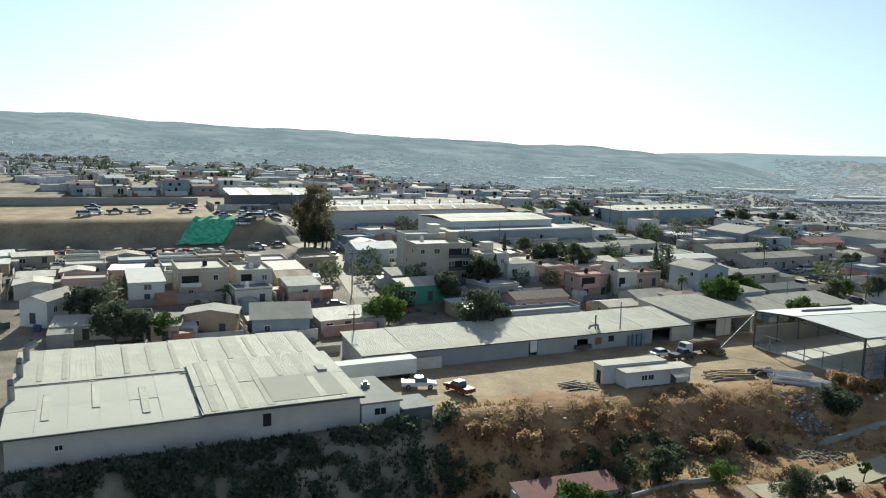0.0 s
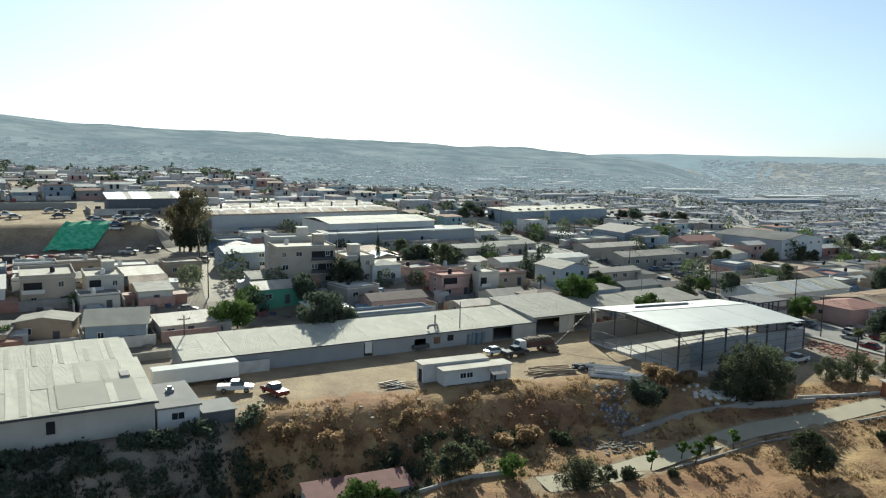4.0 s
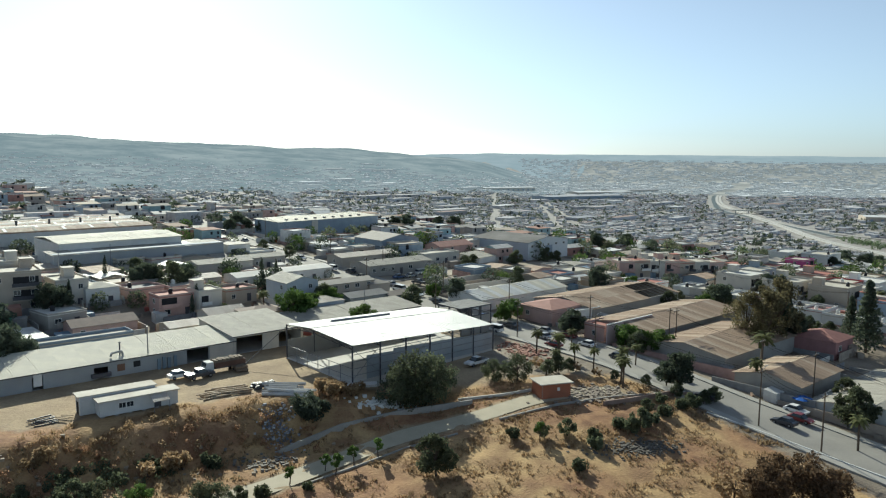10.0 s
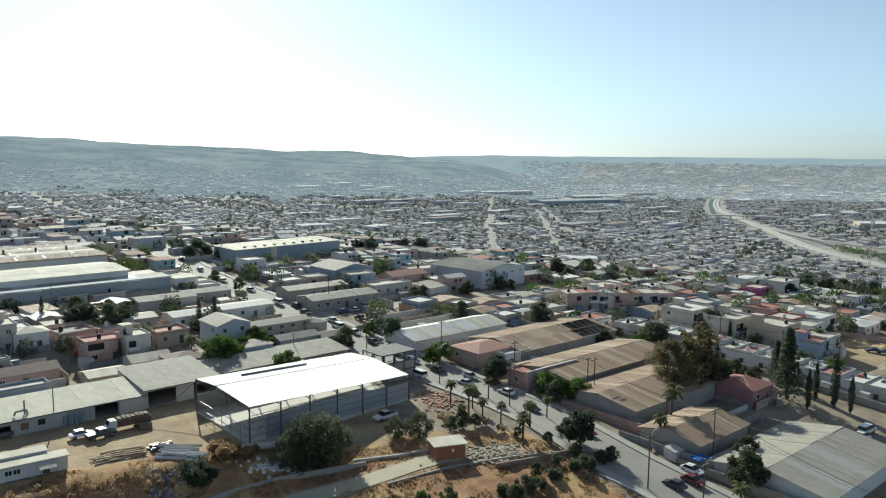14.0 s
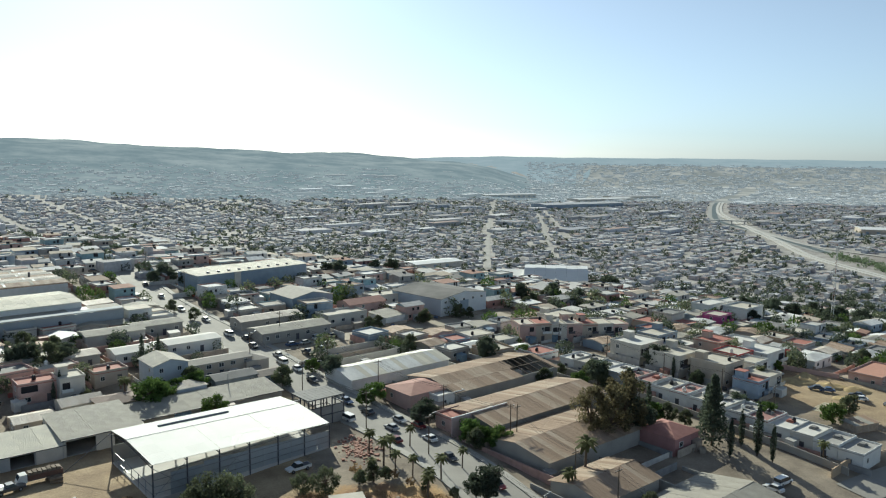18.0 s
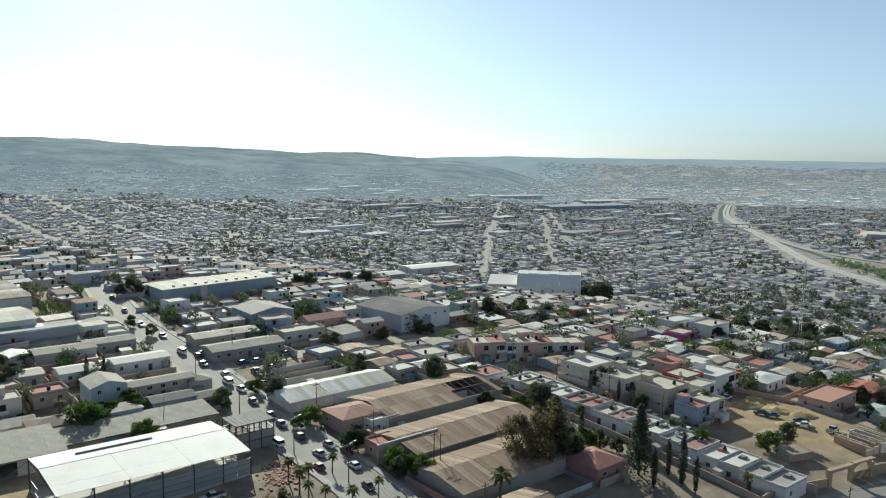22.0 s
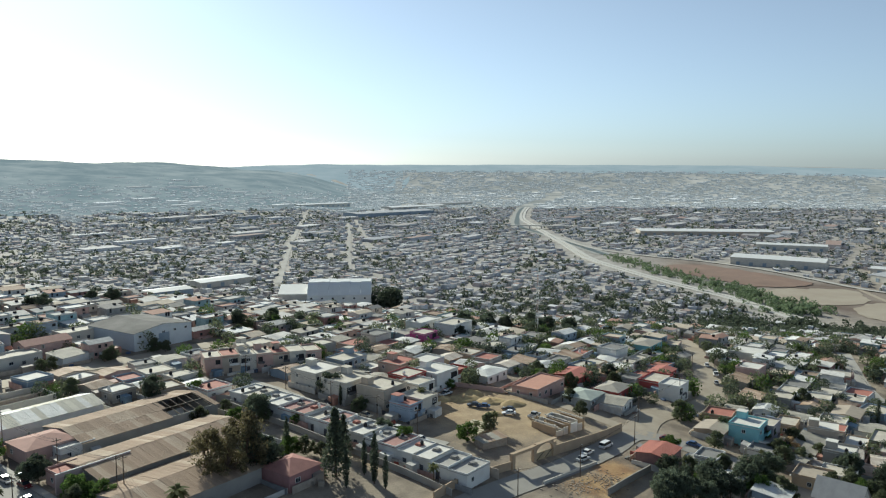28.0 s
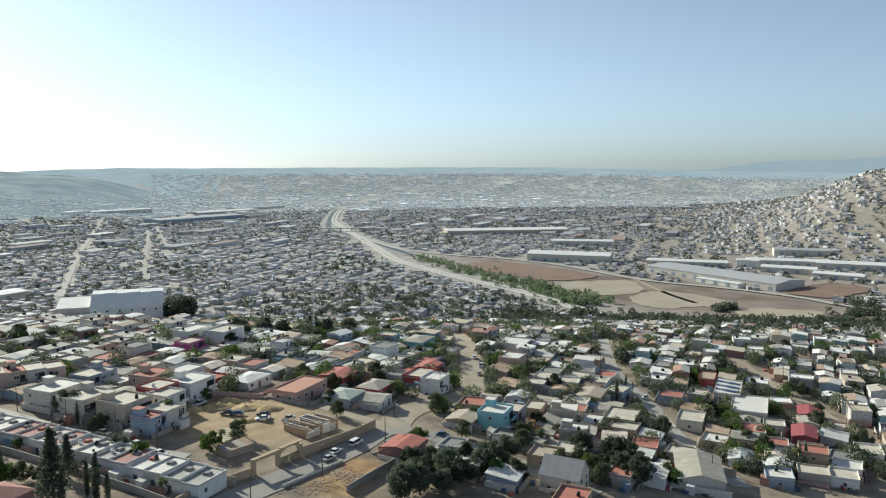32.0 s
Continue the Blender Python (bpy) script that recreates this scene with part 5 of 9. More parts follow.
terrace(185.5, 199.5, 16, 5.75, 10.0, 3.4, -65.5, [WHITE, PALE_WALL, WHITE, WHITE], [ROOFWHITE, ROOFSLAB, ROOFWHITE, ROOFWHITE, ROOFMAUVE, ROOFMAUVE, ROOFSLAB, ROOFMAUVE, ROOFSLAB, ROOFWHITE, GREYSLAB, ROOFMAUVE, ROOFWHITE, ROOFWHITE, GREYSLAB, GREYSLAB], "narrow white terraced house with flat roof", 1)
terrace(184.0, 231.0, 7, 6.0, 10.5, 5.8, -3.0, [PINK, BEIGE, PALE_WALL], [ROOFSLAB, ROOFRED, ROOFSLAB], "pink and beige terraced town house with roof terrace", 2)
house(216.5, 206.0, 13.0, 12.0, 6.0, PALE_WALL, ROOFWHITE, label="modern two-storey house with white flat roof", storeys=2, tank=0)
house(221.0, 190.0, 12.0, 11.0, 6.4, PALE_WALL, ROOFSLAB, label="grey modern two-storey house with balcony", storeys=2)
house(228.5, 178.5, 11.0, 11.5, 6.6, BEIGE, ROOFSLAB, label="beige modern house with dark terrace", storeys=2)
house(236.5, 168.5, 8.0, 9.0, 5.2, PALE_WALL, ROOFSLAB, label="pale two-storey house with a blue front", storeys=2)
house(230.5, 165.0, 6.0, 8.0, 4.8, BLUEPAINT, ROOFRED, label="blue-fronted house with red roof", storeys=2)
house(243.0, 190.5, 9.5, 9.0, 5.8, REDPAINT, ROOFSLAB, label="dark red fronted two-storey house", storeys=2)
house(254.5, 192.0, 12.0, 11.0, 6.0, WHITE, ROOFWHITE, label="white two-storey house with flat roof", storeys=2, tank=0)
house(247.0, 206.0, 11.0, 10.0, 6.0, BEIGE, ROOFRED, label="beige house with reddish flat roof", storeys=2)
house(232.0, 219.0, 12.0, 9.0, 5.6, BLUEGREY, ROOFSLAB, label="blue-grey two-storey house with flat roof", storeys=2)
house(262.0, 214.0, 11.0, 9.0, 3.8, WHITE, ROOFWHITE, label="low white house with bright roof")
house(266.0, 199.0, 8.0, 7.0, 3.4, REDPAINT, ROOFRED, label="low dark red house beside dirt lot", tank=0)
house(277.5, 195.0, 13.0, 9.0, 3.2, WHITE, WHITE_SHEETS, "hip", label="low house with bright patched roof", rise=0.8)
house(287.0, 176.0, 19.0, 10.0, 3.6, PINK, surface("salmon_roof", (0.50, 0.27, 0.20), vary=0.12), label="wide salmon flat-roofed house with parapet", tank=0)
house(308.0, 183.5, 12.0, 10.0, 4.2, REDPAINT, surface("salmon_red_roof", (0.42, 0.16, 0.13), vary=0.12), "gable", label="red house with red gable roof", rise=0.8)
house(296.0, 162.0, 11.0, 10.0, 3.4, surface("grey_green_wall", (0.36, 0.38, 0.37)), surface("pale_green_grey_roof", (0.38, 0.42, 0.38), vary=0.12), "hip", label="house with grey-green hipped roof", rise=1.2)
house(313.0, 167.0, 12.0, 9.0, 3.6, REDPAINT, surface("grey_tan_roof", (0.38, 0.35, 0.30), vary=0.12), "hip", label="dark red house with grey-tan hipped roof", rise=1.3)
house(338.0, 172.0, 13.0, 8.0, 4.0, REDPAINT, ROOFSLAB, label="red walled flat-roofed house beside dirt street")
house(350.0, 182.0, 12.0, 8.0, 3.6, REDPAINT, surface("salmon_red_roof", (0.42, 0.16, 0.13)), "gable", label="brick-red house by the wide street", rise=0.8)
house(284.0, 114.0, 10.5, 9.0, 4.0, surface("grey_maroon_wall", (0.26, 0.16, 0.15), vary=0.15), surface("brick_red_sheet_roof", (0.44, 0.17, 0.13), vary=0.12, ribs=3.0), "gable", label="house with brick-red sheet roof at the corner", rise=0.7)
house(327.5, 120.5, 10.0, 9.0, 6.6, TEAL, ROOFWHITE, label="turquoise and white two-storey house with balcony", storeys=2, tank=0)
house(336.5, 122.0, 9.0, 8.0, 5.6, surface("slate_purple_wall", (0.36, 0.34, 0.37), vary=0.12), ROOFSLAB, label="grey two-storey house beside the turquoise one", storeys=2)
house(319.5, 127.0, 10.0, 9.0, 3.2, TAN, surface("patched_tan_roof", (0.42, 0.36, 0.29), vary=0.15), "gable", label="tan house with patched roof", rise=0.8)
house(416.0, 196.0, 13.0, 14.0, 4.6, PALE_WALL, ROOFWHITE, label="broad pale house with white flat roof", tank=0)
house(376.0, 219.0, 14.0, 10.0, 4.6, TEAL, surface("grey_tan_roof", (0.38, 0.35, 0.30)), "hip", label="turquoise walled house with tan hipped roof", rise=1.0)
house(354.0, 62.0, 20.0, 13.0, 4.2, PALE_WALL, GREY_ROOF, "gable", label="broad house with pale grey sheet roof", rise=1.6, turn=35)
house(340.0, 69.5, 11.0, 10.0, 3.4, WHITE, ROOFWHITE, "hip", label="low house with a white roof", rise=0.7)
house(311.0, 77.5, 9.0, 11.0, 4.8, PALE_WALL, surface("weathered_grey_shingle", (0.34, 0.34, 0.34), vary=0.15), "gabley", label="steep-gabled grey house with balcony", rise=4.0, turn=20)
house(374.5, 104.0, 13.0, 10.5, 4.2, surface("olive_wall", (0.32, 0.33, 0.20), vary=0.12), ROOFSLAB, label="olive-walled house with a flat roof", tank=0)
house(455.0, 117.0, 12.0, 6.5, 4.4, REDPAINT, surface("tan_flat_roof", (0.44, 0.35, 0.27), vary=0.12), label="long red house with tan roof", tank=0)
sp = house(449.0, 104.0, 22.0, 10.0, 4.0, PALE_WALL, ROOFSLAB, label="house whose roof carries blue-grey panels", tank=0)
for k in range(7):
    part("roof_panel", Build().hexa([(-10.5 + 3 * k, -4.6, 4.25), (-8.6 + 3 * k, -4.6, 4.25), (-8.6 + 3 * k, 4.6, 5.0), (-10.5 + 3 * k, 4.6, 5.0), (-10.5 + 3 * k, -4.6, 4.32), (-8.6 + 3 * k, -4.6, 4.32), (-8.6 + 3 * k, 4.6, 5.07), (-10.5 + 3 * k, 4.6, 5.07)]), SOLAR if k % 2 else WHITE, sp)
house(436.0, 88.0, 22.0, 13.0, 4.2, PALE_WALL, ROOFWHITE, label="broad building with a white roof", tank=0)
house(400.0, 92.0, 12.0, 9.0, 3.6, PALE_WALL, ROOFSLAB, label="pale house with a flat roof", tank=0)
house(425.0, 62.0, 13.0, 8.0, 3.8, surface("maroon_wall", (0.22, 0.08, 0.09), vary=0.15), surface("maroon_sheet_roof", (0.34, 0.10, 0.11), vary=0.12, ribs=3.0), "gable", label="house with maroon sheet roof", rise=0.9)
house(452.0, 72.0, 12.0, 8.0, 3.6, PALE_WALL, surface("maroon_sheet_roof", (0.34, 0.10, 0.11)), "gable", label="house with dull red roof", rise=0.9)
house(320.0, 92.0, 9.0, 9.0, 3.2, TAN, surface("patched_tan_roof", (0.42, 0.36, 0.29)), label="tan house in the shade of a tree", tank=0)
house(300.0, 66.0, 11.0, 8.0, 4.4, TAN, ROOFRED, label="tan house with reddish flat roof", storeys=1)
house(388.0, 128.0, 12.0, 9.0, 3.4, TAN, surface("patched_tan_roof", (0.42, 0.36, 0.29)), "gable", label="tan-roofed house by the long street", rise=0.7)
house(206.0, 247.0, 13.0, 10.0, 6.2, PALE_WALL, ROOFSLAB, label="pale two-storey house with flat roof", storeys=2)
house(300.0, 262.0, 14.0, 11.0, 6.6, WHITE, ROOFSLAB, label="white two-storey house on the edge of plateau", storeys=2)
house(280.0, 252.0, 9.0, 8.0, 5.2, surface("magenta_wall", (0.42, 0.09, 0.24), vary=0.1), ROOFSLAB, label="bright magenta walled house", storeys=2)
house(290.0, 272.0, 15.0, 9.0, 6.0, WHITE, ROOFWHITE, label="long white two-storey building", storeys=2)


# ---- filler houses on the street grid ----
WALLS = [PALE_WALL, WHITE, BEIGE, BLOCK, PINK, TAN, BLUEGREY, PALE_WALL, WHITE]
ROOFS = [ROOFSLAB, ROOFWHITE, PALE_SHEET, GREY_ROOF, ROOFSLAB, ROOFRED, ROOFGREY, RUST, WHITE_SHEETS]
NAMES = {PALE_WALL: "pale grey", WHITE: "whitewashed", BEIGE: "beige", BLOCK: "grey block", PINK: "faded pink", TAN: "tan", BLUEGREY: "blue-grey"}
RNAMES = {ROOFSLAB: "weathered slab roof", ROOFWHITE: "white sealed roof", PALE_SHEET: "bleached sheet roof", GREY_ROOF: "grey sheet roof", ROOFRED: "red sealed roof", ROOFGREY: "dark tarred roof", RUST: "rusty sheet roof", WHITE_SHEETS: "white sheet roof"}
KEEP_OUT = [(253, 132, 9), (258, 109, 9), (248, 146, 11), (276, 150, 10), (264, 140, 9), (262, 160, 24), (268, 108, 15), (232, 128, 12), (200, 128, 14), (185, 150, 16), (355, 260, 14), (-75, 215, 12), (-72, 245, 14), (112, 118, 22), (100, 128, 14)]


def free(x, y, r, slack=0.1):
    if any(math.hypot(x - a, y - b) < r + c * 0.88 + slack for a, b, c in HOUSES) or any(math.hypot(x - a, y - b) < r * 0.7 + c for a, b, c in KEEP_OUT):
        return False
    return not any(line_gap(x, y, p) < w / 2 + r * 0.8 + 0.5 for _, p, w, _ in STREETS)


rnd = random.Random(5)
filler = 0
spots = []
for i in range(-34, 74):
    for j in range(-56, 56):
        a, b = i * 11.0 + rnd.uniform(-1.3, 1.3), 100 + j * 9.8 + rnd.uniform(-1.3, 1.3)
        x, y = local(80.0, 60.0, a, b)
        spots.append((x, y, rnd.random(), rnd.random(), rnd.random()))
spots.sort(key=lambda q: min(math.hypot(q[0] - 40, q[1]), math.hypot(q[0] - 190, q[1] + 20)))
FAR_LOTS, MID_LOTS = [], []
for x, y, r1, r2, r3 in spots:
    u = y + 0.6 * x
    if not (-150 < x < 660 and 140 < y + 0.55 * max(0, x - 200) and u < 760) or (x < 120 and y < 165) or (x < 215 and y < 150) or (x < 300 and y < 60) or y < -53 + 0.27 * (x - 152) or (-140 < x < -30 and 205 < y < 262) or (x < -62 and 205 < y < 336 + 0.29 * x):
        continue
    wa, wb = 7.0 + 3.6 * r1, 6.2 + 3.2 * r2
    if not free(x, y, (wa + wb) / 4):
        continue
    if r3 < (0.13 if x < 400 else 0.27):
        continue
    low_part = x < 150 and y < 270
    if filler < 205 and math.hypot(x - 150, y + 20) < 440:
        w, rf = rnd.choice(WALLS), rnd.choice(ROOFS)
        sheet = rf in (PALE_SHEET, GREY_ROOF, RUST, WHITE_SHEETS)
        h = rnd.choice((2.6, 2.8, 3.0, 3.1, 3.2, 3.4, 5.5)) if not sheet else rnd.choice((2.5, 2.7, 3.0))
        if low_part:
            h = min(h, 3.1)
        house(x, y, wa, wb, h, w, rf, rnd.choice(("gable", "lean", "gabley")) if sheet else "flat", GRID + rnd.choice((0, 0, 0, 8, -7)) + rnd.uniform(-3, 3), plain=filler > 120, label=NAMES[w] + (" two-storey" if h > 5 else " single-storey") + " house with " + RNAMES[rf], rise=rnd.uniform(0.4, 1.0) if sheet else None)
        filler += 1
    else:
        HOUSES.append((x, y, (wa + wb) / 4))
        (FAR_LOTS if math.hypot(x - 150, y + 20) > 520 else MID_LOTS).append((x, y, wa, wb, 2.6 + (2.7 if r3 > 0.86 else 0.6 * r1)))


# past the houses that stand singly: many more small ones, joined
def small_houses(lots, name, label):
    rng = random.Random(17)
    walls, roofs, holes = Build(), Build(), Build()
    for x, y, wa, wb, h in lots:
        z, turn = gz(x, y), radians(GRID + rng.choice((0, 0, 0, 8, -7)) + rng.uniform(-3, 3))
        c, s = math.cos(turn), math.sin(turn)

        def at(a, b, k):
            return (x + c * a * wa / 2 - s * b * wb / 2, y + s * a * wa / 2 + c * b * wb / 2, z + k)
        ring = ((-1, -1), (1, -1), (1, 1), (-1, 1))
        walls.hexa([at(a, b, -1.5) for a, b in ring] + [at(a, b, h) for a, b in ring])
        kind, e = rng.random(), 1.06
        if kind < 0.5:
            roofs.hexa([at(a * 1.02, b * 1.02, h + 0.01) for a, b in ring] + [at(a * 1.02, b * 1.02, h + 0.2) for a, b in ring])
            for (a0, b0), (a1, b1) in zip(ring, ring[1:] + ring[:1]):
                q = [(a0, b0), (a1, b1), (a1 * 0.96, b1 * 0.96), (a0 * 0.96, b0 * 0.96)]
                walls.hexa([at(a, b, h + 0.21) for a, b in q] + [at(a, b, h + 0.6) for a, b in q])
        elif kind < 0.75:
            f = rng.uniform(0.3, 0.9)
            up = (0.05, 0.05, f, f)
            roofs.hexa([at(a * e, b * e, h + u) for (a, b), u in zip(ring, up)] + [at(a * e, b * e, h + u + 0.12) for (a, b), u in zip(ring, up)])
        else:
            f = rng.uniform(0.5, 1.2)
            for sb in (-1, 1):
                q = ((-e, sb * e, 0.02), (e, sb * e, 0.02), (e, 0, f), (-e, 0, f))
                roofs.hexa([at(a, b, h + u) for a, b, u in q] + [at(a, b, h + u + 0.12) for a, b, u in q])
            for sa in (-1, 1):
                walls.poly(at(sa, -1, h), at(sa, 1, h), at(sa, 0, h + f))
        for k in range(2 if h < 4 else 4):
            a0, zc = rng.uniform(-0.8, 0.6), 0.9 + 2.7 * (k // 2)
            w, tall = (0.22, 1.1) if rng.random() < 0.7 else (0.2, 2.0)
            holes.hexa([at(a0, -1.012, zc), at(a0 + w, -1.012, zc), at(a0 + w, -0.99, zc), at(a0, -0.99, zc), at(a0, -1.012, zc + tall), at(a0 + w, -1.012, zc + tall), at(a0 + w, -0.99, zc + tall), at(a0, -0.99, zc + tall)])
        if rng.random() < 0.35:
            a0, b0 = rng.uniform(-0.6, 0.4), rng.uniform(-0.6, 0.4)
            q = [(a0, b0), (a0 + 0.25, b0), (a0 + 0.25, b0 + 0.28), (a0, b0 + 0.28)]
            holes.hexa([at(a, b, h + 0.2) for a, b in q] + [at(a, b, h + 1.3) for a, b in q])
    me = bpy.data.meshes.new(name)
    v, f, mi = [], [], []
    for k, b in enumerate((walls, roofs, holes)):
        f += [tuple(i + len(v) for i in q) for q in b.f]
        mi += [k] * len(b.f)
        v += b.v
    me.from_pydata(v, [], f)
    for m in (islands("lot_walls", [(0.52, 0.50, 0.47), (0.68, 0.67, 0.64), (0.42, 0.36, 0.30), (0.34, 0.33, 0.31), (0.52, 0.36, 0.31), (0.30, 0.36, 0.42), (0.56, 0.50, 0.42), (0.36, 0.20, 0.17), (0.30, 0.42, 0.44), (0.62, 0.60, 0.56)]),
              islands("lot_roofs", [(0.60, 0.58, 0.54), (0.76, 0.75, 0.72), (0.44, 0.41, 0.36), (0.52, 0.45, 0.36), (0.38, 0.24, 0.19), (0.62, 0.60, 0.56), (0.27, 0.26, 0.25), (0.34, 0.26, 0.20), (0.50, 0.49, 0.46), (0.74, 0.73, 0.70)], rough=0.85, spec=0.08), DARK):
        me.materials.append(m)
    me.polygons.foreach_set("material_index", mi)
    tagged(new(name, me), label, "houses", kind="stuff")


small_houses(MID_LOTS, "small_houses", "crowded small houses with flat and sheet roofs")


# garden walls, lean-tos and yard clutter round the houses
rnd = random.Random(31)
gw, ann, junk = Build(), Build(), Build()
YARDS = [q for q in HOUSES if q[0] > 150 or q[1] > 168 or (q[0] < -5 and q[1] > 128)]


def turned_box(b, x, y, la, lb, h, turn, base=-0.8, fall=0.0):
    z = gz(x, y)
    c, s = math.cos(radians(turn)), math.sin(radians(turn))
    q = [(x + c * i * la / 2 - s * j * lb / 2, y + s * i * la / 2 + c * j * lb / 2) for i, j in ((-1, -1), (1, -1), (1, 1), (-1, 1))]
    b.hexa([(*p, z + base) for p in q] + [(*p, z + h + (fall if k > 1 else 0.0)) for k, p in enumerate(q)])


def off_street(x, y, r):
    return not any(line_gap(x, y, p) < w / 2 + r for _, p, w, _ in STREETS)


for hx, hy, hr in YARDS:
    for side in range(4):
        if rnd.random() < 0.62:
            a, b = ((hr + 0.9, 0), (-hr - 0.9, 0), (0, hr + 0.9), (0, -hr - 0.9))[side]
            x, y = local(hx, hy, a, b)
            if off_street(x, y, 0.6):
                turned_box(gw, x, y, 0.18 if a else 2 * hr, 2 * hr if a else 0.18, rnd.uniform(1.0, 2.3), GRID)
    for _ in range(2):
        a = rnd.uniform(0, math.tau)
        x, y = hx + math.cos(a) * (hr + 1.2), hy + math.sin(a) * (hr + 1.2)
        if rnd.random() < 0.65 and off_street(x, y, 2.0):
            turned_box(ann, x, y, rnd.uniform(2.2, 4.6), rnd.uniform(2.0, 3.6), rnd.uniform(1.9, 2.5), GRID + rnd.uniform(-8, 8), fall=rnd.uniform(0.1, 0.5))
    for _ in range(5):
        a = rnd.uniform(0, math.tau)
        k = hr + rnd.uniform(0.6, 3.5)
        x, y = hx + math.cos(a) * k, hy + math.sin(a) * k
        if off_street(x, y, 0.4):
            turned_box(junk, x, y, rnd.uniform(0.4, 2.2), rnd.uniform(0.4, 1.6), rnd.uniform(0.3, 1.2), rnd.uniform(0, 180), -0.3, rnd.uniform(-0.2, 0.2))
for _ in range(300):
    x, y = rnd.uniform(-122, -58), rnd.uniform(190, 236)
    if y < 232 + 0.25 * (x + 80) - 8 and off_street(x, y, 1.0) and not any(math.hypot(x - a, y - b) < c for a, b, c in HOUSES):
        flat = rnd.random() < 0.25
        turned_box(junk, x, y, rnd.uniform(1.5, 4.5) if flat else rnd.uniform(0.5, 2.2), rnd.uniform(1.2, 3.0) if flat else rnd.uniform(0.4, 1.6), rnd.uniform(0.4, 1.5), rnd.uniform(0, 180), -0.3, rnd.uniform(-0.2, 0.3))
lone("garden_walls", gw, islands("garden_wall_paint", [(0.34, 0.33, 0.31), (0.52, 0.50, 0.46), (0.40, 0.34, 0.28), (0.46, 0.30, 0.26), (0.28, 0.28, 0.28), (0.60, 0.58, 0.54)]), "low block and plaster garden walls between the houses", "walls", kind="stuff")
lone("lean_tos", ann, islands("lean_to_sheets", [(0.50, 0.48, 0.44), (0.36, 0.30, 0.25), (0.28, 0.27, 0.26), (0.62, 0.61, 0.58), (0.40, 0.22, 0.17), (0.44, 0.42, 0.38), (0.20, 0.28, 0.36)], rough=0.65), "small sheet-roofed lean-tos in the back yards", "sheds", kind="stuff")
lone("yard_clutter", junk, islands("yard_junk", [(0.10, 0.10, 0.10), (0.30, 0.26, 0.21), (0.22, 0.15, 0.11), (0.50, 0.48, 0.44), (0.08, 0.11, 0.18), (0.32, 0.10, 0.08), (0.16, 0.16, 0.15)]), "boxes, scrap and stored things standing in the yards", "clutter", kind="stuff")


# ---- far city across the valley ----
def scatter_boxes(rows, walls, roofs, name, label, category):
    """Many small houses in one mesh: x, y, width, depth, height, turn in radians."""
    q = np.array(rows, float)
    n = len(q)
    c, s = np.cos(q[:, 5]), np.sin(q[:, 5])
    zb = ground(q[:, 0], q[:, 1])
    ring = []
    for a, b in ((-0.5, -0.5), (0.5, -0.5), (0.5, 0.5), (-0.5, 0.5)):
        ring.append(np.stack([q[:, 0] + c * a * q[:, 2] - s * b * q[:, 3], q[:, 1] + s * a * q[:, 2] + c * b * q[:, 3]], -1))
    v = np.empty((n, 12, 3))
    for k in range(4):
        v[:, k, :2] = v[:, 4 + k, :2] = v[:, 8 + k, :2] = ring[k]
        v[:, k, 2], v[:, 4 + k, 2], v[:, 8 + k, 2] = zb - 2.5, zb + q[:, 4], zb + q[:, 4] + 0.01
    base = np.arange(n)[:, None, None] * 12
    f = (np.array([[0, 1, 5, 4], [1, 2, 6, 5], [2, 3, 7, 6], [3, 0, 4, 7], [8, 9, 10, 11]])[None] + base).reshape(-1, 4)
    me = bpy.data.meshes.new(name)
    me.from_pydata(v.reshape(-1, 3).tolist(), [], f.tolist())
    me.materials.append(walls), me.materials.append(roofs)
    me.polygons.foreach_set("material_index", np.tile([0, 0, 0, 0, 1], n).tolist())
    return tagged(new(name, me), label, category, kind="stuff")


FARWALL = islands("far_house_walls", [(0.60, 0.60, 0.61), (0.67, 0.67, 0.67), (0.52, 0.50, 0.49), (0.60, 0.58, 0.55), (0.49, 0.51, 0.55), (0.54, 0.47, 0.45), (0.64, 0.64, 0.65), (0.42, 0.41, 0.41)])
FARROOF = islands("far_house_roofs", [(0.41, 0.40, 0.40), (0.58, 0.58, 0.58), (0.31, 0.30, 0.30), (0.37, 0.34, 0.33), (0.33, 0.25, 0.22), (0.47, 0.46, 0.46), (0.22, 0.22, 0.23), (0.50, 0.49, 0.49), (0.33, 0.34, 0.37), (0.27, 0.25, 0.23)], spec=0.12, rough=0.85)
# the last houses emit a little, in place of haze in the air
HAZEWALL = islands("haze_glow_house_walls", [(0.30, 0.30, 0.31), (0.20, 0.20, 0.21), (0.36, 0.35, 0.34), (0.16, 0.17, 0.18)], glow=HAZE_GLOW)
HAZEROOF = islands("haze_glow_house_roofs", [(0.52, 0.52, 0.53), (0.78, 0.78, 0.79), (0.34, 0.34, 0.35), (0.44, 0.41, 0.39), (0.62, 0.62, 0.62), (0.25, 0.26, 0.27)], spec=0.0, glow=HAZE_GLOW)
rnd = random.Random(11)
rows, last_rows, tree_rows, bright_rows = [], [], [[], []], []
FAR_STREETS = [[(395, 880), (520, 1250), (700, 1750), (905, 2280)], [(515, 950), (610, 1200), (715, 1470), (800, 1700)], [(640, 1180), (720, 1400), (830, 1720), (960, 2090)]]
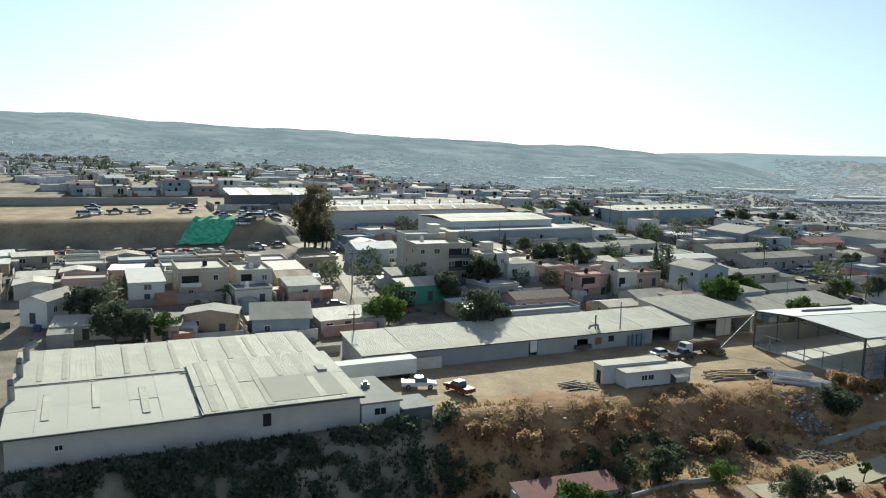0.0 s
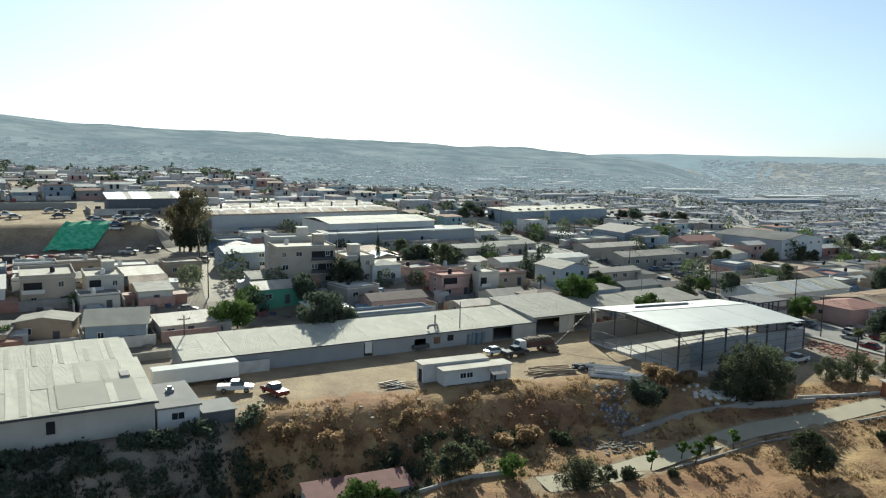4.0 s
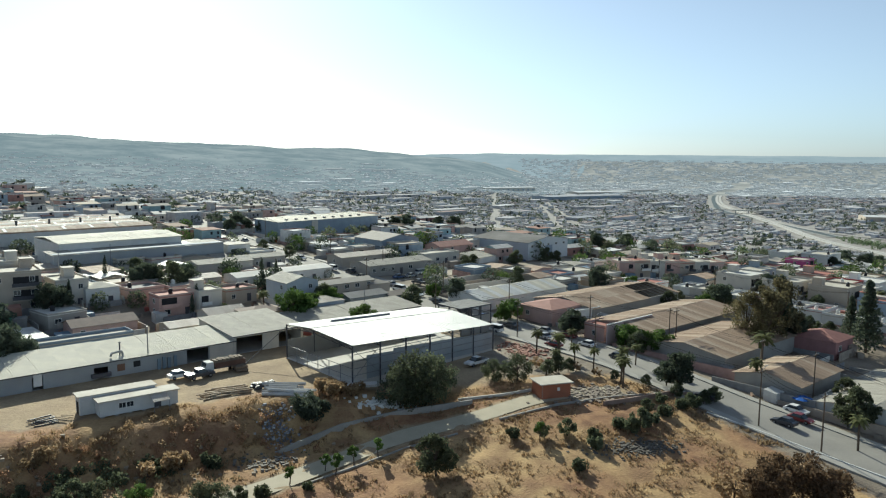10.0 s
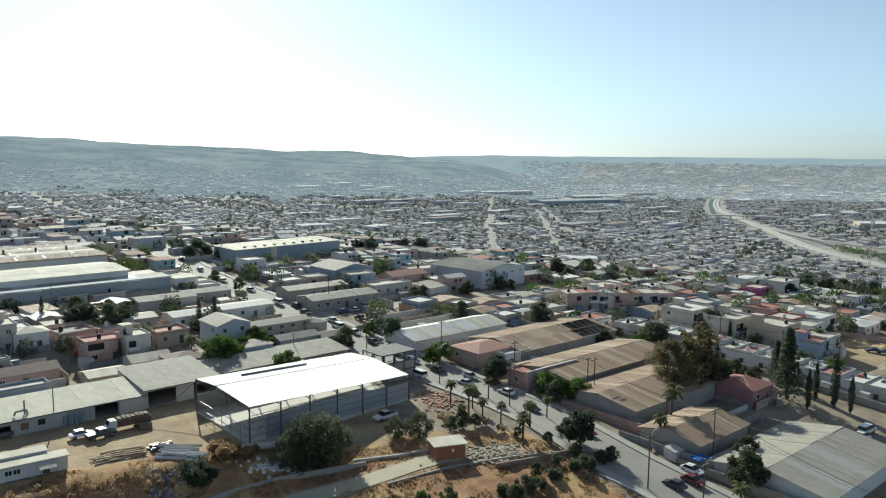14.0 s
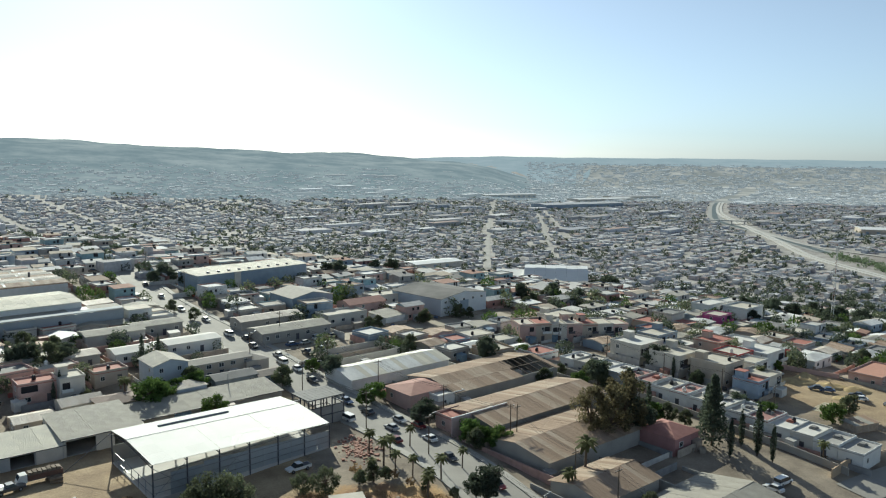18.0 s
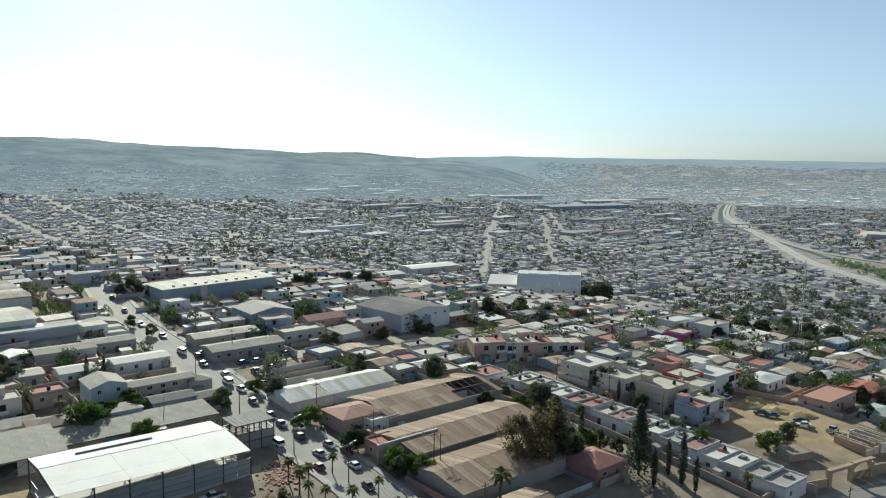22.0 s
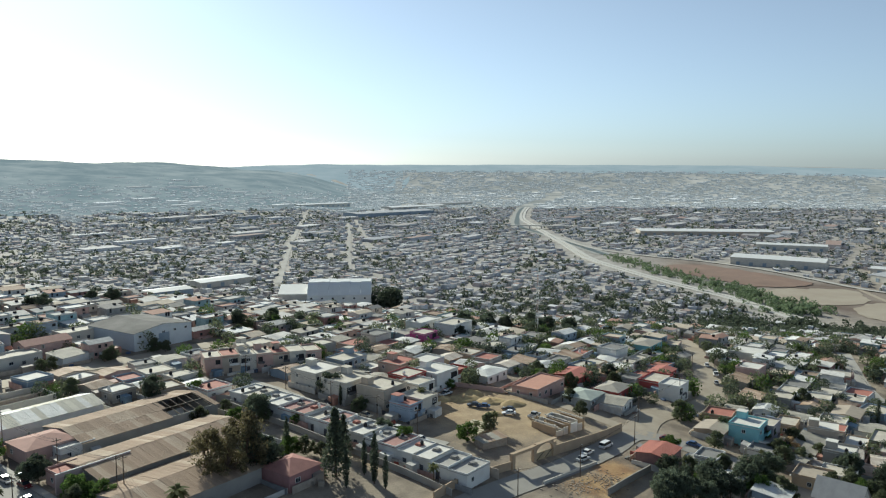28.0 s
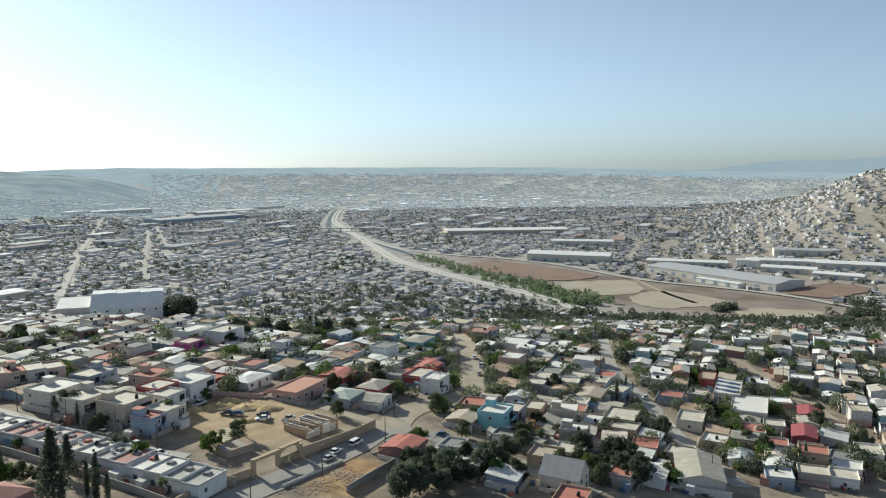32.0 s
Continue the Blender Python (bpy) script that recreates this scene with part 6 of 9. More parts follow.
# industrial sheds of the valley: x, y, length, depth, height, turn, wall, roof, label, rise of the roof
PALE_BIG = surface("white_industrial_roof", (0.70, 0.70, 0.68), vary=0.06, scale=0.05, rough=0.5)
GREY_BIG = surface("grey_industrial_roof", (0.42, 0.42, 0.42), vary=0.1, scale=0.05, rough=0.5)
SHEDS = [(1080, 705, 125, 50, 11, -60, PALE_WALL, PALE_BIG, "white industrial warehouse beside brown fields", 3.0),
         (1266, 830, 110, 32, 9, -50, PALE_WALL, PALE_BIG, "long white industrial shed behind warehouse", 2.0),
         (1340, 1095, 262, 60, 9, -33, BEIGE, PALE_BIG, "very long pale industrial shed", 2.0),
         (1074, 452, 198, 58, 8, -98.4, PALE_WALL, GREY_BIG, "long grey-roofed factory with white front wall", 3.0),
         (1030, 428, 62, 12, 5, -98.4, WHITE, PALE_BIG, "low white annex along the factory front", 0.6),
         (1160, 552, 112, 28, 7, -60, PALE_WALL, PALE_BIG, "pale factory hall between sheds", 2.0),
         (1205, 482, 30, 20, 11, -62, WHITE, PALE_BIG, "tall white factory block between sheds", 1.0),
         (1200, 420, 70, 30, 7, -70, PALE_WALL, PALE_BIG, "white-roofed factory on the plain", 2.0),
         (1268, 455, 110, 32, 8, -58, PALE_WALL, PALE_BIG, "white-roofed industrial shed near hillside", 2.0),
         (1300, 375, 95, 40, 8, -66, PALE_WALL, PALE_BIG, "broad white-roofed shed below the hill", 2.0),
         (1190, 350, 60, 26, 6, -78, PALE_WALL, PALE_BIG, "white industrial shed below the hillside", 2.0),
         (1370, 480, 80, 30, 8, -58, PALE_WALL, GREY_BIG, "grey industrial shed below the hill", 2.0),
         (1000, 1900, 260, 70, 10, 12, BLUEGREY, GREY_BIG, "huge blue-grey factory hall in distance", 2.0),
         (1180, 2120, 210, 60, 9, 12, PALE_WALL, PALE_BIG, "long pale factory in distance", 2.0),
         (1350, 2230, 200, 50, 9, 12, PALE_WALL, GREY_BIG, "grey factory hall in distance", 2.0),
         (900, 2180, 180, 40, 9, 12, PALE_WALL, PALE_BIG, "long white distant factory", 2.0),
         (330, 905, 70, 30, 7, 20, PALE_WALL, PALE_BIG, "pale flat warehouse at valley edge", 1.5),
         (255, 850, 60, 26, 7, 15, BLUEGREY, GREY_BIG, "low grey-blue valley building", 1.5),
         (300, 620, 46, 16, 6, 25, PALE_WALL, PALE_BIG, "low pale school building below plateau", 1.2)]


def on_shed(x, y):
    for sx, sy, wa, wb, _, turn, *_ in SHEDS:
        c, s = math.cos(radians(turn)), math.sin(radians(turn))
        if abs(c * (x - sx) + s * (y - sy)) < wa / 2 + 8 and abs(c * (y - sy) - s * (x - sx)) < wb / 2 + 8:
            return True
    return False


SITES = []
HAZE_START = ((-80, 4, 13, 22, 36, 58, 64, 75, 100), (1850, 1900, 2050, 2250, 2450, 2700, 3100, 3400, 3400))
for r0, r1, step in ((330, 1200, 11.5), (1200, 2050, 13.5), (2050, 2900, 17.0), (2900, 4050, 22.0)):
    m = int(r1 / step) + 2
    for i in range(-m, m):
        for j in range(-m, m):
            if (i % 10 == 0 or j % 4 == 0) if r0 < 2000 else rnd.random() < 0.2:
                continue
            x, y = local(80.0, 0.0, i * step, j * step, GRID + 4.0)
            if y < -100:
                continue
            k = 0.26 * step * (1 + (r0 > 2000) + 1.5 * (x > 1150 and y < 1100))
            x, y = x + rnd.uniform(-k, k), y + rnd.uniform(-k, k)
            r, az = math.hypot(x - 80, y), math.degrees(math.atan2(x - 80, y))
            if r0 <= r < r1 and -38 < az < 79 and (r < 2900 or az > 14):
                SITES.append((x, y, r, az, step))
for x, y, r, az, step in SITES:
    u = y + 0.6 * x
    if u < 500 and not (x < 60 and y > 305) and not x > 640:
        continue
    if r < 420 and x > 100 and u < 640:
        continue
    if x > 700 and (line_gap(x, y, HIGHWAY) < 24 or line_gap(x, y, CANAL) < 26):
        continue
    cx = float(np.interp(y, [p[1] for p in CANAL], [p[0] for p in CANAL])) if y > 430 else 785.0
    if x > cx - 30 and y < 1100 and x < float(np.interp(y, *FIELD_EDGE)) + 12:
        continue
    wood = math.exp(-((x - 640) / 135) ** 2 - ((y - 540) / 150) ** 2)
    slope = 560 < u < 830 and x > 330
    if min(line_gap(x, y, p) for p in FAR_STREETS) < 8:
        continue
    if 335 < x < 470 and 650 < y < 765 or on_shed(x, y) or 1015 < x < 1145 and 280 < y < 355:
        continue
    if x > 900 and line_gap(x, y, RIVER_ROAD) < 13:
        continue
    green = noise.noise((x / 170, y / 170, 3.0)) + 0.35 * noise.noise((x / 45, y / 45, 9.0))
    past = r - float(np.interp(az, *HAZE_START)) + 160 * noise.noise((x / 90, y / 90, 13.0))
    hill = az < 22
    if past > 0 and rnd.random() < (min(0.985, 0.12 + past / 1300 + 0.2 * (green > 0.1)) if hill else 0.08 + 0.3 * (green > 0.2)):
        continue
    k = 0 if r < 1200 else 1
    many = 2 if slope else 1
    for _ in range(many):
        if past < 0 and rnd.random() < (0.55 if wood > 0.3 else 0.62 if slope else (0.12 if x < 60 else float(np.interp(az, (18, 34), (0.50, 0.20)))) + 0.45 * (green > 0.08) if az < 50 else 0.46):
            tree_rows[k].append((x + rnd.uniform(-0.5, 0.5) * step, y + rnd.uniform(-0.5, 0.5) * step, rnd.uniform(1.9, 4.6)))
    if rnd.random() < (0.22 if wood > 0.3 else 0.10 + 0.45 * (green > 0.26) + (0.15 if slope else 0)):
        continue
    if az > 58 and noise.noise((x / 120, y / 120, 21.0)) > 0.33:
        continue
    big = 5 < az < 62 and r > 1300 and rnd.random() < 0.022
    town = 640 < x < 900 and 780 < y < 1350
    w, d = rnd.uniform(0.5, 0.9) * step, rnd.uniform(0.45, 0.8) * step
    if town:
        w, d = step * 0.98, step * rnd.uniform(0.5, 0.65)
    if az > 58:
        w, d = 0.85 * w, 0.85 * d
    h = rnd.choice((2.3, 2.5, 2.6, 2.8, 3.0, 4.6)) + (1.0 if past > 0 else 0)
    if big:
        w, d, h = rnd.uniform(30, 85), rnd.uniform(16, 32), rnd.uniform(5, 8)
    t = radians(GRID + 4 + rnd.uniform(-7, 7)) if az < 62 else radians(rnd.uniform(-35, 20))
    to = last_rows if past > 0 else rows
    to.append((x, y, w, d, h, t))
    if not big and not town and rnd.random() < (0.95 if az > 58 else 0.5):
        to.append((x + rnd.uniform(-0.5, 0.5) * step, y + rnd.uniform(-0.5, 0.5) * step, w * rnd.uniform(0.3, 0.6), d * rnd.uniform(0.4, 0.7), h * rnd.uniform(0.7, 1.5), t))
for x, y, wa, wb, h in FAR_LOTS:
    rows.append((x, y, wa, wb, h, radians(GRID + rnd.uniform(-4, 4))))
    rows.append((x + rnd.uniform(-4, 4), y + rnd.uniform(-4, 4), wa * 0.5, wb * 0.6, h * rnd.uniform(0.6, 0.9), radians(GRID + rnd.uniform(-9, 9))))
    if rnd.random() < 0.75:
        tree_rows[0].append((x + rnd.uniform(-6, 6), y + rnd.uniform(-6, 6), rnd.uniform(1.8, 4.2)))
scatter_boxes(rows, FARWALL, FARROOF, "far_houses", "countless small pale houses covering the valley and hillsides", "houses")
scatter_boxes(last_rows, HAZEWALL, HAZEROOF, "horizon_houses", "specks of horizon and slope houses with painted haze glow", "backdrop")


def quads(name, v, mat):
    """A mesh of loose four-sided faces from an array of corners."""
    n = len(v) // 4
    me = bpy.data.meshes.new(name)
    me.vertices.add(4 * n), me.loops.add(4 * n), me.polygons.add(n)
    me.vertices.foreach_set("co", np.ascontiguousarray(v, np.float32).ravel())
    me.loops.foreach_set("vertex_index", np.arange(4 * n, dtype=np.int32))
    me.polygons.foreach_set("loop_start", np.arange(0, 4 * n, 4, dtype=np.int32))
    me.update(calc_edges=True)
    me.materials.append(mat)
    return me


def far_trees(rows, name, n, label, size=0.5, mat=None):
    """Crowns of far trees: loose leaf-clump faces in an uneven cloud."""
    q = np.array(rows, float)
    k = len(q)
    rng = np.random.default_rng(k)
    d = rng.normal(size=(k, n, 3))
    d /= np.linalg.norm(d, axis=-1, keepdims=True)
    d *= rng.uniform(0.35, 1.0, (k, n, 1)) ** 0.6
    tall = rng.uniform(0.7, 1.3, (k, 1, 1))
    cen = np.concatenate([q[:, :2], ground(q[:, 0], q[:, 1])[:, None] + q[:, 2:3] * 0.75], 1)[:, None] + d * q[:, 2][:, None, None] * np.concatenate([np.ones((k, 1, 2)), tall], 2)
    u = rng.normal(size=(k, n, 3))
    w = rng.normal(size=(k, n, 3))
    s = (q[:, 2] * size)[:, None, None]
    u, w = u / np.linalg.norm(u, axis=-1, keepdims=True) * s, w / np.linalg.norm(w, axis=-1, keepdims=True) * s
    v = np.stack([cen - u, cen - w, cen + u, cen + w], 2).reshape(-1, 3)
    return tagged(new(name, quads(name, v, mat or LEAFFAR)), label, "trees", kind="stuff")


for _ in range(260):
    x, y = rnd.gauss(640, 100), rnd.gauss(545, 105)
    if x < float(np.interp(y, [p[1] for p in HIGHWAY], [p[0] for p in HIGHWAY])) - 25:
        tree_rows[0].append((x, y, rnd.uniform(2.5, 5.5)))
for _ in range(430):
    t = rnd.random() ** 1.1
    y = 440 + 470 * t
    x = float(np.interp(y, [p[1] for p in CANAL], [p[0] for p in CANAL])) + rnd.gauss(4, 17 - 6 * t)
    bright_rows.append((x, y, rnd.uniform(1.6, 4.4) * (1.2 - 0.6 * t)))
for _ in range(480):
    t = rnd.random()
    x, y = float(np.interp(t, (0, 0.5, 1), (700, 770, 850))), float(np.interp(t, (0, 0.5, 1), (470, 370, 150)))
    x, y = x + rnd.gauss(-25, 26), y + rnd.gauss(-10, 22)
    tree_rows[0].append((x, y, rnd.uniform(2.2, 5.0)))
for cx, cy, n, sp in ((882, 338, 22, 9), (1010, 255, 30, 20), (930, 225, 40, 22)):
    for _ in range(n):
        tree_rows[0].append((rnd.gauss(cx, sp), rnd.gauss(cy, sp * 0.6), rnd.uniform(2.5, 4.5)))
far_trees(tree_rows[0], "valley_trees", 48, "haze-tinted green trees between the houses of the valley", 0.27)
far_trees(bright_rows, "canal_thicket", 48, "dusty green thicket along the canal", 0.27, LEAFWILLOW)
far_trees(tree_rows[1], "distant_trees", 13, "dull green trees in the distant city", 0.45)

# canal, highway and river road
def beside(points, gap):
    return [(x - dy * gap, y + dx * gap) for x, y, dx, dy in along(points, 60)]


lone("canal", ribbon(CANAL[5:], 30, 0.5, 30), surface("pale_canal_concrete", (0.33, 0.325, 0.30), vary=0.1, scale=0.02, rough=0.7), "pale concrete canal bending through the valley", "canal", kind="structure")
lone("canal_water", ribbon(CANAL[5:], 12, 0.7, 30), surface("shallow_canal_water", (0.10, 0.125, 0.115), rough=0.5, vary=0.2, scale=0.03, bump=0.0), "shallow grey-green water strip in the canal", "water", kind="structure")
HIGHWAY_TOP = surface("pale_highway_concrete", (0.50, 0.485, 0.45), vary=0.08, scale=0.05)
for gap in (-4.6, 4.6):
    lone("highway", ribbon(beside(HIGHWAY, gap), 6.5, 1.2, 25, 1.0), HIGHWAY_TOP, "pale concrete carriageway of the valley highway", "road", kind="structure")
lone("river_road", ribbon(RIVER_ROAD, 9, 1.0, 25), surface("levee_road_surface", (0.46, 0.44, 0.40), vary=0.12, scale=0.05), "pale levee road between canal and fields", "road", kind="structure")
for k, pts in enumerate(FAR_STREETS):
    lone("valley_road", ribbon(pts, 8 - 1.5 * k, 0.5, 40), surface("valley_road_surface", (0.33, 0.315, 0.29), vary=0.12, scale=0.05), "straight pale road crossing the far city", "road", kind="structure")
lone("track", ribbon([(850, 240), (880, 350), (920, 430), (985, 520)], 6, 0.5, 25), DIRTROAD, "pale dirt track along the field edge", "track", kind="structure")
FIELDTAN, FIELDRED = surface("pale_stubble_field", (0.38, 0.335, 0.265), vary=0.16, scale=0.03, second=(0.32, 0.27, 0.21)), surface("red_brown_field", (0.25, 0.17, 0.13), vary=0.2, scale=0.03, second=(0.19, 0.13, 0.10))
for nth, (m, lb, corners) in enumerate(((FIELDTAN, "pale stubble field beside the canal", ((882, 569), (972, 524), (900, 458), (826, 509))), (FIELDTAN, "pale stubble field between dirt tracks", ((866, 446), (935, 446), (925, 360), (836, 384))),
                       (FIELDTAN, "pale stubble field near the plateau", ((838, 312), (906, 325), (930, 262), (845, 254))), (FIELDRED, "reddish ploughed field by the factories", ((912, 762), (985, 755), (978, 578), (893, 592))),
                       (FIELDRED, "reddish ploughed field below the hillside", ((1032, 345), (1132, 342), (1130, 292), (1032, 290))))):
    b = Build()
    c = [Vector((*q, 0)) for q in corners]

    def spot(a, e):
        u, v = a / 6 - 1, e / 6 - 1
        u, v = 1.22 * u * (1 - 0.16 * v * v), 1.22 * v * (1 - 0.16 * u * u)
        p = c[0].lerp(c[1], u / 2 + 0.5).lerp(c[3].lerp(c[2], u / 2 + 0.5), v / 2 + 0.5)
        return p + 7.0 * Vector((noise.noise((p.x / 14, p.y / 14, 1.0)), noise.noise((p.x / 14, p.y / 14, 5.0)), 0))

    for i in range(12):
        for j in range(12):
            q = [spot(a, e) for a, e in ((i, j), (i + 1, j), (i + 1, j + 1), (i, j + 1))]
            b.poly(*[(p.x, p.y, gz(p.x, p.y) + 0.35 + 0.15 * nth) for p in q])
    lone("field", b, m, lb, "field", kind="structure")
fly = thing("canal_bridge", 1120, 1353, -74, -36, "pale concrete road bridge over the canal", "bridge")
part("deck", Build().box(-70, -6, 6.5, 70, 6, 8.2), CONCRETE, fly)
for k in range(5):
    part("pier", Build().box(-50 + 25 * k - 1, -4, 0, -50 + 25 * k + 1, 4, 6.5), CONCRETE, fly)


def big_shed(x, y, wa, wb, h, turn, wall, roof, label, rise=2.0):
    z = gz(x, y)
    root = thing("industrial_shed", x, y, z, turn, label, "warehouse", "industrial sheds in the valley")
    a, d = wa / 2, wb / 2
    wl = Build().box(-a, -d, -3, a, d, h)
    for sx in (-a, a):
        wl.poly((sx, -d, h), (sx, d, h), (sx, 0, h + rise))
    part("wall", wl, wall, root)
    for sd in (-1, 1):
        part("roof_slope", Build().hexa([(-a - 0.5, sd * (d + 0.5), h), (a + 0.5, sd * (d + 0.5), h), (a + 0.5, 0, h + rise), (-a - 0.5, 0, h + rise), (-a - 0.5, sd * (d + 0.5), h + 0.3), (a + 0.5, sd * (d + 0.5), h + 0.3), (a + 0.5, 0, h + rise + 0.3), (-a - 0.5, 0, h + rise + 0.3)]), roof, root)
    for k in range(int(wa / 18)):
        part("dock_door", Build().box(-a + 8 + 18 * k, -d - 0.3, 0, -a + 13 + 18 * k, -d - 0.02, 5), BLUEGREY, root)
    return root


for site in SHEDS:
    big_shed(*site)


def arena():
    root = thing("arena", 377.7, 716.8, -74.0, -24.0, "large white sports hall with sloping panelled roof", "sports hall")
    L, D, n = 66.0, 34.0, 6
    m = surface("white_arena_panels", (0.80, 0.79, 0.75), vary=0.06, scale=0.1, rough=0.7)
    part("wall", Build().box(0, 0.05, -6, L, D, 11.4), m, root, "white lower wall with small windows")
    part("gable", Build().poly((L, 0, 11.4), (L, D, 11.4), (L, 26, 23.5), (L, 17, 22.5)).poly((0, 0, 11.4), (0, 17, 22.5), (0, 26, 23.5), (0, D, 11.4)), m, root)
    for k in range(n):
        x0, x1 = L * k / n + 0.08, L * (k + 1) / n - 0.08
        up = 0.5 * (k % 2)
        part("roof_bay", Build().hexa([(x0, -0.4, 11.3), (x1, -0.4, 11.3), (x1, 17, 22.4 + up), (x0, 17, 22.4 + up), (x0, -0.4, 11.7), (x1, -0.4, 11.7), (x1, 17, 22.9 + up), (x0, 17, 22.9 + up)]), m, root)
        part("ridge_bay", Build().hexa([(x0, 17, 22.4 + up), (x1, 17, 22.4 + up), (x1, D, 23.4), (x0, D, 23.4), (x0, 17, 22.9 + up), (x1, 17, 22.9 + up), (x1, D, 23.9), (x0, D, 23.9)]), PALE_BIG, root)
        part("window", Build().box(x0 + 3.5, -0.12, 7.6, x0 + 5.4, 0.3, 9.2), DARK, root)
    part("side_hall", Build().box(-30, 6, -6, -0.1, D, 12.0), PALE_WALL, root)
    part("side_roof", Build().hexa([(-30.5, 5.6, 12.003), (-0.05, 5.6, 12.003), (-0.05, D, 18), (-30.5, D, 18), (-30.5, 5.6, 12.4), (-0.05, 5.6, 12.4), (-0.05, D, 18.4), (-30.5, D, 18.4)]), m, root)
    part("low_wing", Build().box(-26, -9, -6, 24, -0.2, 6.4), WHITE, root)
    part("wing_roof", Build().box(-26.4, -9.4, 6.403, 24.4, -0.1, 6.8), PALE_BIG, root)
    for k in range(7):
        part("wing_window", Build().box(-22 + 6.2 * k, -9.1, 2.6, -19 + 6.2 * k, -8.8, 4.6), DARK, root)
    far_trees([(452, 676, 12.0), (460, 684, 11.0), (446, 690, 9.0)], "arena_trees", 900, "huge dark tree beside the sports hall", 0.11, LEAFDARK)
    far_trees([(rnd.gauss(372, 12), rnd.gauss(672, 9), rnd.uniform(3.5, 6.5)) for _ in range(22)], "arena_grove", 150, "dark trees in front of the sports hall", 0.16, LEAFDARK)


arena()


# distant hills: a plain backdrop past the last houses, haze painted as emission
def haze_backdrop_material(name, dark, light, glow, tint=HAZE_TINT):
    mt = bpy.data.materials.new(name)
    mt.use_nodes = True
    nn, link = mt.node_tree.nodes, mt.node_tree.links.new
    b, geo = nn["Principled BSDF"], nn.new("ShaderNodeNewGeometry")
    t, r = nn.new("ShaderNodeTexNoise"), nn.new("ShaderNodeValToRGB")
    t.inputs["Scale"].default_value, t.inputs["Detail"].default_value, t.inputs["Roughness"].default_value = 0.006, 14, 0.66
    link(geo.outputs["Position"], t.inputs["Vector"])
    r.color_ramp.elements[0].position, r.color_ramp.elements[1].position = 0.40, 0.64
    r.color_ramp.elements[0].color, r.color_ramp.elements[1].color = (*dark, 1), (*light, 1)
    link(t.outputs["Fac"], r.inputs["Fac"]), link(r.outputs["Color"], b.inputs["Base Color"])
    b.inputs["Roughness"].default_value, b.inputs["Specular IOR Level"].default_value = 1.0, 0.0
    # this even glow stands in for air haze over the far land
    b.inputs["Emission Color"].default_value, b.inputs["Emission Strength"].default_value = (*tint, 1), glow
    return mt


def backdrop_sheet(name, span, start, end, rough_z, material, label):
    azs, rs = np.arange(span[0], span[1] + 0.5, 0.5), np.linspace(0, 1, 44)
    A, T2 = np.meshgrid(np.radians(azs), rs)
    deg = np.degrees(A)
    s0 = np.interp(deg, *start)
    Rr = s0 + (end - s0) * T2
    X2, Y2 = 80 + Rr * np.sin(A), Rr * np.cos(A)
    bumpy = np.array([[noise.noise((x / 420, y / 420, 2)) + 0.5 * noise.noise((x / 130, y / 130, 6)) for x, y in zip(xr, yr)] for xr, yr in zip(X2, Y2)])
    Z2 = ground(X2, Y2) + np.where(T2 > 0, 1.5, -5) + np.maximum(bumpy + 0.9, 0.35) * rough_z(deg, Rr)
    n, m = len(azs), len(rs)
    idx2 = np.arange(n * m).reshape(m, n)
    f = np.stack([idx2[:-1, :-1], idx2[:-1, 1:], idx2[1:, 1:], idx2[1:, :-1]], -1).reshape(-1, 4)
    me = bpy.data.meshes.new(name)
    me.from_pydata(np.stack([X2, Y2, Z2], -1).reshape(-1, 3).tolist(), [], f.tolist())
    me.polygons.foreach_set("use_smooth", [True] * len(me.polygons))
    me.materials.append(material)
    return tagged(new(name, me), label, "backdrop", kind="structure")


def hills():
    backdrop_sheet("distant_hills", (-80, 26), HAZE_START, 3500.0, lambda a, r: 14.0 * (1 - ease(12, 24, a)) * ease(2300, 3200, r), haze_backdrop_material("distant_hillside", (0.03, 0.04, 0.035), (0.19, 0.185, 0.165), HAZE_GLOW * 1.3), "hazy grey-blue wooded hills along the horizon")
    backdrop_sheet("distant_plain", (25.5, 100), HAZE_START, 4000.0, lambda a, r: 0 * r, haze_backdrop_material("distant_plain", (0.09, 0.09, 0.08), (0.36, 0.33, 0.29), HAZE_GLOW * 1.1, (0.80, 0.83, 0.83)), "hazy built-up plain along the horizon")
    backdrop_sheet("distant_mesa", (-20, 100), ((-80, 26, 27, 100), (3490.0, 3490.0, 3990.0, 3990.0)), 4600.0, lambda a, r: 5.0 * ease(4000, 4300, r), haze_backdrop_material("distant_mesa", (0.06, 0.07, 0.07), (0.13, 0.13, 0.125), HAZE_GLOW * 1.75), "pale hazy tableland behind the plain")
    mt2 = haze_backdrop_material("distant_mountain", (0.05, 0.055, 0.06), (0.08, 0.085, 0.09), HAZE_GLOW * 1.95)
    # faint mountains at the end of the plain, paled by the strongest haze glow
    bm2 = Build()
    prev = None
    for k in range(61):
        az = radians(56 + 0.6 * k)
        d = math.degrees(az)
        el = np.interp(d, (56, 61, 63.5, 65.5, 68, 71, 75, 80, 92), (-0.6, -0.5, -0.1, 0.12, 0.1, 0.3, 0.5, 0.5, 0.3)) + 0.06 * noise.noise((d, 0, 0))
        p = (110 + 4750 * math.sin(az), -30 + 4750 * math.cos(az))
        top = (p[0], p[1], 76 + 4750 * math.tan(radians(el)))
        low = (p[0], p[1], -60)
        if prev:
            bm2.poly(prev[1], low, top, prev[0])
        prev = (top, low)
    lone("distant_mountains", bm2, mt2, "mountains on the far horizon paled by painted haze glow", "backdrop", kind="structure")


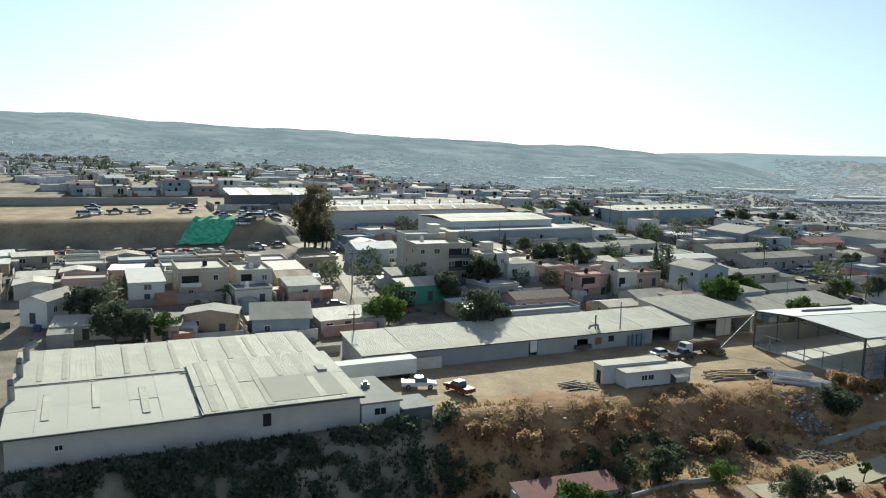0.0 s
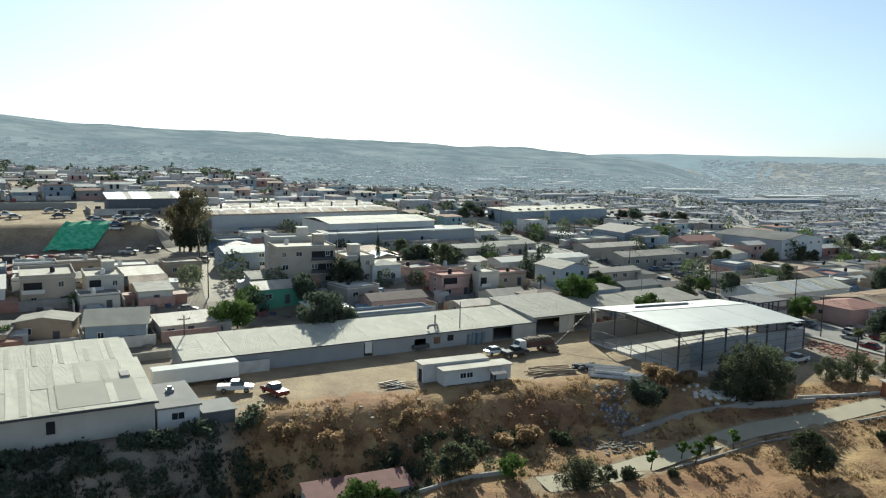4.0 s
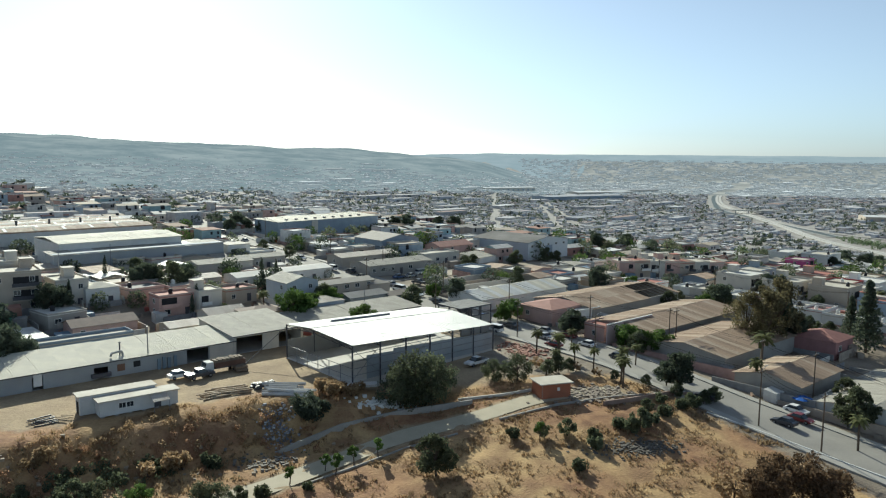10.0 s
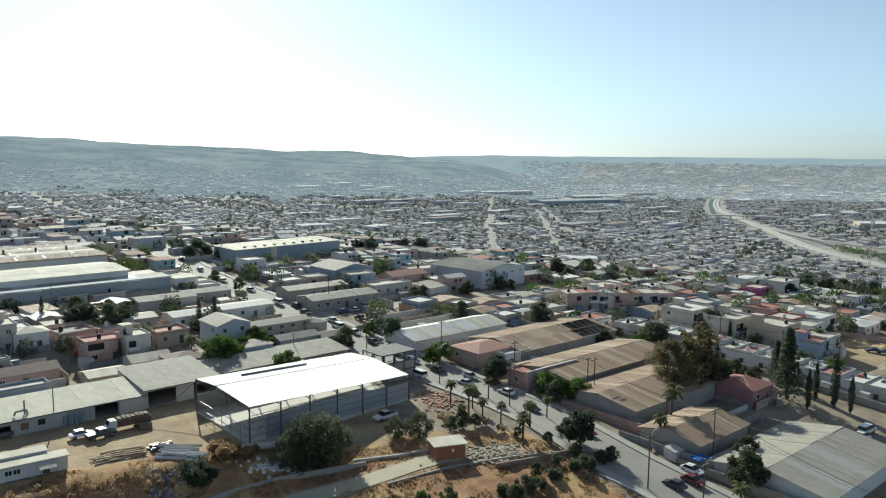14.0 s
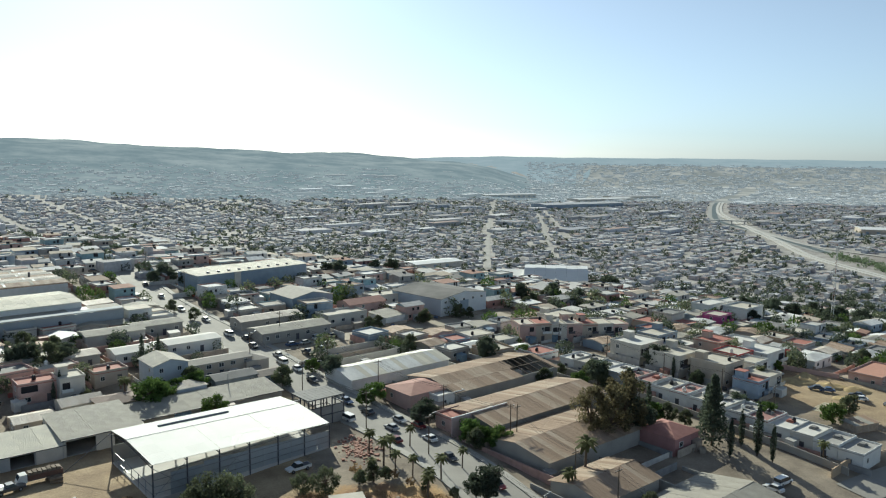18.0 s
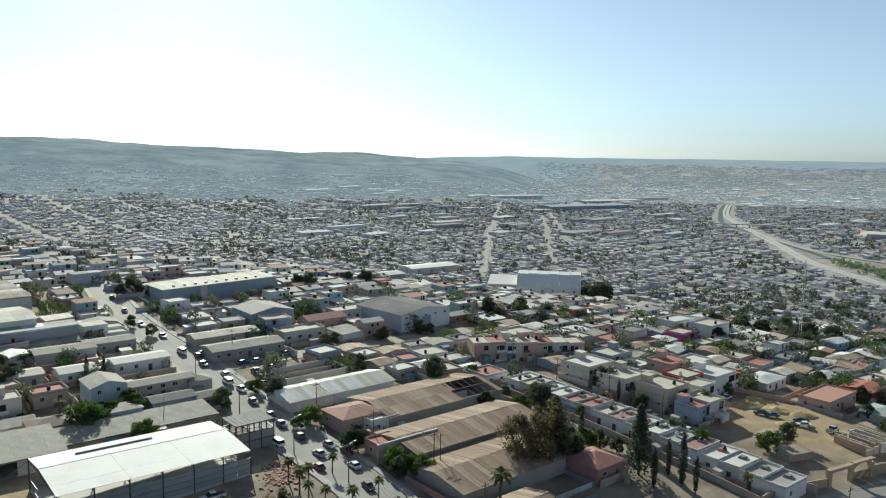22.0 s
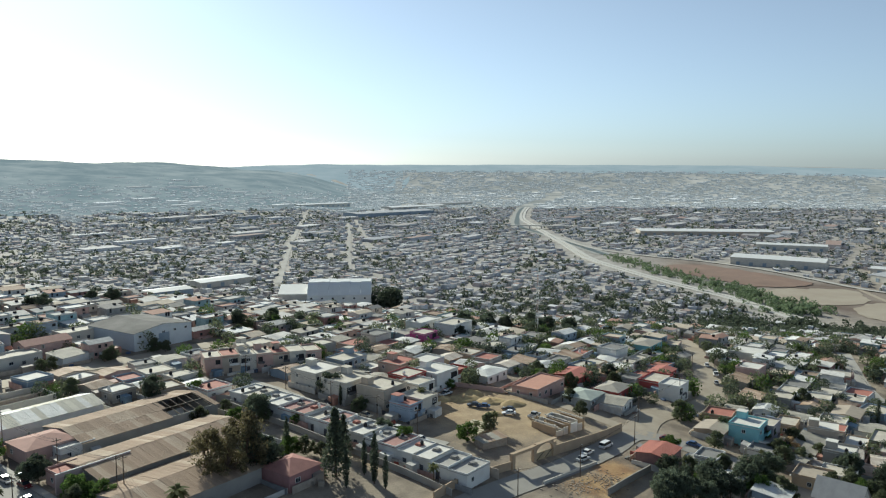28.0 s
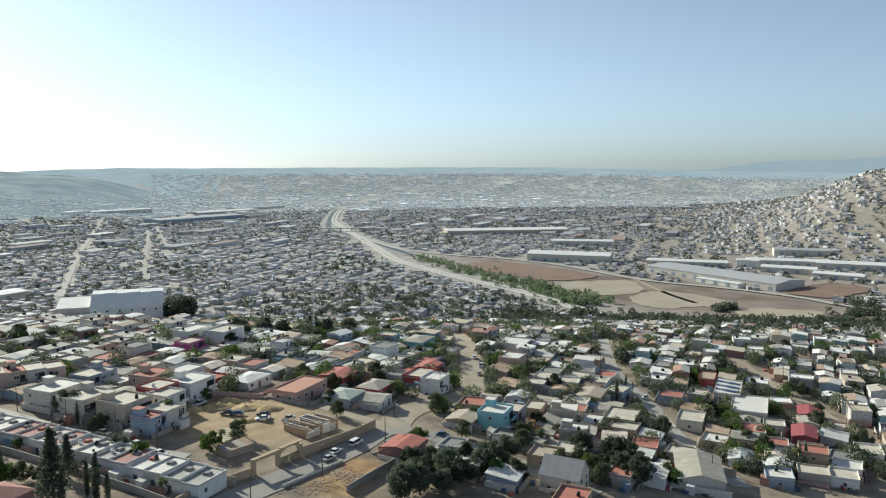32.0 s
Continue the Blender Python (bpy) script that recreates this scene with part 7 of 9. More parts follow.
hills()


# ---- trees ----
BUSH, ROUND = (64.8, 178.5), (35.6, 208.3)
TREES = {}


def leaf_cloud(name, clumps_at, per, leaf, mat, seed, droop=0.0, flat=1.0):
    """Leaf faces gathered round clump centres (x, y, z, radius)."""
    rng = np.random.default_rng(seed)
    pts, sz = [], []
    for x, y, z, r in clumps_at:
        d = rng.normal(size=(per, 3))
        d /= np.linalg.norm(d, axis=-1, keepdims=True)
        d *= rng.uniform(0.25, 1.05, (per, 1)) ** 0.55 * r
        d[:, 2] *= flat
        p = d + np.array([x, y, z])
        p[:, 2] -= droop * rng.uniform(0, 1, per) ** 2 * r
        pts.append(p)
        sz.append(rng.uniform(0.6, 1.3, per) * leaf)
    c, s = np.concatenate(pts), np.concatenate(sz)[:, None]
    u, w = rng.normal(size=c.shape), rng.normal(size=c.shape)
    u /= np.linalg.norm(u, axis=-1, keepdims=True)
    w -= (w * u).sum(-1, keepdims=True) * u
    w /= np.linalg.norm(w, axis=-1, keepdims=True)
    v = np.stack([c - u * s, c - w * s * 0.55, c + u * s, c + w * s * 0.55], 1).reshape(-1, 3)
    me = bpy.data.meshes.new(name)
    me.from_pydata(v.tolist(), [], np.arange(len(v)).reshape(-1, 4).tolist())
    me.materials.append(mat)
    return me


def make_tree(kind):
    rnd = random.Random(len(TREES) * 7 + 3)
    spec = {
        "broad": ("leafy green tree with a round uneven crown", LEAF, 6.2, 3.2, 22, 150, 0.24),
        "bright": ("bright green shade tree with dense crown", LEAFBRIGHT, 5.8, 3.0, 22, 160, 0.23),
        "dark": ("dark green tree with heavy crown", LEAFDARK, 7.8, 3.6, 28, 160, 0.26),
        "euca": ("tall dusty eucalyptus with open brownish crown", LEAFBROWN, 13.0, 5.2, 34, 150, 0.28),
        "pepper": ("drooping green pepper tree with hanging crown", LEAF, 9.0, 4.8, 32, 170, 0.23),
        "young": ("young tree with thin bent trunk", LEAFBRIGHT, 2.9, 0.95, 7, 80, 0.18),
        "russet": ("reddish-brown leafy tree with a broad crown", LEAFRUSSET, 7.0, 3.5, 26, 150, 0.24),
        "dry": ("brown half-dry tree with thinning leaves", LEAFDRY, 5.8, 3.0, 18, 90, 0.26),
    }
    if kind in spec:
        label, mat, H, R, n, per, leaf = spec[kind]
        root = thing("tree", 0, 0, 0, 0, label + " standing on bare ground", "tree", "trees of the neighbourhood")
        tr = Build()
        lean = Vector((rnd.uniform(-0.3, 0.3), rnd.uniform(-0.3, 0.3), 0)) * (2.0 if kind == "young" else 1.0) * 0.5
        mid = Vector((0, 0, H * 0.42)) + lean
        r0 = 0.05 * H * 0.55 + 0.03
        tr.bar((0, 0, -0.4), mid * 0.5, r0, r0 * 0.8, 7), tr.bar(mid * 0.5, mid, r0 * 0.8, r0 * 0.6, 7)
        cl = []
        zc = H - R * 0.98
        n, per = int(n * 1.6), int(per * 0.62)
        for k in range(n):
            a, e = rnd.uniform(0, math.tau), rnd.uniform(-0.8, 1.0)
            q = math.sqrt(max(0.0, 1 - e * e)) * rnd.uniform(0.35, 1.0)
            p = Vector((math.cos(a) * q * R, math.sin(a) * q * R, zc + e * R * (0.75 if kind != "euca" else 1.25))) + lean
            cl.append((*p, R * rnd.uniform(0.15, 0.36)))
            if k % 2 == 0:
                tr.bar(mid, p, r0 * 0.32, r0 * 0.08, 5, False)
        part("trunk", tr, BARK, root, "grey-brown trunk and limbs")
        part("crown", leaf_cloud("crown", cl, per, leaf, mat, n, 1.1 if kind == "pepper" else 0.15), None, root)
        return root
    if kind == "cypress":
        root = thing("cypress_tree", 0, 0, 0, 0, "tall slim dark green cypress beside houses", "tree", "trees of the neighbourhood")
        part("trunk", Build().bar((0, 0, -0.3), (0, 0, 8.0), 0.16, 0.04, 6), BARK, root)
        part("crown", leaf_cloud("crown", [(0.1 * math.sin(k * 2.1), 0.1 * math.cos(k * 1.7), 0.9 + k * 0.62, 0.78 * math.sin(math.pi * min(1, (k + 2.0) / 16)) + 0.1) for k in range(15)], 110, 0.2, LEAFDARK, 5), None, root)
        return root
    if kind == "conifer":
        root = thing("conifer_tree", 0, 0, 0, 0, "dark conifer with ragged cone-shaped crown", "tree", "trees of the neighbourhood")
        part("trunk", Build().bar((0, 0, -0.3), (0, 0, 10.0), 0.25, 0.05, 6), BARK, root)
        cl = []
        for k in range(34):
            z = 1.6 + 9.4 * (k / 34)
            rr = 2.6 * (1 - k / 36)
            a = k * 2.4
            cl.append((math.cos(a) * rr * 0.6, math.sin(a) * rr * 0.6, z, 0.35 + rr * 0.36))
        part("crown", leaf_cloud("crown", cl, 80, 0.26, LEAFDARK, 6, 0.3), None, root)
        return root
    if kind == "palm":
        root = thing("palm_tree", 0, 0, 0, 0, "fan palm with thin trunk and dusty fronds", "palm", "palms along the avenue")
        part("trunk", Build().bar((0, 0, -0.3), (0.1, 0.05, 5.2), 0.2, 0.15, 7), BARK, root)
        b = Build()
        for k in range(26):
            a, up = k * 2.399, 0.9 - 1.7 * (k / 26)
            d = Vector((math.cos(a), math.sin(a), 0))
            side = Vector((-d.y, d.x, 0))
            p0, p1 = Vector((0.1, 0.05, 5.2)), Vector((0.1, 0.05, 5.2)) + d * 0.75 + Vector((0, 0, up * 0.7))
            p2 = p1 + d * 0.75 + Vector((0, 0, up * 0.45 - 0.5))
            b.poly(p0, p1 - side * 0.35, p2 - side * 0.15, p2 + side * 0.15, p1 + side * 0.35)
        part("fronds", b, PALMLEAF, root)
        return root
    label, mat, n, per, leaf = {"shrub": ("low green shrub on the bank", LEAF, 6, 90, 0.17), "scrub": ("dry straw-coloured scrub on slope", LEAFDRY, 8, 90, 0.15), "bush": ("big dark green bush on the bank", LEAFDARK, 16, 130, 0.26)}[kind]
    root = thing("bush" if kind == "bush" else "shrub", 0, 0, 0, 0, label, "shrub", "shrubs on the slopes")
    R = 2.4 if kind == "bush" else 0.9
    cl = [(rnd.uniform(-0.7, 0.7) * R, rnd.uniform(-0.7, 0.7) * R, rnd.uniform(0.25, 1.2) * R, rnd.uniform(0.35, 0.6) * R) for _ in range(n)]
    st = Build()
    for x, y, z, r in cl[:5]:
        st.bar((0, 0, -0.2), (x, y, z), 0.05, 0.02, 5, False)
    part("stem_cluster", st, BARK, root)
    part("foliage", leaf_cloud("foliage", cl, per, leaf, mat, n + per), None, root)
    return root


def plant(kind, x, y, size=1.0, tall=1.0):
    rz = (x * 53 + y * 31) % 360
    z = gz(x, y) - 0.05
    m = pose(x, y, z, 0, 0, rz) @ Matrix.Diagonal((size, size, size * tall, 1))
    if kind not in TREES:
        TREES[kind] = make_tree(kind)
        TREES[kind].matrix_basis = pose(x, y, z, 0, 0, rz)
        return TREES[kind]
    return copy_thing(TREES[kind], m)


def row(kind, places, size=1.0, tall=1.0):
    for x, y in places:
        k = ((x * 7.3 + y * 3.1) % 1.0) * 0.4 + 0.8
        plant(kind, x, y, size * k, tall)


plant("pepper", 83.6, 119.8, 1.2)
plant("pepper", 80.2, 118.6, 1.1)
plant("pepper", 76.8, 117.0, 0.8)
plant("bush", 61.5, 114.0, 0.95)
plant("bush", 61.0, 114.5, 1.05)
row("young", [(56.2, 97.2), (61.7, 100.3), (66.2, 100.8), (70.2, 102.0), (95.5, 98.2), (63.0, 98.4)], 1.0)
plant("broad", 77.0, 93.4, 0.8)
plant("broad", 78.6, 94.0, 0.62)
row("shrub", [(59, 95.2), (91.7, 100.7), (97.7, 87.6), (102.6, 93.8), (104.0, 95.5), (112.5, 98.2), (110.8, 99.0), (115.0, 99.5), (127.3, 106), (129.5, 107.2), (122.0, 103.0), (118.0, 101.0), (124.0, 108.5)], 1.35)
row("broad", [(113.2, 97.6), (136.0, 109.2), (133.0, 117.5), (112.0, 126.5), (109.0, 126.0), (114.5, 127.5)], 0.55)
plant("dry", 114.0, 74.5, 0.7)
plant("russet", 117.5, 72.0, 0.75)
plant("russet", 124.5, 73.5, 1.1)
plant("russet", 122.0, 75.5, 0.95)
plant("russet", 127.5, 72.0, 0.9)
plant("broad", 134.0, 64.0, 1.0)
row("bright", [(16.2, 89.0), (20.2, 89.6), (13.2, 88.6), (36.4, 93.6)], 0.52)
row("broad", [(28.7, 94.0), (27.0, 93.2), (30.2, 95.4), (9.0, 88.8), (11.0, 88.2)], 0.62)
plant("pepper", 43.9, 91.4, 0.5)
plant("pepper", 46.2, 92.4, 0.42)
plant("broad", 49.0, 93.0, 0.42)
row("shrub", [(45.4, 105.2), (46.4, 104.4), (3.9, 90.8), (7.5, 92.3), (20.0, 98.5), (20.8, 99.3), (52.8, 94.5), (1.8, 95.0)], 1.5)
row("scrub", [(22.5, 104.2), (23.6, 104.6), (21.6, 103.4), (39.4, 104.3), (41.2, 104.8), (37.0, 103.0), (12.4, 100.4), (5.6, 101.0), (65, 118.5), (67.5, 119.5), (69, 118.5), (63.5, 121), (66, 123), (70, 119.5)], 1.7)


def brush(n, seed, name, label, mat, lo, hi, r0, r1, xs=(0.5, 62.0), per=46, leaf=0.24, clump=0.0):
    """Loose brush on the bank: places lo to hi metres from the bank's upper edge."""
    rng = random.Random(seed)
    rows = []
    while len(rows) < n:
        x = rng.uniform(*xs)
        y = float(bank_line(np.array(x))) + rng.uniform(lo, hi)
        if line_gap(x, y, PATH) < 2.6 or noise.noise((x * 0.3, y * 0.3, seed)) < clump:
            continue
        rows.append((x, y, rng.uniform(r0, r1)))
    far_trees(rows, name, per, label, leaf, mat)


brush(230, 2, "dry_brush", "straw-coloured dry brush on the bank", LEAFDRY, -9.5, -0.8, 0.2, 0.65)
brush(130, 3, "dry_brush", "reddish-brown dry brush low on the bank", LEAFRUST, -13.0, -5.0, 0.25, 0.8)
brush(240, 4, "green_brush", "dusty green brush at foot of bank", LEAF, -17.0, -8.5, 0.3, 0.9, (-2.0, 40.0))
# dark brush, sown thick so that the shadowed slope turns darker still
brush(950, 5, "dark_brush", "dark green brush thickened to deepen shade on the slope", LEAFDARK, -16.0, -1.0, 0.4, 1.1, (-46.0, 2.0))
plant("pepper", 101.8, 123.4, 0.62)
plant("pepper", 97.5, 125.0, 0.5)
row("palm", [(113.7, 141.7), (115.7, 134.9), (123.9, 145.4), (120.7, 116.6), (148.0, 87.5), (118.0, 139.0)], 1.0)
plant("palm", 157.5, 123.5, 1.7)
row("bright", [(139.5, 147.9), (146.0, 147.5), (142.0, 149.5)], 0.62)
plant("dark", 132.7, 116.4, 0.85)
plant("dark", 131.0, 117.8, 0.7)
row("broad", [(111.3, 97.2), (118.5, 104.1), (127.9, 105.9), (96.2, 99.1), (100.2, 97.9), (132.7, 108.1), (103.5, 95.4), (121.5, 121.0), (126.5, 118.0), (129.5, 112.0)], 0.42)
row("dry", [(119.0, 124.0), (123.0, 113.0), (116.5, 128.0), (109.0, 131.0)], 0.4)
plant("bright", BUSH[0], BUSH[1], 1.45)
plant("bright", BUSH[0] + 3.0, BUSH[1] + 0.8, 1.1)
plant("broad", ROUND[0], ROUND[1], 1.35)
row("dark", [(ROUND[0] - 9.0, ROUND[1] + 3.0), (ROUND[0] - 6.5, ROUND[1] + 4.0), (ROUND[0] + 4.0, ROUND[1] + 5.0)], 1.0)
plant("broad", 154.8, 95.5, 1.25)
plant("broad", 157.2, 96.8, 1.1)
plant("broad", 163.5, 106.0, 0.9)
plant("euca", 171.5, 139.0, 1.2)
plant("euca", 176.5, 141.5, 1.15)
plant("euca", 168.0, 142.0, 0.95)
plant("conifer", 203.5, 146.5)
plant("conifer", 178.5, 143.0, 1.6)
plant("dark", 182.0, 144.0, 1.3)
plant("broad", 179.0, 149.5, 1.05)
plant("bright", 190.0, 151.5, 1.0)
plant("broad", 194.5, 151.0, 0.85)
plant("broad", 197.5, 147.5, 0.7)
plant("conifer", 197.1, 135.0, 1.6)
row("cypress", [(197.3, 128.2), (204.0, 133.2), (204.4, 127.7), (205.8, 124.1), (190.0, 153.0)], 1.15)
plant("palm", 217.3, 121.0, 1.0)
row("palm", [(120.5, 128.2), (111.8, 127.4), (117.3, 130.3), (121.4, 118.5), (132.4, 131.8), (126.0, 125.7), (58.2, 184.5), (242.5, 143.2), (150.3, 116.0), (238.8, 171.5), (251.3, 148.0), (396.0, 52.0), (433, 96)], 1.0)
row("bright", [(118.8, 174.5), (121.5, 177.0), (144.2, 141.0), (140.5, 143.5), (138.5, 147.0), (72.0, 187.0), (70.0, 185.0), (75.0, 188.5), (-12.9, 155.5), (-11.0, 157.5), (-51.3, 140.0), (107.5, 203.0), (238.5, 141.5)], 0.95)
row("dark", [(129.7, 158.5), (131.7, 160.0), (12.1, 187.0), (9.5, 186.0), (1.0, 175.0), (-59.2, 136.5), (-68.0, 147.5), (-71.0, 149.0), (-39.6, 234.5), (-41.5, 236.0), (-37.0, 235.5), (-56.0, 137.5), (300.0, 255.0)], 0.9)
plant("dark", 6.8, 146.6, 1.35)
plant("dark", 10.2, 149.5, 1.0)
plant("euca", -39.5, 236.0, 1.25)
plant("euca", -42.5, 235.0, 0.95)
plant("dark", -37.5, 237.0, 1.15)
row("broad", [(139.0, 142.5), (37.0, 221.0), (24.7, 229.5), (34.0, 222.5), (28.0, 227.0), (63.2, 275.5), (72.1, 264.2), (133.7, 252.0), (136.5, 253.5), (154.0, 259.0), (157.0, 260.5), (141.2, 222.3), (176.1, 267.0), (173.0, 268.0), (205.9, 284.5), (209.0, 286.0), (222.1, 300.0), (215.0, 296.0), (296.4, 187.0), (320.2, 175.0), (322.5, 177.5), (285.2, 150.5), (249.5, 147.5), (311.1, 99.7), (409.3, 127.5), (418.9, 98.0), (402.0, 71.0), (365.9, 206.0), (348.0, 163.5), (295.3, 186.0), (357.2, 117.9), (408, 80.3), (382.9, 92.2), (458.7, 71.7), (477.3, 91.4), (478, 146.7), (487.5, 131.3), (332, 89), (336, 81.7), (340, 84), (328, 86.5), (515.5, 75.7)], 0.85)
row("dark", [(56.4, 336.1), (53.0, 325.2), (60.0, 330.0), (66.0, 322.0), (130.0, 352.0), (136.0, 349.0), (156.8, 367.3), (166.3, 371.5), (205.0, 305.0), (212.0, 301.0), (228.0, 303.0), (240.0, 300.0), (312.6, 270.2), (330.0, 280.3), (326.0, 276.0), (335.0, 272.0), (351.8, 272.6), (357.0, 268.0), (363.1, 292.0), (371.3, 268.8), (381.3, 250.2), (346.8, 262.0), (340.0, 250.0), (300.0, 282.0), (318.0, 285.0)], 1.0)
row("dark", [(268.3, 94.2), (272.0, 92.5), (277.4, 90.0), (281.5, 92.0), (284.0, 95.0), (287.5, 91.7), (275.5, 96.5), (265.5, 92.0)], 1.15)
row("cypress", [(59.4, 213.3), (63.7, 216.3), (42.1, 189.1), (41.0, 187.0), (312.8, 245.4), (396.0, 122.0), (410.5, 128.0), (398.9, 50.2), (17.5, 218.0), (13.0, 189.5)], 0.85)
row("dark", [(310.9, 98.9), (337.1, 92.4), (338.3, 80.4), (480.3, 124.8), (325.1, 183.5), (333.6, 68.5), (333.8, 75.0)], 1.15)
row("broad", [(502.8, 74.2), (443.2, 66.0), (398.2, 63.5), (437.9, 46.5), (420.2, 95.8), (345.1, 67.1), (325.4, 76.7), (481.8, 87.5), (468.9, 103.9), (543.4, 98.1), (520.6, 165.2), (556.9, 129.7), (408.0, 79.3), (473.5, 57.2), (298.8, 194.3), (301.5, 177.3), (384.8, 144.4), (450.8, 159.0)], 1.0)
# more crowns in the gardens between the houses
rnd = random.Random(23)
placed, GARDEN = 0, [[], [], []]
for _ in range(14000):
    x, y = (rnd.uniform(-120, 540), rnd.uniform(20, 330)) if rnd.random() < 0.45 else (rnd.uniform(215, 660), rnd.uniform(-10, 300))
    if (x < 215 and y < 165) or y + 0.6 * x > (480 if x < 330 else 700) or y + 0.55 * max(0, x - 200) < 140 or (x < 300 and y < 60) or y < -53 + 0.28 * (x - 152) or (224 < x < 288 and 120 < y < 184) or (286 < x < 318 and 105 < y < 158 and rnd.random() < 0.7):
        continue
    if any(math.hypot(x - a, y - b) < c * 0.8 + 0.4 for a, b, c in HOUSES) or any(line_gap(x, y, p) < w / 2 + 1.0 for _, p, w, _ in STREETS) or any(math.hypot(x - a, y - b) < c * 0.8 for a, b, c in KEEP_OUT):
        continue
    if x < -34 and 170 < y < 336 + 0.29 * x:
        continue
    near = math.hypot(x - 150, y + 20) < 235
    if near and placed < 110:
        plant(rnd.choice(("broad", "broad", "dark", "bright", "broad", "cypress" if rnd.random() < 0.3 else "broad", "palm" if rnd.random() < 0.5 else "dark", "dry" if rnd.random() < 0.3 else "broad")), x, y, rnd.uniform(0.6, 1.15))
        placed += 1
    else:
        GARDEN[rnd.choice((0, 0, 0, 1, 2, 2))].append((x, y, rnd.uniform(1.6, 4.0)))
    if sum(map(len, GARDEN)) > 1150:
        break
far_trees(GARDEN[0], "garden_trees", 300, "leafy trees in the gardens of the plateau", 0.115, LEAF)
far_trees(GARDEN[1], "garden_trees", 330, "bright green trees in the gardens of the plateau", 0.115, LEAFBRIGHT)
far_trees(GARDEN[2], "garden_trees", 320, "dark green trees in the gardens of the plateau", 0.115, LEAFDARK)


# dry grass on the bank and the field
def tufts(n, seed, name, label, mat, where, size):
    rng = random.Random(seed)
    b = Build()
    k = 0
    while k < n:
        x, y = rng.uniform(*where[0]), rng.uniform(*where[1])
        d = y - float(bank_line(np.array(x)))
        if d > 2.5 and x < 72 or line_gap(x, y, PATH) < 2.6 or line_gap(x, y, AVENUE) < 8.5 or noise.noise((x * 0.16, y * 0.16, seed)) < -0.12:
            continue
        z = gz(x, y) - 0.08
        s = size * rng.uniform(0.5, 1.4)
        for _ in range(4):
            a = rng.uniform(0, math.tau)
            dx, dy = math.cos(a) * s, math.sin(a) * s
            ox, oy = rng.uniform(-0.3, 0.3), rng.uniform(-0.3, 0.3)
            b.poly((x + ox - dy * 0.3, y + oy + dx * 0.3, z), (x + ox + dy * 0.3, y + oy - dx * 0.3, z), (x + ox + dx * 0.6, y + oy + dy * 0.6, z + s * rng.uniform(0.6, 1.2)))
        k += 1
    lone(name, b, mat, label, "grass", kind="stuff")


tufts(15000, 3, "dry_grass", "straw-coloured dry grass on bank and field", LEAFDRY, ((0, 138), (55, 122)), 0.42)
# dark weeds, set this densely to add to the slope's shadow
tufts(11000, 5, "low_weeds", "dark green weeds thickened to deepen shade on the slope", LEAFDARK, ((-72, 26), (60, 98)), 0.5)
tufts(1800, 8, "low_weeds", "dull green weeds at the foot of bank", LEAF, ((-60, 60), (62, 108)), 0.34)


# ---- cars ----
CAR_KINDS = {}


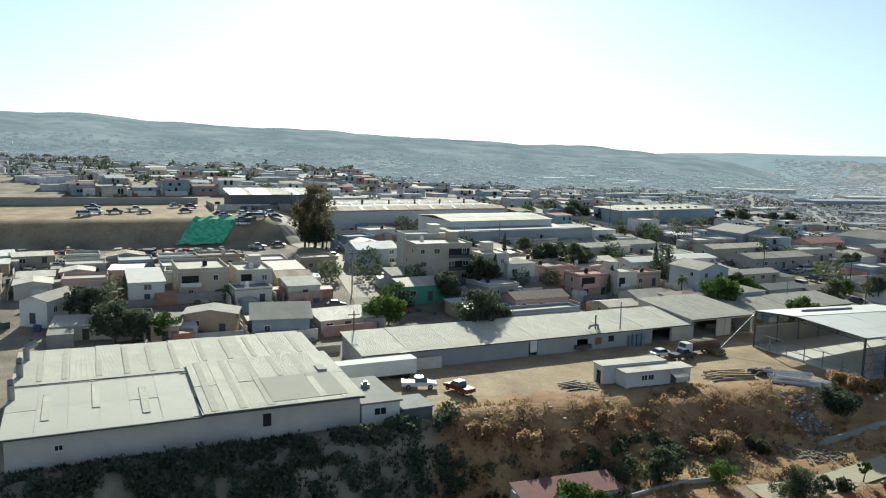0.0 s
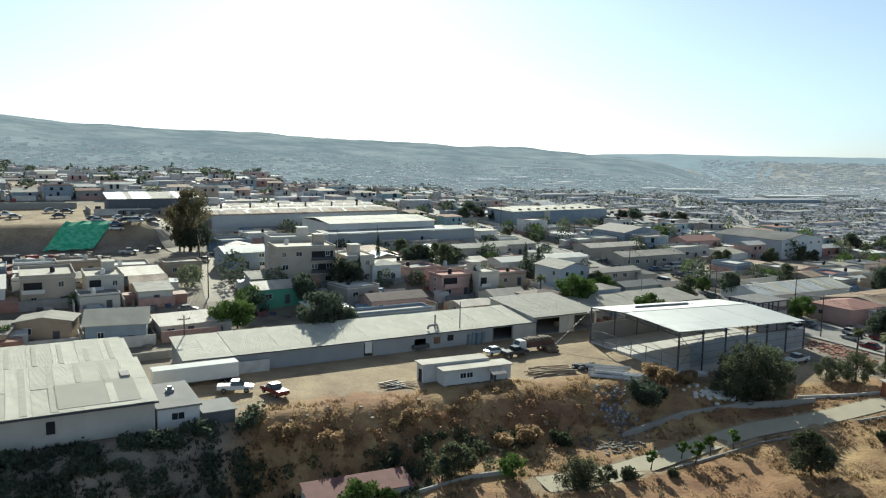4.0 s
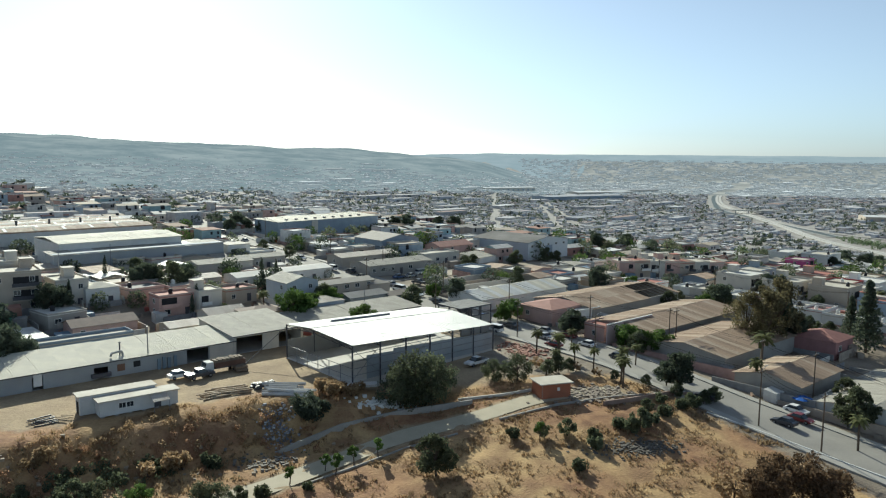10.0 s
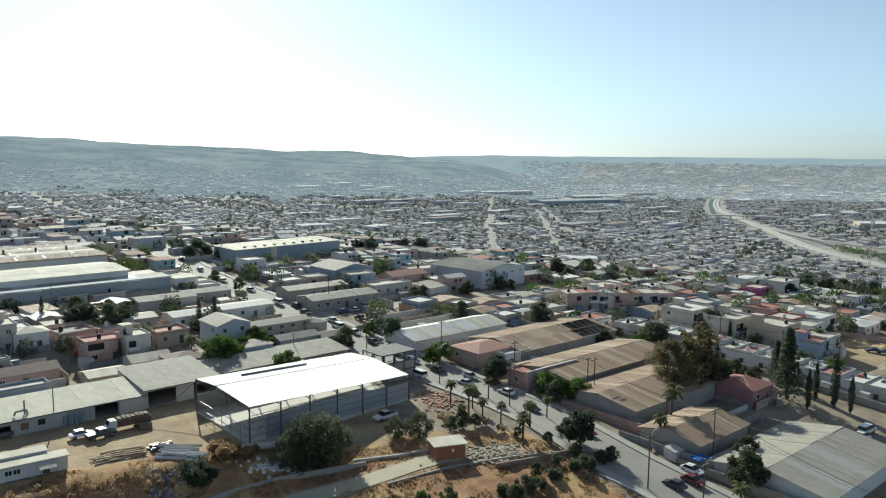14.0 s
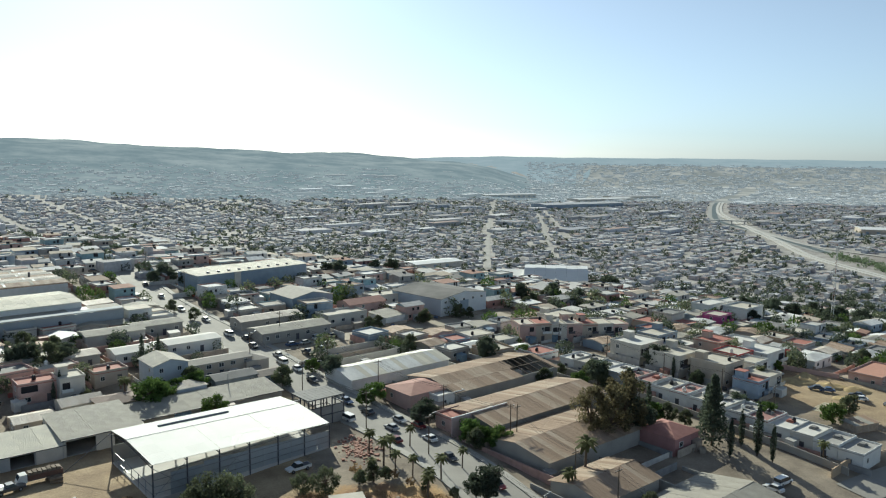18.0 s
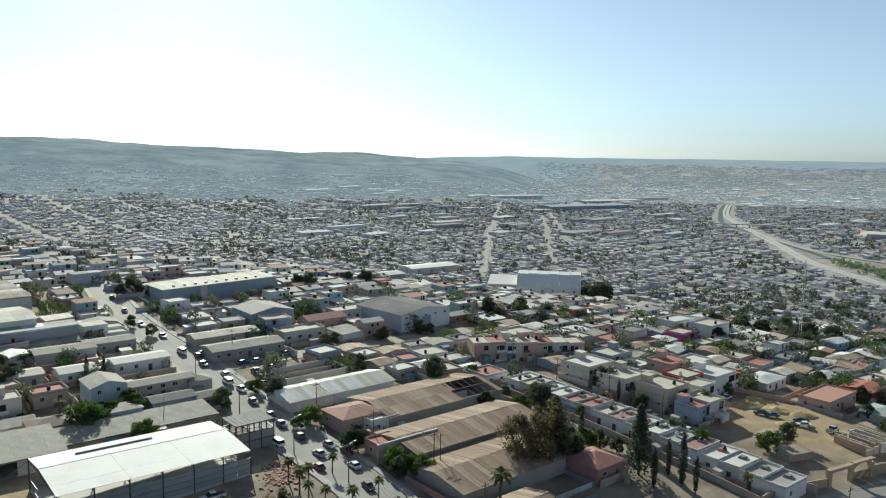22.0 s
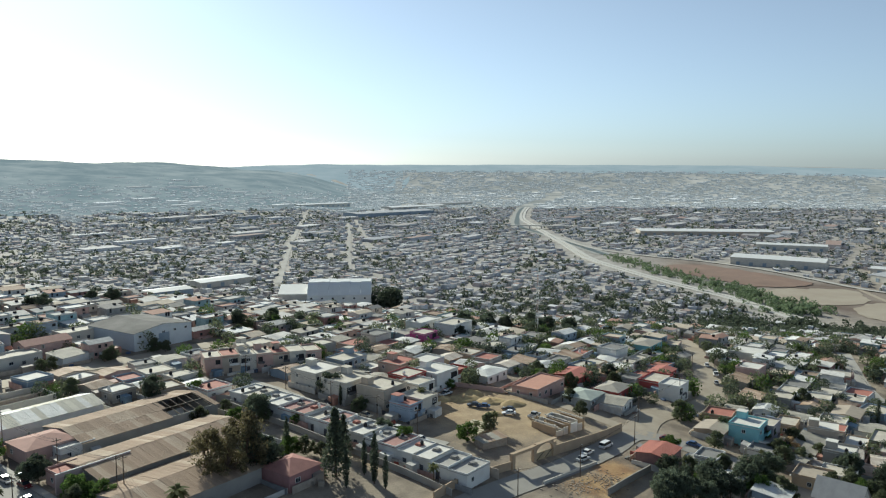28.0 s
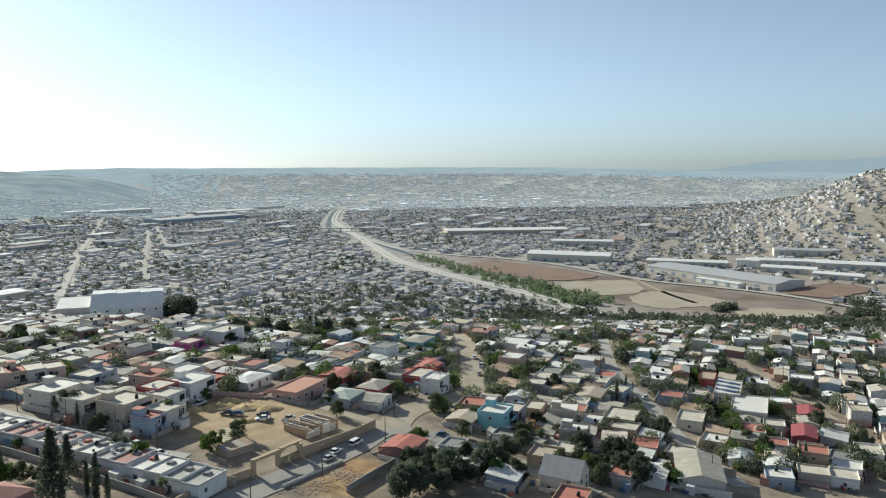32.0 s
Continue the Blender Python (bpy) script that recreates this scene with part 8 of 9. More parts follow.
def car(kind, colour, x, y, turn, z=None):
    """kind: sedan, pickup or van; colour: index into CARS; turn: where the bonnet points, degrees from +x."""
    z = gz(x, y) + 0.15 if z is None else z
    m = pose(x, y, z, 0, 0, turn)
    if (kind, colour) in CAR_KINDS:
        return copy_thing(CAR_KINDS[kind, colour], m)
    paint = CARS[colour]
    root = thing("pickup_truck" if kind == "pickup" else "van" if kind == "van" else "car", x, y, z, turn, f"{CARNAMES[colour]} {'pickup truck' if kind == 'pickup' else 'van' if kind == 'van' else 'car'} parked along the street", "car", "cars of the neighbourhood")
    L, w = {"sedan": (4.4, 0.86), "pickup": (5.4, 0.95), "van": (4.9, 0.95)}[kind]
    side = {"sedan": [(-2.2, 0.35), (2.15, 0.35), (2.2, 0.62), (1.3, 0.86), (-1.75, 0.95), (-2.2, 0.85)],
            "pickup": [(-2.7, 0.5), (2.65, 0.5), (2.7, 0.85), (1.5, 1.08), (-2.7, 1.1)],
            "van": [(-2.45, 0.4), (2.4, 0.4), (2.45, 0.85), (1.75, 1.05), (-2.45, 1.1)]}[kind]
    cab = {"sedan": [(1.0, 0.86), (-1.7, 0.93), (-1.15, 1.42), (0.25, 1.44)],
           "pickup": [(1.3, 1.07), (-0.75, 1.1), (-0.6, 1.72), (0.55, 1.74)],
           "van": [(1.75, 1.04), (-2.4, 1.1), (-2.3, 1.85), (0.85, 1.88)]}[kind]

    def extrude(points, half, pinch):
        b = Build()
        n = len(points)
        lift = [0.0 if p[1] <= points[0][1] + 0.2 else pinch for p in points]
        left, right = [(p[0], half - l, p[1]) for p, l in zip(points, lift)], [(p[0], -half + l, p[1]) for p, l in zip(points, lift)]
        b.poly(*left), b.poly(*right[::-1])
        for k in range(n):
            j = (k + 1) % n
            b.poly(left[j], left[k], right[k], right[j])
        return b

    part("body", extrude(side, w, 0.05), paint, root)
    part("cabin_glass", extrude(cab, w - 0.06, 0.13), GLASS, root, "dark tinted windows")
    top = sorted(cab, key=lambda p: -p[1])[:2]
    x0, x1 = min(p[0] for p in top), max(p[0] for p in top)
    part("roof", Build().box(x0 - 0.05, -w + 0.18, top[0][1], x1 + 0.05, w - 0.18, top[0][1] + 0.05), paint, root)
    if kind == "pickup":
        part("load_bed", Build().box(-2.62, -0.8, 1.0, -0.85, 0.8, 1.115), DARKSTEEL, root)
    r = 0.33 if kind == "sedan" else 0.38
    for wx in (-L * 0.31, L * 0.31):
        for sy in (-1, 1):
            tyre = part("wheel", Build().bar((wx, sy * (w - 0.2), r), (wx, sy * (w + 0.02), r), r, n=14), RUBBER, root)
            part("rim", Build().bar((wx, sy * (w + 0.02), r), (wx, sy * (w + 0.035), r), r * 0.6, n=10), STEEL, tyre)
    zl = 0.68 if kind == "sedan" else 0.82
    for sy in (-1, 1):
        part("headlight", Build().box(L / 2 - 0.08, sy * (w - 0.2) - 0.16, zl - 0.08, L / 2 + 0.01, sy * (w - 0.2) + 0.16, zl + 0.06), WHITE, root)
        part("tail_light", Build().box(-L / 2 - 0.012, sy * (w - 0.14) - 0.1, zl - 0.05, -L / 2 + 0.05, sy * (w - 0.14) + 0.1, zl + 0.12), CARS[3], root)
    CAR_KINDS[kind, colour] = root
    return root


def heading(points, x, y):
    best = min(along(points, 3.0), key=lambda q: (q[0] - x) ** 2 + (q[1] - y) ** 2)
    return math.degrees(math.atan2(best[3], best[2]))


rnd = random.Random(4)
for x, y, c in ((83.8, 243.6, 0), (89.4, 239.2, 2), (98.6, 219.4, 1), (99.4, 212.0, 0), (103.5, 205.1, 0), (106.8, 194.5, 2), (111.0, 184.0, 2), (113.9, 176.7, 4), (118.0, 168.1, 2), (121.9, 156.6, 1), (112.2, 164.2, 0), (76.0, 262.9, 1), (66.7, 278.6, 0), (91.5, 229.7, 2),
                (135.0, 110.5, 2), (142.5, 98.5, 2), (137.2, 122.0, 3), (128.9, 157.0, 3), (125.0, 161.5, 1), (129.4, 148.4, 0), (149.5, 103.5, 0), (147.0, 99.5, 3), (58.0, 300.0, 1), (50.0, 322.0, 2), (121.0, 148.5, 3), (131.0, 136.5, 2)):
    car("van" if c == 0 and rnd.random() < 0.3 else "sedan", c, x, y, heading(AVENUE, x, y) + (180 if rnd.random() < 0.5 else 0))
for x, y, c, k, tn in ((113.7, 238.2, 0, "van", 20), (108.1, 221.6, 2, "pickup", 115), (110.2, 208.9, 2, "pickup", 100), (108.5, 233.0, 1, "sedan", 30), (104.0, 231.0, 4, "sedan", 25), (118.5, 241.0, 5, "sedan", 30), (112.5, 226.0, 0, "sedan", 115), (97.6, 135.2, 0, "pickup", 205),
                       (-3.2, 114.3, 0, "pickup", 5), (2.9, 112.8, 3, "pickup", 130), (255.7, 167.4, 2, "sedan", 150), (258.0, 165.3, 4, "sedan", 150), (262.5, 157.3, 0, "sedan", 155), (269.3, 153.1, 1, "pickup", 25), (264.5, 160.5, 2, "sedan", 120), (267.4, 124.1, 0, "sedan", 20), (276.1, 126.8, 0, "van", 20), (263.2, 120.9, 1, "sedan", 15),
                       (305.5, 121.5, 4, "sedan", -65), (383.1, 184.8, 2, "sedan", 48), (379.5, 181.0, 0, "pickup", 48), (370.0, 172.0, 1, "sedan", 45), (387.0, 193.0, 0, "sedan", 48), (247.5, 188.0, 2, "sedan", 25), (252.5, 180.5, 0, "pickup", 25), (224.0, 156.0, 0, "sedan", -65), (219.5, 170.0, 5, "sedan", -65), (212.0, 186.0, 2, "sedan", -65), (226.0, 146.0, 0, "pickup", -60), (222.5, 148.0, 2, "sedan", -60),
                       (-31.7, 219.0, 5, "sedan", 125), (-23.2, 166.4, 2, "sedan", 20), (-112.3, 247.0, 0, "van", 15), (-107.0, 250.0, 2, "pickup", 15), (-98.0, 252.0, 5, "sedan", 20), (-86.0, 256.0, 2, "sedan", 20), (-73.0, 250.0, 2, "sedan", 25), (-70.5, 247.0, 1, "sedan", 25), (-66.0, 253.0, 0, "sedan", 30), (-62.5, 247.5, 2, "sedan", 30), (-60.0, 252.5, 0, "sedan", 30), (-58.0, 257.0, 1, "sedan", 35), (-64.0, 244.0, 4, "sedan", 28),
                       (36.0, 205.0, 0, "sedan", 20), (31.0, 204.5, 3, "sedan", 20), (23.0, 205.5, 0, "sedan", 60), (200.5, 114.0, 0, "van", 20), (196.5, 112.0, 0, "sedan", 110), (413.0, 120.5, 0, "sedan", 52), (392.0, 98.0, 1, "sedan", 52), (300.0, 127.0, 3, "sedan", -60)):
    car(k, c, x, y, tn)


# ---- poles and wires ----


def utility_pole(x, y, h=9.5, arm=True, turn=GRID, lamp=False):
    z = gz(x, y)
    root = thing("utility_pole", x, y, z, turn, "weathered wooden utility pole with wires" if arm else "slim grey post standing on the ground", "pole", "poles along the streets")
    part("post", Build().bar((0, 0, -0.4), (0, 0, h), 0.15, 0.1, 7), WOOD if arm else STEEL, root)
    if arm:
        part("cross_arm", Build().box(-1.1, -0.07, h - 0.75, 1.1, 0.07, h - 0.6), WOOD, root)
        for k in (-0.95, -0.35, 0.35, 0.95):
            part("insulator", Build().bar((k, 0, h - 0.6), (k, 0, h - 0.42), 0.05, n=5), WHITE, root)
    if lamp:
        part("lamp_arm", Build().bar((0, 0, h - 0.3), (1.6, 0, h + 0.1), 0.04, n=5), STEEL, root)
        part("lamp_head", Build().box(1.4, -0.12, h + 0.03, 2.1, 0.12, h + 0.15), STEEL, root)
    return (x, y, z + h)


def wires(line, name="overhead_wire"):
    for (x0, y0, z0), (x1, y1, z1) in zip(line, line[1:]):
        for o in (-0.8, 0.0, 0.8):
            b = Build()
            for k in range(9):
                t = k / 8
                x, y, z = x0 + (x1 - x0) * t + o * 0.8, y0 + (y1 - y0) * t + o * 0.4, z0 + (z1 - z0) * t - 0.55 - 1.1 * 4 * t * (1 - t) - 0.25 * abs(o)
                b.v += [(x + 0.018 * math.cos(a), y + 0.018 * math.cos(a), z + 0.022 * math.sin(a)) for a in (0.5, 2.6, 4.7)]
                if k:
                    b.f += [(3 * k - 3 + i, 3 * k - 3 + (i + 1) % 3, 3 * k + (i + 1) % 3, 3 * k + i) for i in range(3)]
            lone(name, b, RUBBER, "thin black overhead wire hanging between poles", "wire", "wires of the street poles")


av = [utility_pole(x, y, h) for x, y, h in ((165.5, 66.0, 10), (156.8, 107.5, 10.5), (151.8, 116.4, 10.5), (147.6, 142.9, 10.5), (136.0, 160.0, 10), (123.8, 184.0, 9.5), (113.0, 211.0, 9.5), (100.5, 240.0, 9.5), (87.0, 268.0, 9.5), (66.5, 308.0, 9.5), (47.5, 352.0, 9.5))]
wires(av)
utility_pole(149.0, 142.3, 10.5)
av2 = [utility_pole(x, y, h, lamp=True) for x, y, h in ((137.0, 98.3, 10.5), (141.0, 88.0, 10), (127.0, 140.0, 9.5), (116.0, 158.5, 9.5), (103.0, 184.5, 9.5), (90.0, 214.0, 9.5))]
wires(av2[2:])
wires([av2[1], av2[0], av2[2]])
dl = [utility_pole(x, y, h) for x, y, h in ((-15.4, 132.6, 8), (-20.9, 175.7, 10), (-34.3, 224.6, 9), (-52.0, 262.0, 9))]
wires(dl)
for x, y, h in ((34.0, 143.5, 8.5), (17.1, 234.0, 9), (5.9, 218.5, 10), (83.6, 184.0, 6.5)):
    utility_pole(x, y, h, arm=False)
gl = [utility_pole(x, y, 9.0) for x, y in ((232.0, 106.0), (256.0, 113.0), (287.0, 127.0), (302.0, 142.0), (336.0, 158.0), (369.0, 184.0), (398.0, 222.0))]
wires(gl)
ll = [utility_pole(x, y, 9.0) for x, y in ((358.0, 60.0), (379.0, 90.0), (402.0, 119.0), (428.0, 154.0), (458.0, 182.0))]
wires(ll)
el = [utility_pole(x, y, 9.0) for x, y in ((438.0, 27.0), (449.0, 45.0), (463.0, 62.0), (488.0, 99.0))]
wires(el)
tl = [utility_pole(x, y, 8.0) for x, y in ((197.0, 226.0), (205.5, 206.0), (213.5, 184.0), (221.5, 166.0), (227.5, 151.0))]
wires(tl)


def antenna(x, y, h):
    z = gz(x, y)
    root = thing("antenna_mast", x, y, z, 12, "tall pale lattice antenna mast among trees", "mast")
    for k in range(3):
        a = math.tau * k / 3
        part("leg", Build().bar((math.cos(a) * 0.75, math.sin(a) * 0.75, -0.5), (math.cos(a) * 0.3, math.sin(a) * 0.3, h), 0.09, 0.06, 5), WHITE, root)
    for k in range(int(h / 1.5)):
        t0, t1 = k * 1.5 / h, (k + 1) * 1.5 / h
        b = Build()
        for j in range(3):
            a, c = math.tau * j / 3, math.tau * (j + 1) / 3
            r0, r1 = 0.75 - 0.45 * t0, 0.75 - 0.45 * t1
            b.bar((math.cos(a) * r0, math.sin(a) * r0, t0 * h), (math.cos(c) * r1, math.sin(c) * r1, t1 * h), 0.045, n=4, cap=False)
        part("brace", b, WHITE if (k // 4) % 2 else BRICKRED, root)
    for k in range(4):
        a = math.tau * k / 4
        part("aerial", Build().box(math.cos(a) * 0.7 - 0.12, math.sin(a) * 0.7 - 0.12, h - 4.0, math.cos(a) * 0.7 + 0.12, math.sin(a) * 0.7 + 0.12, h - 1.8), WHITE, root)


antenna(342.2, 256.0, 38.0)


# ---- the yard and its clutter ----
def site_office():
    x, y = 28.9, 116.2
    root = thing("site_trailer", x, y, gz(33, 119) + 0.0, 21.0, "whitewashed site office trailer with a double flat roof", "site office")
    part("body", Build().box(0, 0, 0.25, 12.2, 3.0, 2.6), surface("dirty_white_trailer", (0.62, 0.62, 0.60), vary=0.12, scale=0.6), root)
    part("rear_body", Build().box(-2.2, 3.05, 0.1, 9.5, 5.8, 3.0), surface("dirty_white_trailer", (0.62, 0.62, 0.60)), root)
    part("roof", Build().box(-0.3, -0.35, 2.603, 12.5, 3.02, 2.78), ROOFSLAB, root)
    part("rear_roof", Build().box(-2.5, 3.0, 3.003, 9.8, 6.1, 3.16), ROOFSLAB, root)
    part("awning", Build().hexa([(7.6, -2.3, 1.85), (10.2, -2.3, 1.85), (10.2, -0.3, 2.5), (7.6, -0.3, 2.5), (7.6, -2.3, 1.92), (10.2, -2.3, 1.92), (10.2, -0.3, 2.57), (7.6, -0.3, 2.57)]), PALE_SHEET, root)
    for px in (7.7, 10.1):
        part("awning_post", Build().bar((px, -2.2, -0.6), (px, -2.2, 1.85), 0.04, n=5), STEEL, root)
    for k in range(6):
        part("skirt_block", Build().box(0.2 + 2.1 * k, 0.1, -0.8, 0.7 + 2.1 * k, 2.9, 0.25), BLOCK, root)
    window(root, 3.4, 0, 1.6, 1.0, 0.8)
    window(root, 4.6, 0, 1.6, 1.0, 0.8)
    door(root, 8.9, 0, 0.3, 0.9, 2.0, 0, DARKSTEEL)
    door(root, -2.2, 4.3, 0.1, 0.9, 2.0, -90, DARK)


site_office()


def pile(name, x, y, n, long_, r, mat, label, category, turn, spread=2.0, seed=1, shape="round", levels=2):
    rng = random.Random(seed)
    root = thing(name, x, y, gz(x, y), turn, label, category)
    for k in range(n):
        o, z = (k - n / 2) / n * spread, r + (k % levels) * r * 1.7
        l = long_ * rng.uniform(0.7, 1.05)
        a = rng.uniform(-0.12, 0.12)
        p, q = Vector((-l / 2 + rng.uniform(-0.6, 0.6), o - a * l / 2, z + rng.uniform(0, 0.08))), Vector((l / 2, o + a * l / 2, z + rng.uniform(0, 0.1)))
        part("pipe" if shape == "round" else "beam", Build().bar(p, q, r, n=8 if shape == "round" else 4), mat, root)
    return root


pile("pipe_stack", 57.5, 123.0, 8, 7.0, 0.32, surface("pale_concrete_pipe", (0.52, 0.51, 0.49), vary=0.15, random_tone=0.2), "loose stack of pale concrete pipes on the yard", "pipes", -20, 5.0, 3)
pile("pipe_stack", 60.0, 121.0, 5, 6.0, 0.25, WHITE, "long whitish pipes lying at yard edge", "pipes", -24, 3.0, 4)
pile("timber_stack", 48.5, 125.5, 9, 7.0, 0.16, TIMBER, "scattered timber beams lying on bare earth", "timber", 14, 4.5, 5, "square")
pile("timber_stack", 46.0, 124.0, 6, 5.5, 0.14, TIMBER, "loose planks lying on the dusty yard", "timber", 25, 3.0, 6, "square")
pile("scrap_heap", 20.5, 117.0, 10, 4.5, 0.09, DARKSTEEL, "heap of dark scrap metal frames", "scrap", 30, 3.5, 7, "square", 4)
pile("scrap_heap", 23.5, 117.2, 8, 3.0, 0.07, TIMBER, "broken wooden frames heaped on the yard", "scrap", -30, 2.5, 8, "square", 4)
for k, (x, y, s) in enumerate(((54.0, 126.0, 0.9), (55.5, 127.0, 0.7), (53.0, 127.5, 0.6))):
    b = Build()
    for j in range(14):
        a = random.Random(k * 20 + j)
        p = Vector((a.uniform(-1.2, 1.2), a.uniform(-0.8, 0.8), a.uniform(0.0, 0.7))) * s * 1.3
        b.box(p.x - 0.3, p.y - 0.25, max(-0.1, p.z - 0.2), p.x + 0.3, p.y + 0.2, p.z + 0.25)
    lone("scrap_heap", b, DARKSTEEL, "dark heap of scrap and old machine parts", "scrap", at=pose(x, y, gz(x, y), 0, 0, 30 * k), kind="stuff")


def load_truck(x, y, turn):
    z = gz(x, y)
    root = thing("flatbed_truck", x, y, z, turn, "old flatbed truck with a dusty brown load", "truck")
    part("bed", Build().box(-4.2, -1.2, 0.9, 2.0, 1.2, 1.1), DARKSTEEL, root)
    for q in ((-4.2, -1.25, 2.0, -1.15), (-4.2, 1.15, 2.0, 1.25), (-4.3, -1.25, -4.2, 1.25)):
        part("side_board", Build().box(q[0], q[1], 1.1, q[2], q[3], 2.0), surface("rust_brown_boards", (0.17, 0.10, 0.075), vary=0.25), root)
    for k in range(7):
        part("load", Build().hexa([(-4.1 + 0.85 * k, -1.1, 1.6), (-3.2 + 0.85 * k, -1.1, 1.6), (-3.2 + 0.85 * k, 1.1, 1.6), (-4.1 + 0.85 * k, 1.1, 1.6), (-4.0 + 0.85 * k, -0.8, 2.4 + 0.15 * (k % 3)), (-3.3 + 0.85 * k, -0.8, 2.45), (-3.3 + 0.85 * k, 0.8, 2.5), (-4.0 + 0.85 * k, 0.8, 2.35)]), TARPBROWN, root)
    part("cab", Build().hexa([(2.1, -1.1, 0.7), (4.0, -1.1, 0.7), (4.0, 1.1, 0.7), (2.1, 1.1, 0.7), (2.1, -1.0, 2.3), (3.4, -1.0, 2.3), (3.4, 1.0, 2.3), (2.1, 1.0, 2.3)]), WHITE, root)
    part("windscreen", Build().hexa([(3.52, -0.9, 1.5), (3.75, -0.9, 1.5), (3.75, 0.9, 1.5), (3.52, 0.9, 1.5), (3.4, -0.85, 2.2), (3.48, -0.85, 2.2), (3.48, 0.85, 2.2), (3.4, 0.85, 2.2)]), GLASS, root)
    for wx in (-3.2, -2.1, 2.9):
        for sy in (-1.15, 0.85):
            part("wheel", Build().bar((wx, sy, 0.48), (wx, sy + 0.3, 0.48), 0.48, n=12), RUBBER, root)


load_truck(47.5, 139.3, 205)
car("sedan", 0, 40.0, 136.0, 25)
car("pickup", 2, 43.5, 135.0, 30)
pile("sand_bags", 51.0, 138.5, 8, 2.2, 0.3, TARPBROWN, "row of dusty filled sacks beside truck", "sacks", 20, 2.0, 9)


def brick_hut():
    x, y = 104.9, 114.6
    z = 1.7
    root = thing("brick_hut", x, y, z, 2.0, "small orange brick hut with a flat grey roof", "hut")
    a, d, h = 2.9, 2.0, 2.5
    b = Build()
    b.box(-a + 0.1, -d + 0.1, -1.2, a - 0.1, d - 0.1, h)
    part("wall", b, surface("mortar", (0.40, 0.36, 0.32), vary=0.15), root)
    brick = Build().box(0, 0, 0, 0.56, 0.12, 0.22).mesh("brick", BRICKRED)
    for lv in range(15):
        for k in range(10):
            for side in range(4):
                if side % 2 and k > 6:
                    continue
                ob = part("brick", brick, None, root)
                o = 0.29 * (lv % 2)
                if side == 0:
                    ob.matrix_basis = pose(-a + 0.58 * k + o * (k < 9), -d, -1.1 + lv * 0.24, 0, 0, 0)
                elif side == 2:
                    ob.matrix_basis = pose(-a + 0.58 * k + o * (k < 9), d - 0.12, -1.1 + lv * 0.24, 0, 0, 0)
                else:
                    ob.matrix_basis = pose(-a + 0.12 if side == 1 else a, -d + 0.12 + 0.55 * (k - 0.0) * 0.98, -1.1 + lv * 0.24, 0, 0, 90)
    part("roof", Build().box(-a - 0.4, -d - 0.4, h + 0.003, a + 0.4, d + 0.4, h + 0.18), ROOFSLAB, root)
    part("window_hole", Build().box(0.2, -d - 0.03, 1.2, 0.7, -d + 0.02, 1.8), WHITE, root)


brick_hut()

# low walls, terraces and ruins round the hut
def low_wall(points, h, thick, mat, name, label, category="wall", cap=None):
    b = Build()
    pts = [Vector((x, y, gz(x, y))) for x, y in points]
    for p, q in zip(pts, pts[1:]):
        d = (q - p).to_2d().normalized()
        n = Vector((-d.y, d.x)) * thick / 2
        b.hexa([(p.x + n.x, p.y + n.y, p.z - 1.2), (p.x - n.x, p.y - n.y, p.z - 1.2), (q.x - n.x, q.y - n.y, q.z - 1.2), (q.x + n.x, q.y + n.y, q.z - 1.2),
                (p.x + n.x, p.y + n.y, p.z + h), (p.x - n.x, p.y - n.y, p.z + h), (q.x - n.x, q.y - n.y, q.z + h), (q.x + n.x, q.y + n.y, q.z + h)])
    return lone(name, b, mat, label, category)


low_wall([(55.5, 108.2), (66, 112.0), (76, 114.0), (90, 115.5)], 0.7, 0.3, BLOCK, "retaining_wall", "low retaining wall along the earth path")
low_wall([(58.5, 97.0), (67, 100.6), (75, 103.6), (84, 105.0)], 0.2, 0.3, BLOCK, "path_kerb", "low pale kerb beside the path")
low_wall([(92, 107.0), (104, 109.5), (116, 111.5), (126, 113.0)], 0.4, 0.3, BLOCK, "terrace_wall", "low terrace wall below the brick hut")
low_wall([(88, 117.5), (96, 116.5), (102, 117.0)], 0.5, 0.3, PALE_WALL, "ruined_wall", "broken pale foundation wall beside hut")
low_wall([(112.0, 108.0), (121, 110.0), (128, 112.5), (133, 112.0)], 0.9, 0.3, surface("reddish_stone", (0.36, 0.26, 0.21), vary=0.2), "stone_wall", "reddish stone retaining wall by the avenue")
low_wall([(24.0, 90.5), (31.0, 93.2), (36.5, 95.2)], 0.6, 0.25, PAVING, "low_fence_wall", "low white wall at foot of bank")
low_wall([(130.5, 104.0), (137.0, 93.0), (146.0, 74.0), (153.0, 55.0)], 0.35, 0.25, WHITE, "avenue_kerb", "white painted kerb wall along the avenue")
shed_roof = thing("red_roof_shed", 16.2, 92.0, -3.4, 20.0, "low shed with a dull red roof below the bank", "shed")
part("roof", Build().hexa([(-7, -2.2, 1.4), (7, -2.2, 1.4), (7, 2.2, 2.1), (-7, 2.2, 2.1), (-7, -2.2, 1.5), (7, -2.2, 1.5), (7, 2.2, 2.2), (-7, 2.2, 2.2)]), surface("dull_maroon_roof", (0.25, 0.12, 0.11), vary=0.2), shed_roof)
part("wall", Build().box(-6.8, -2.0, -1.5, 6.8, 2.0, 1.35), PALE_WALL, shed_roof)


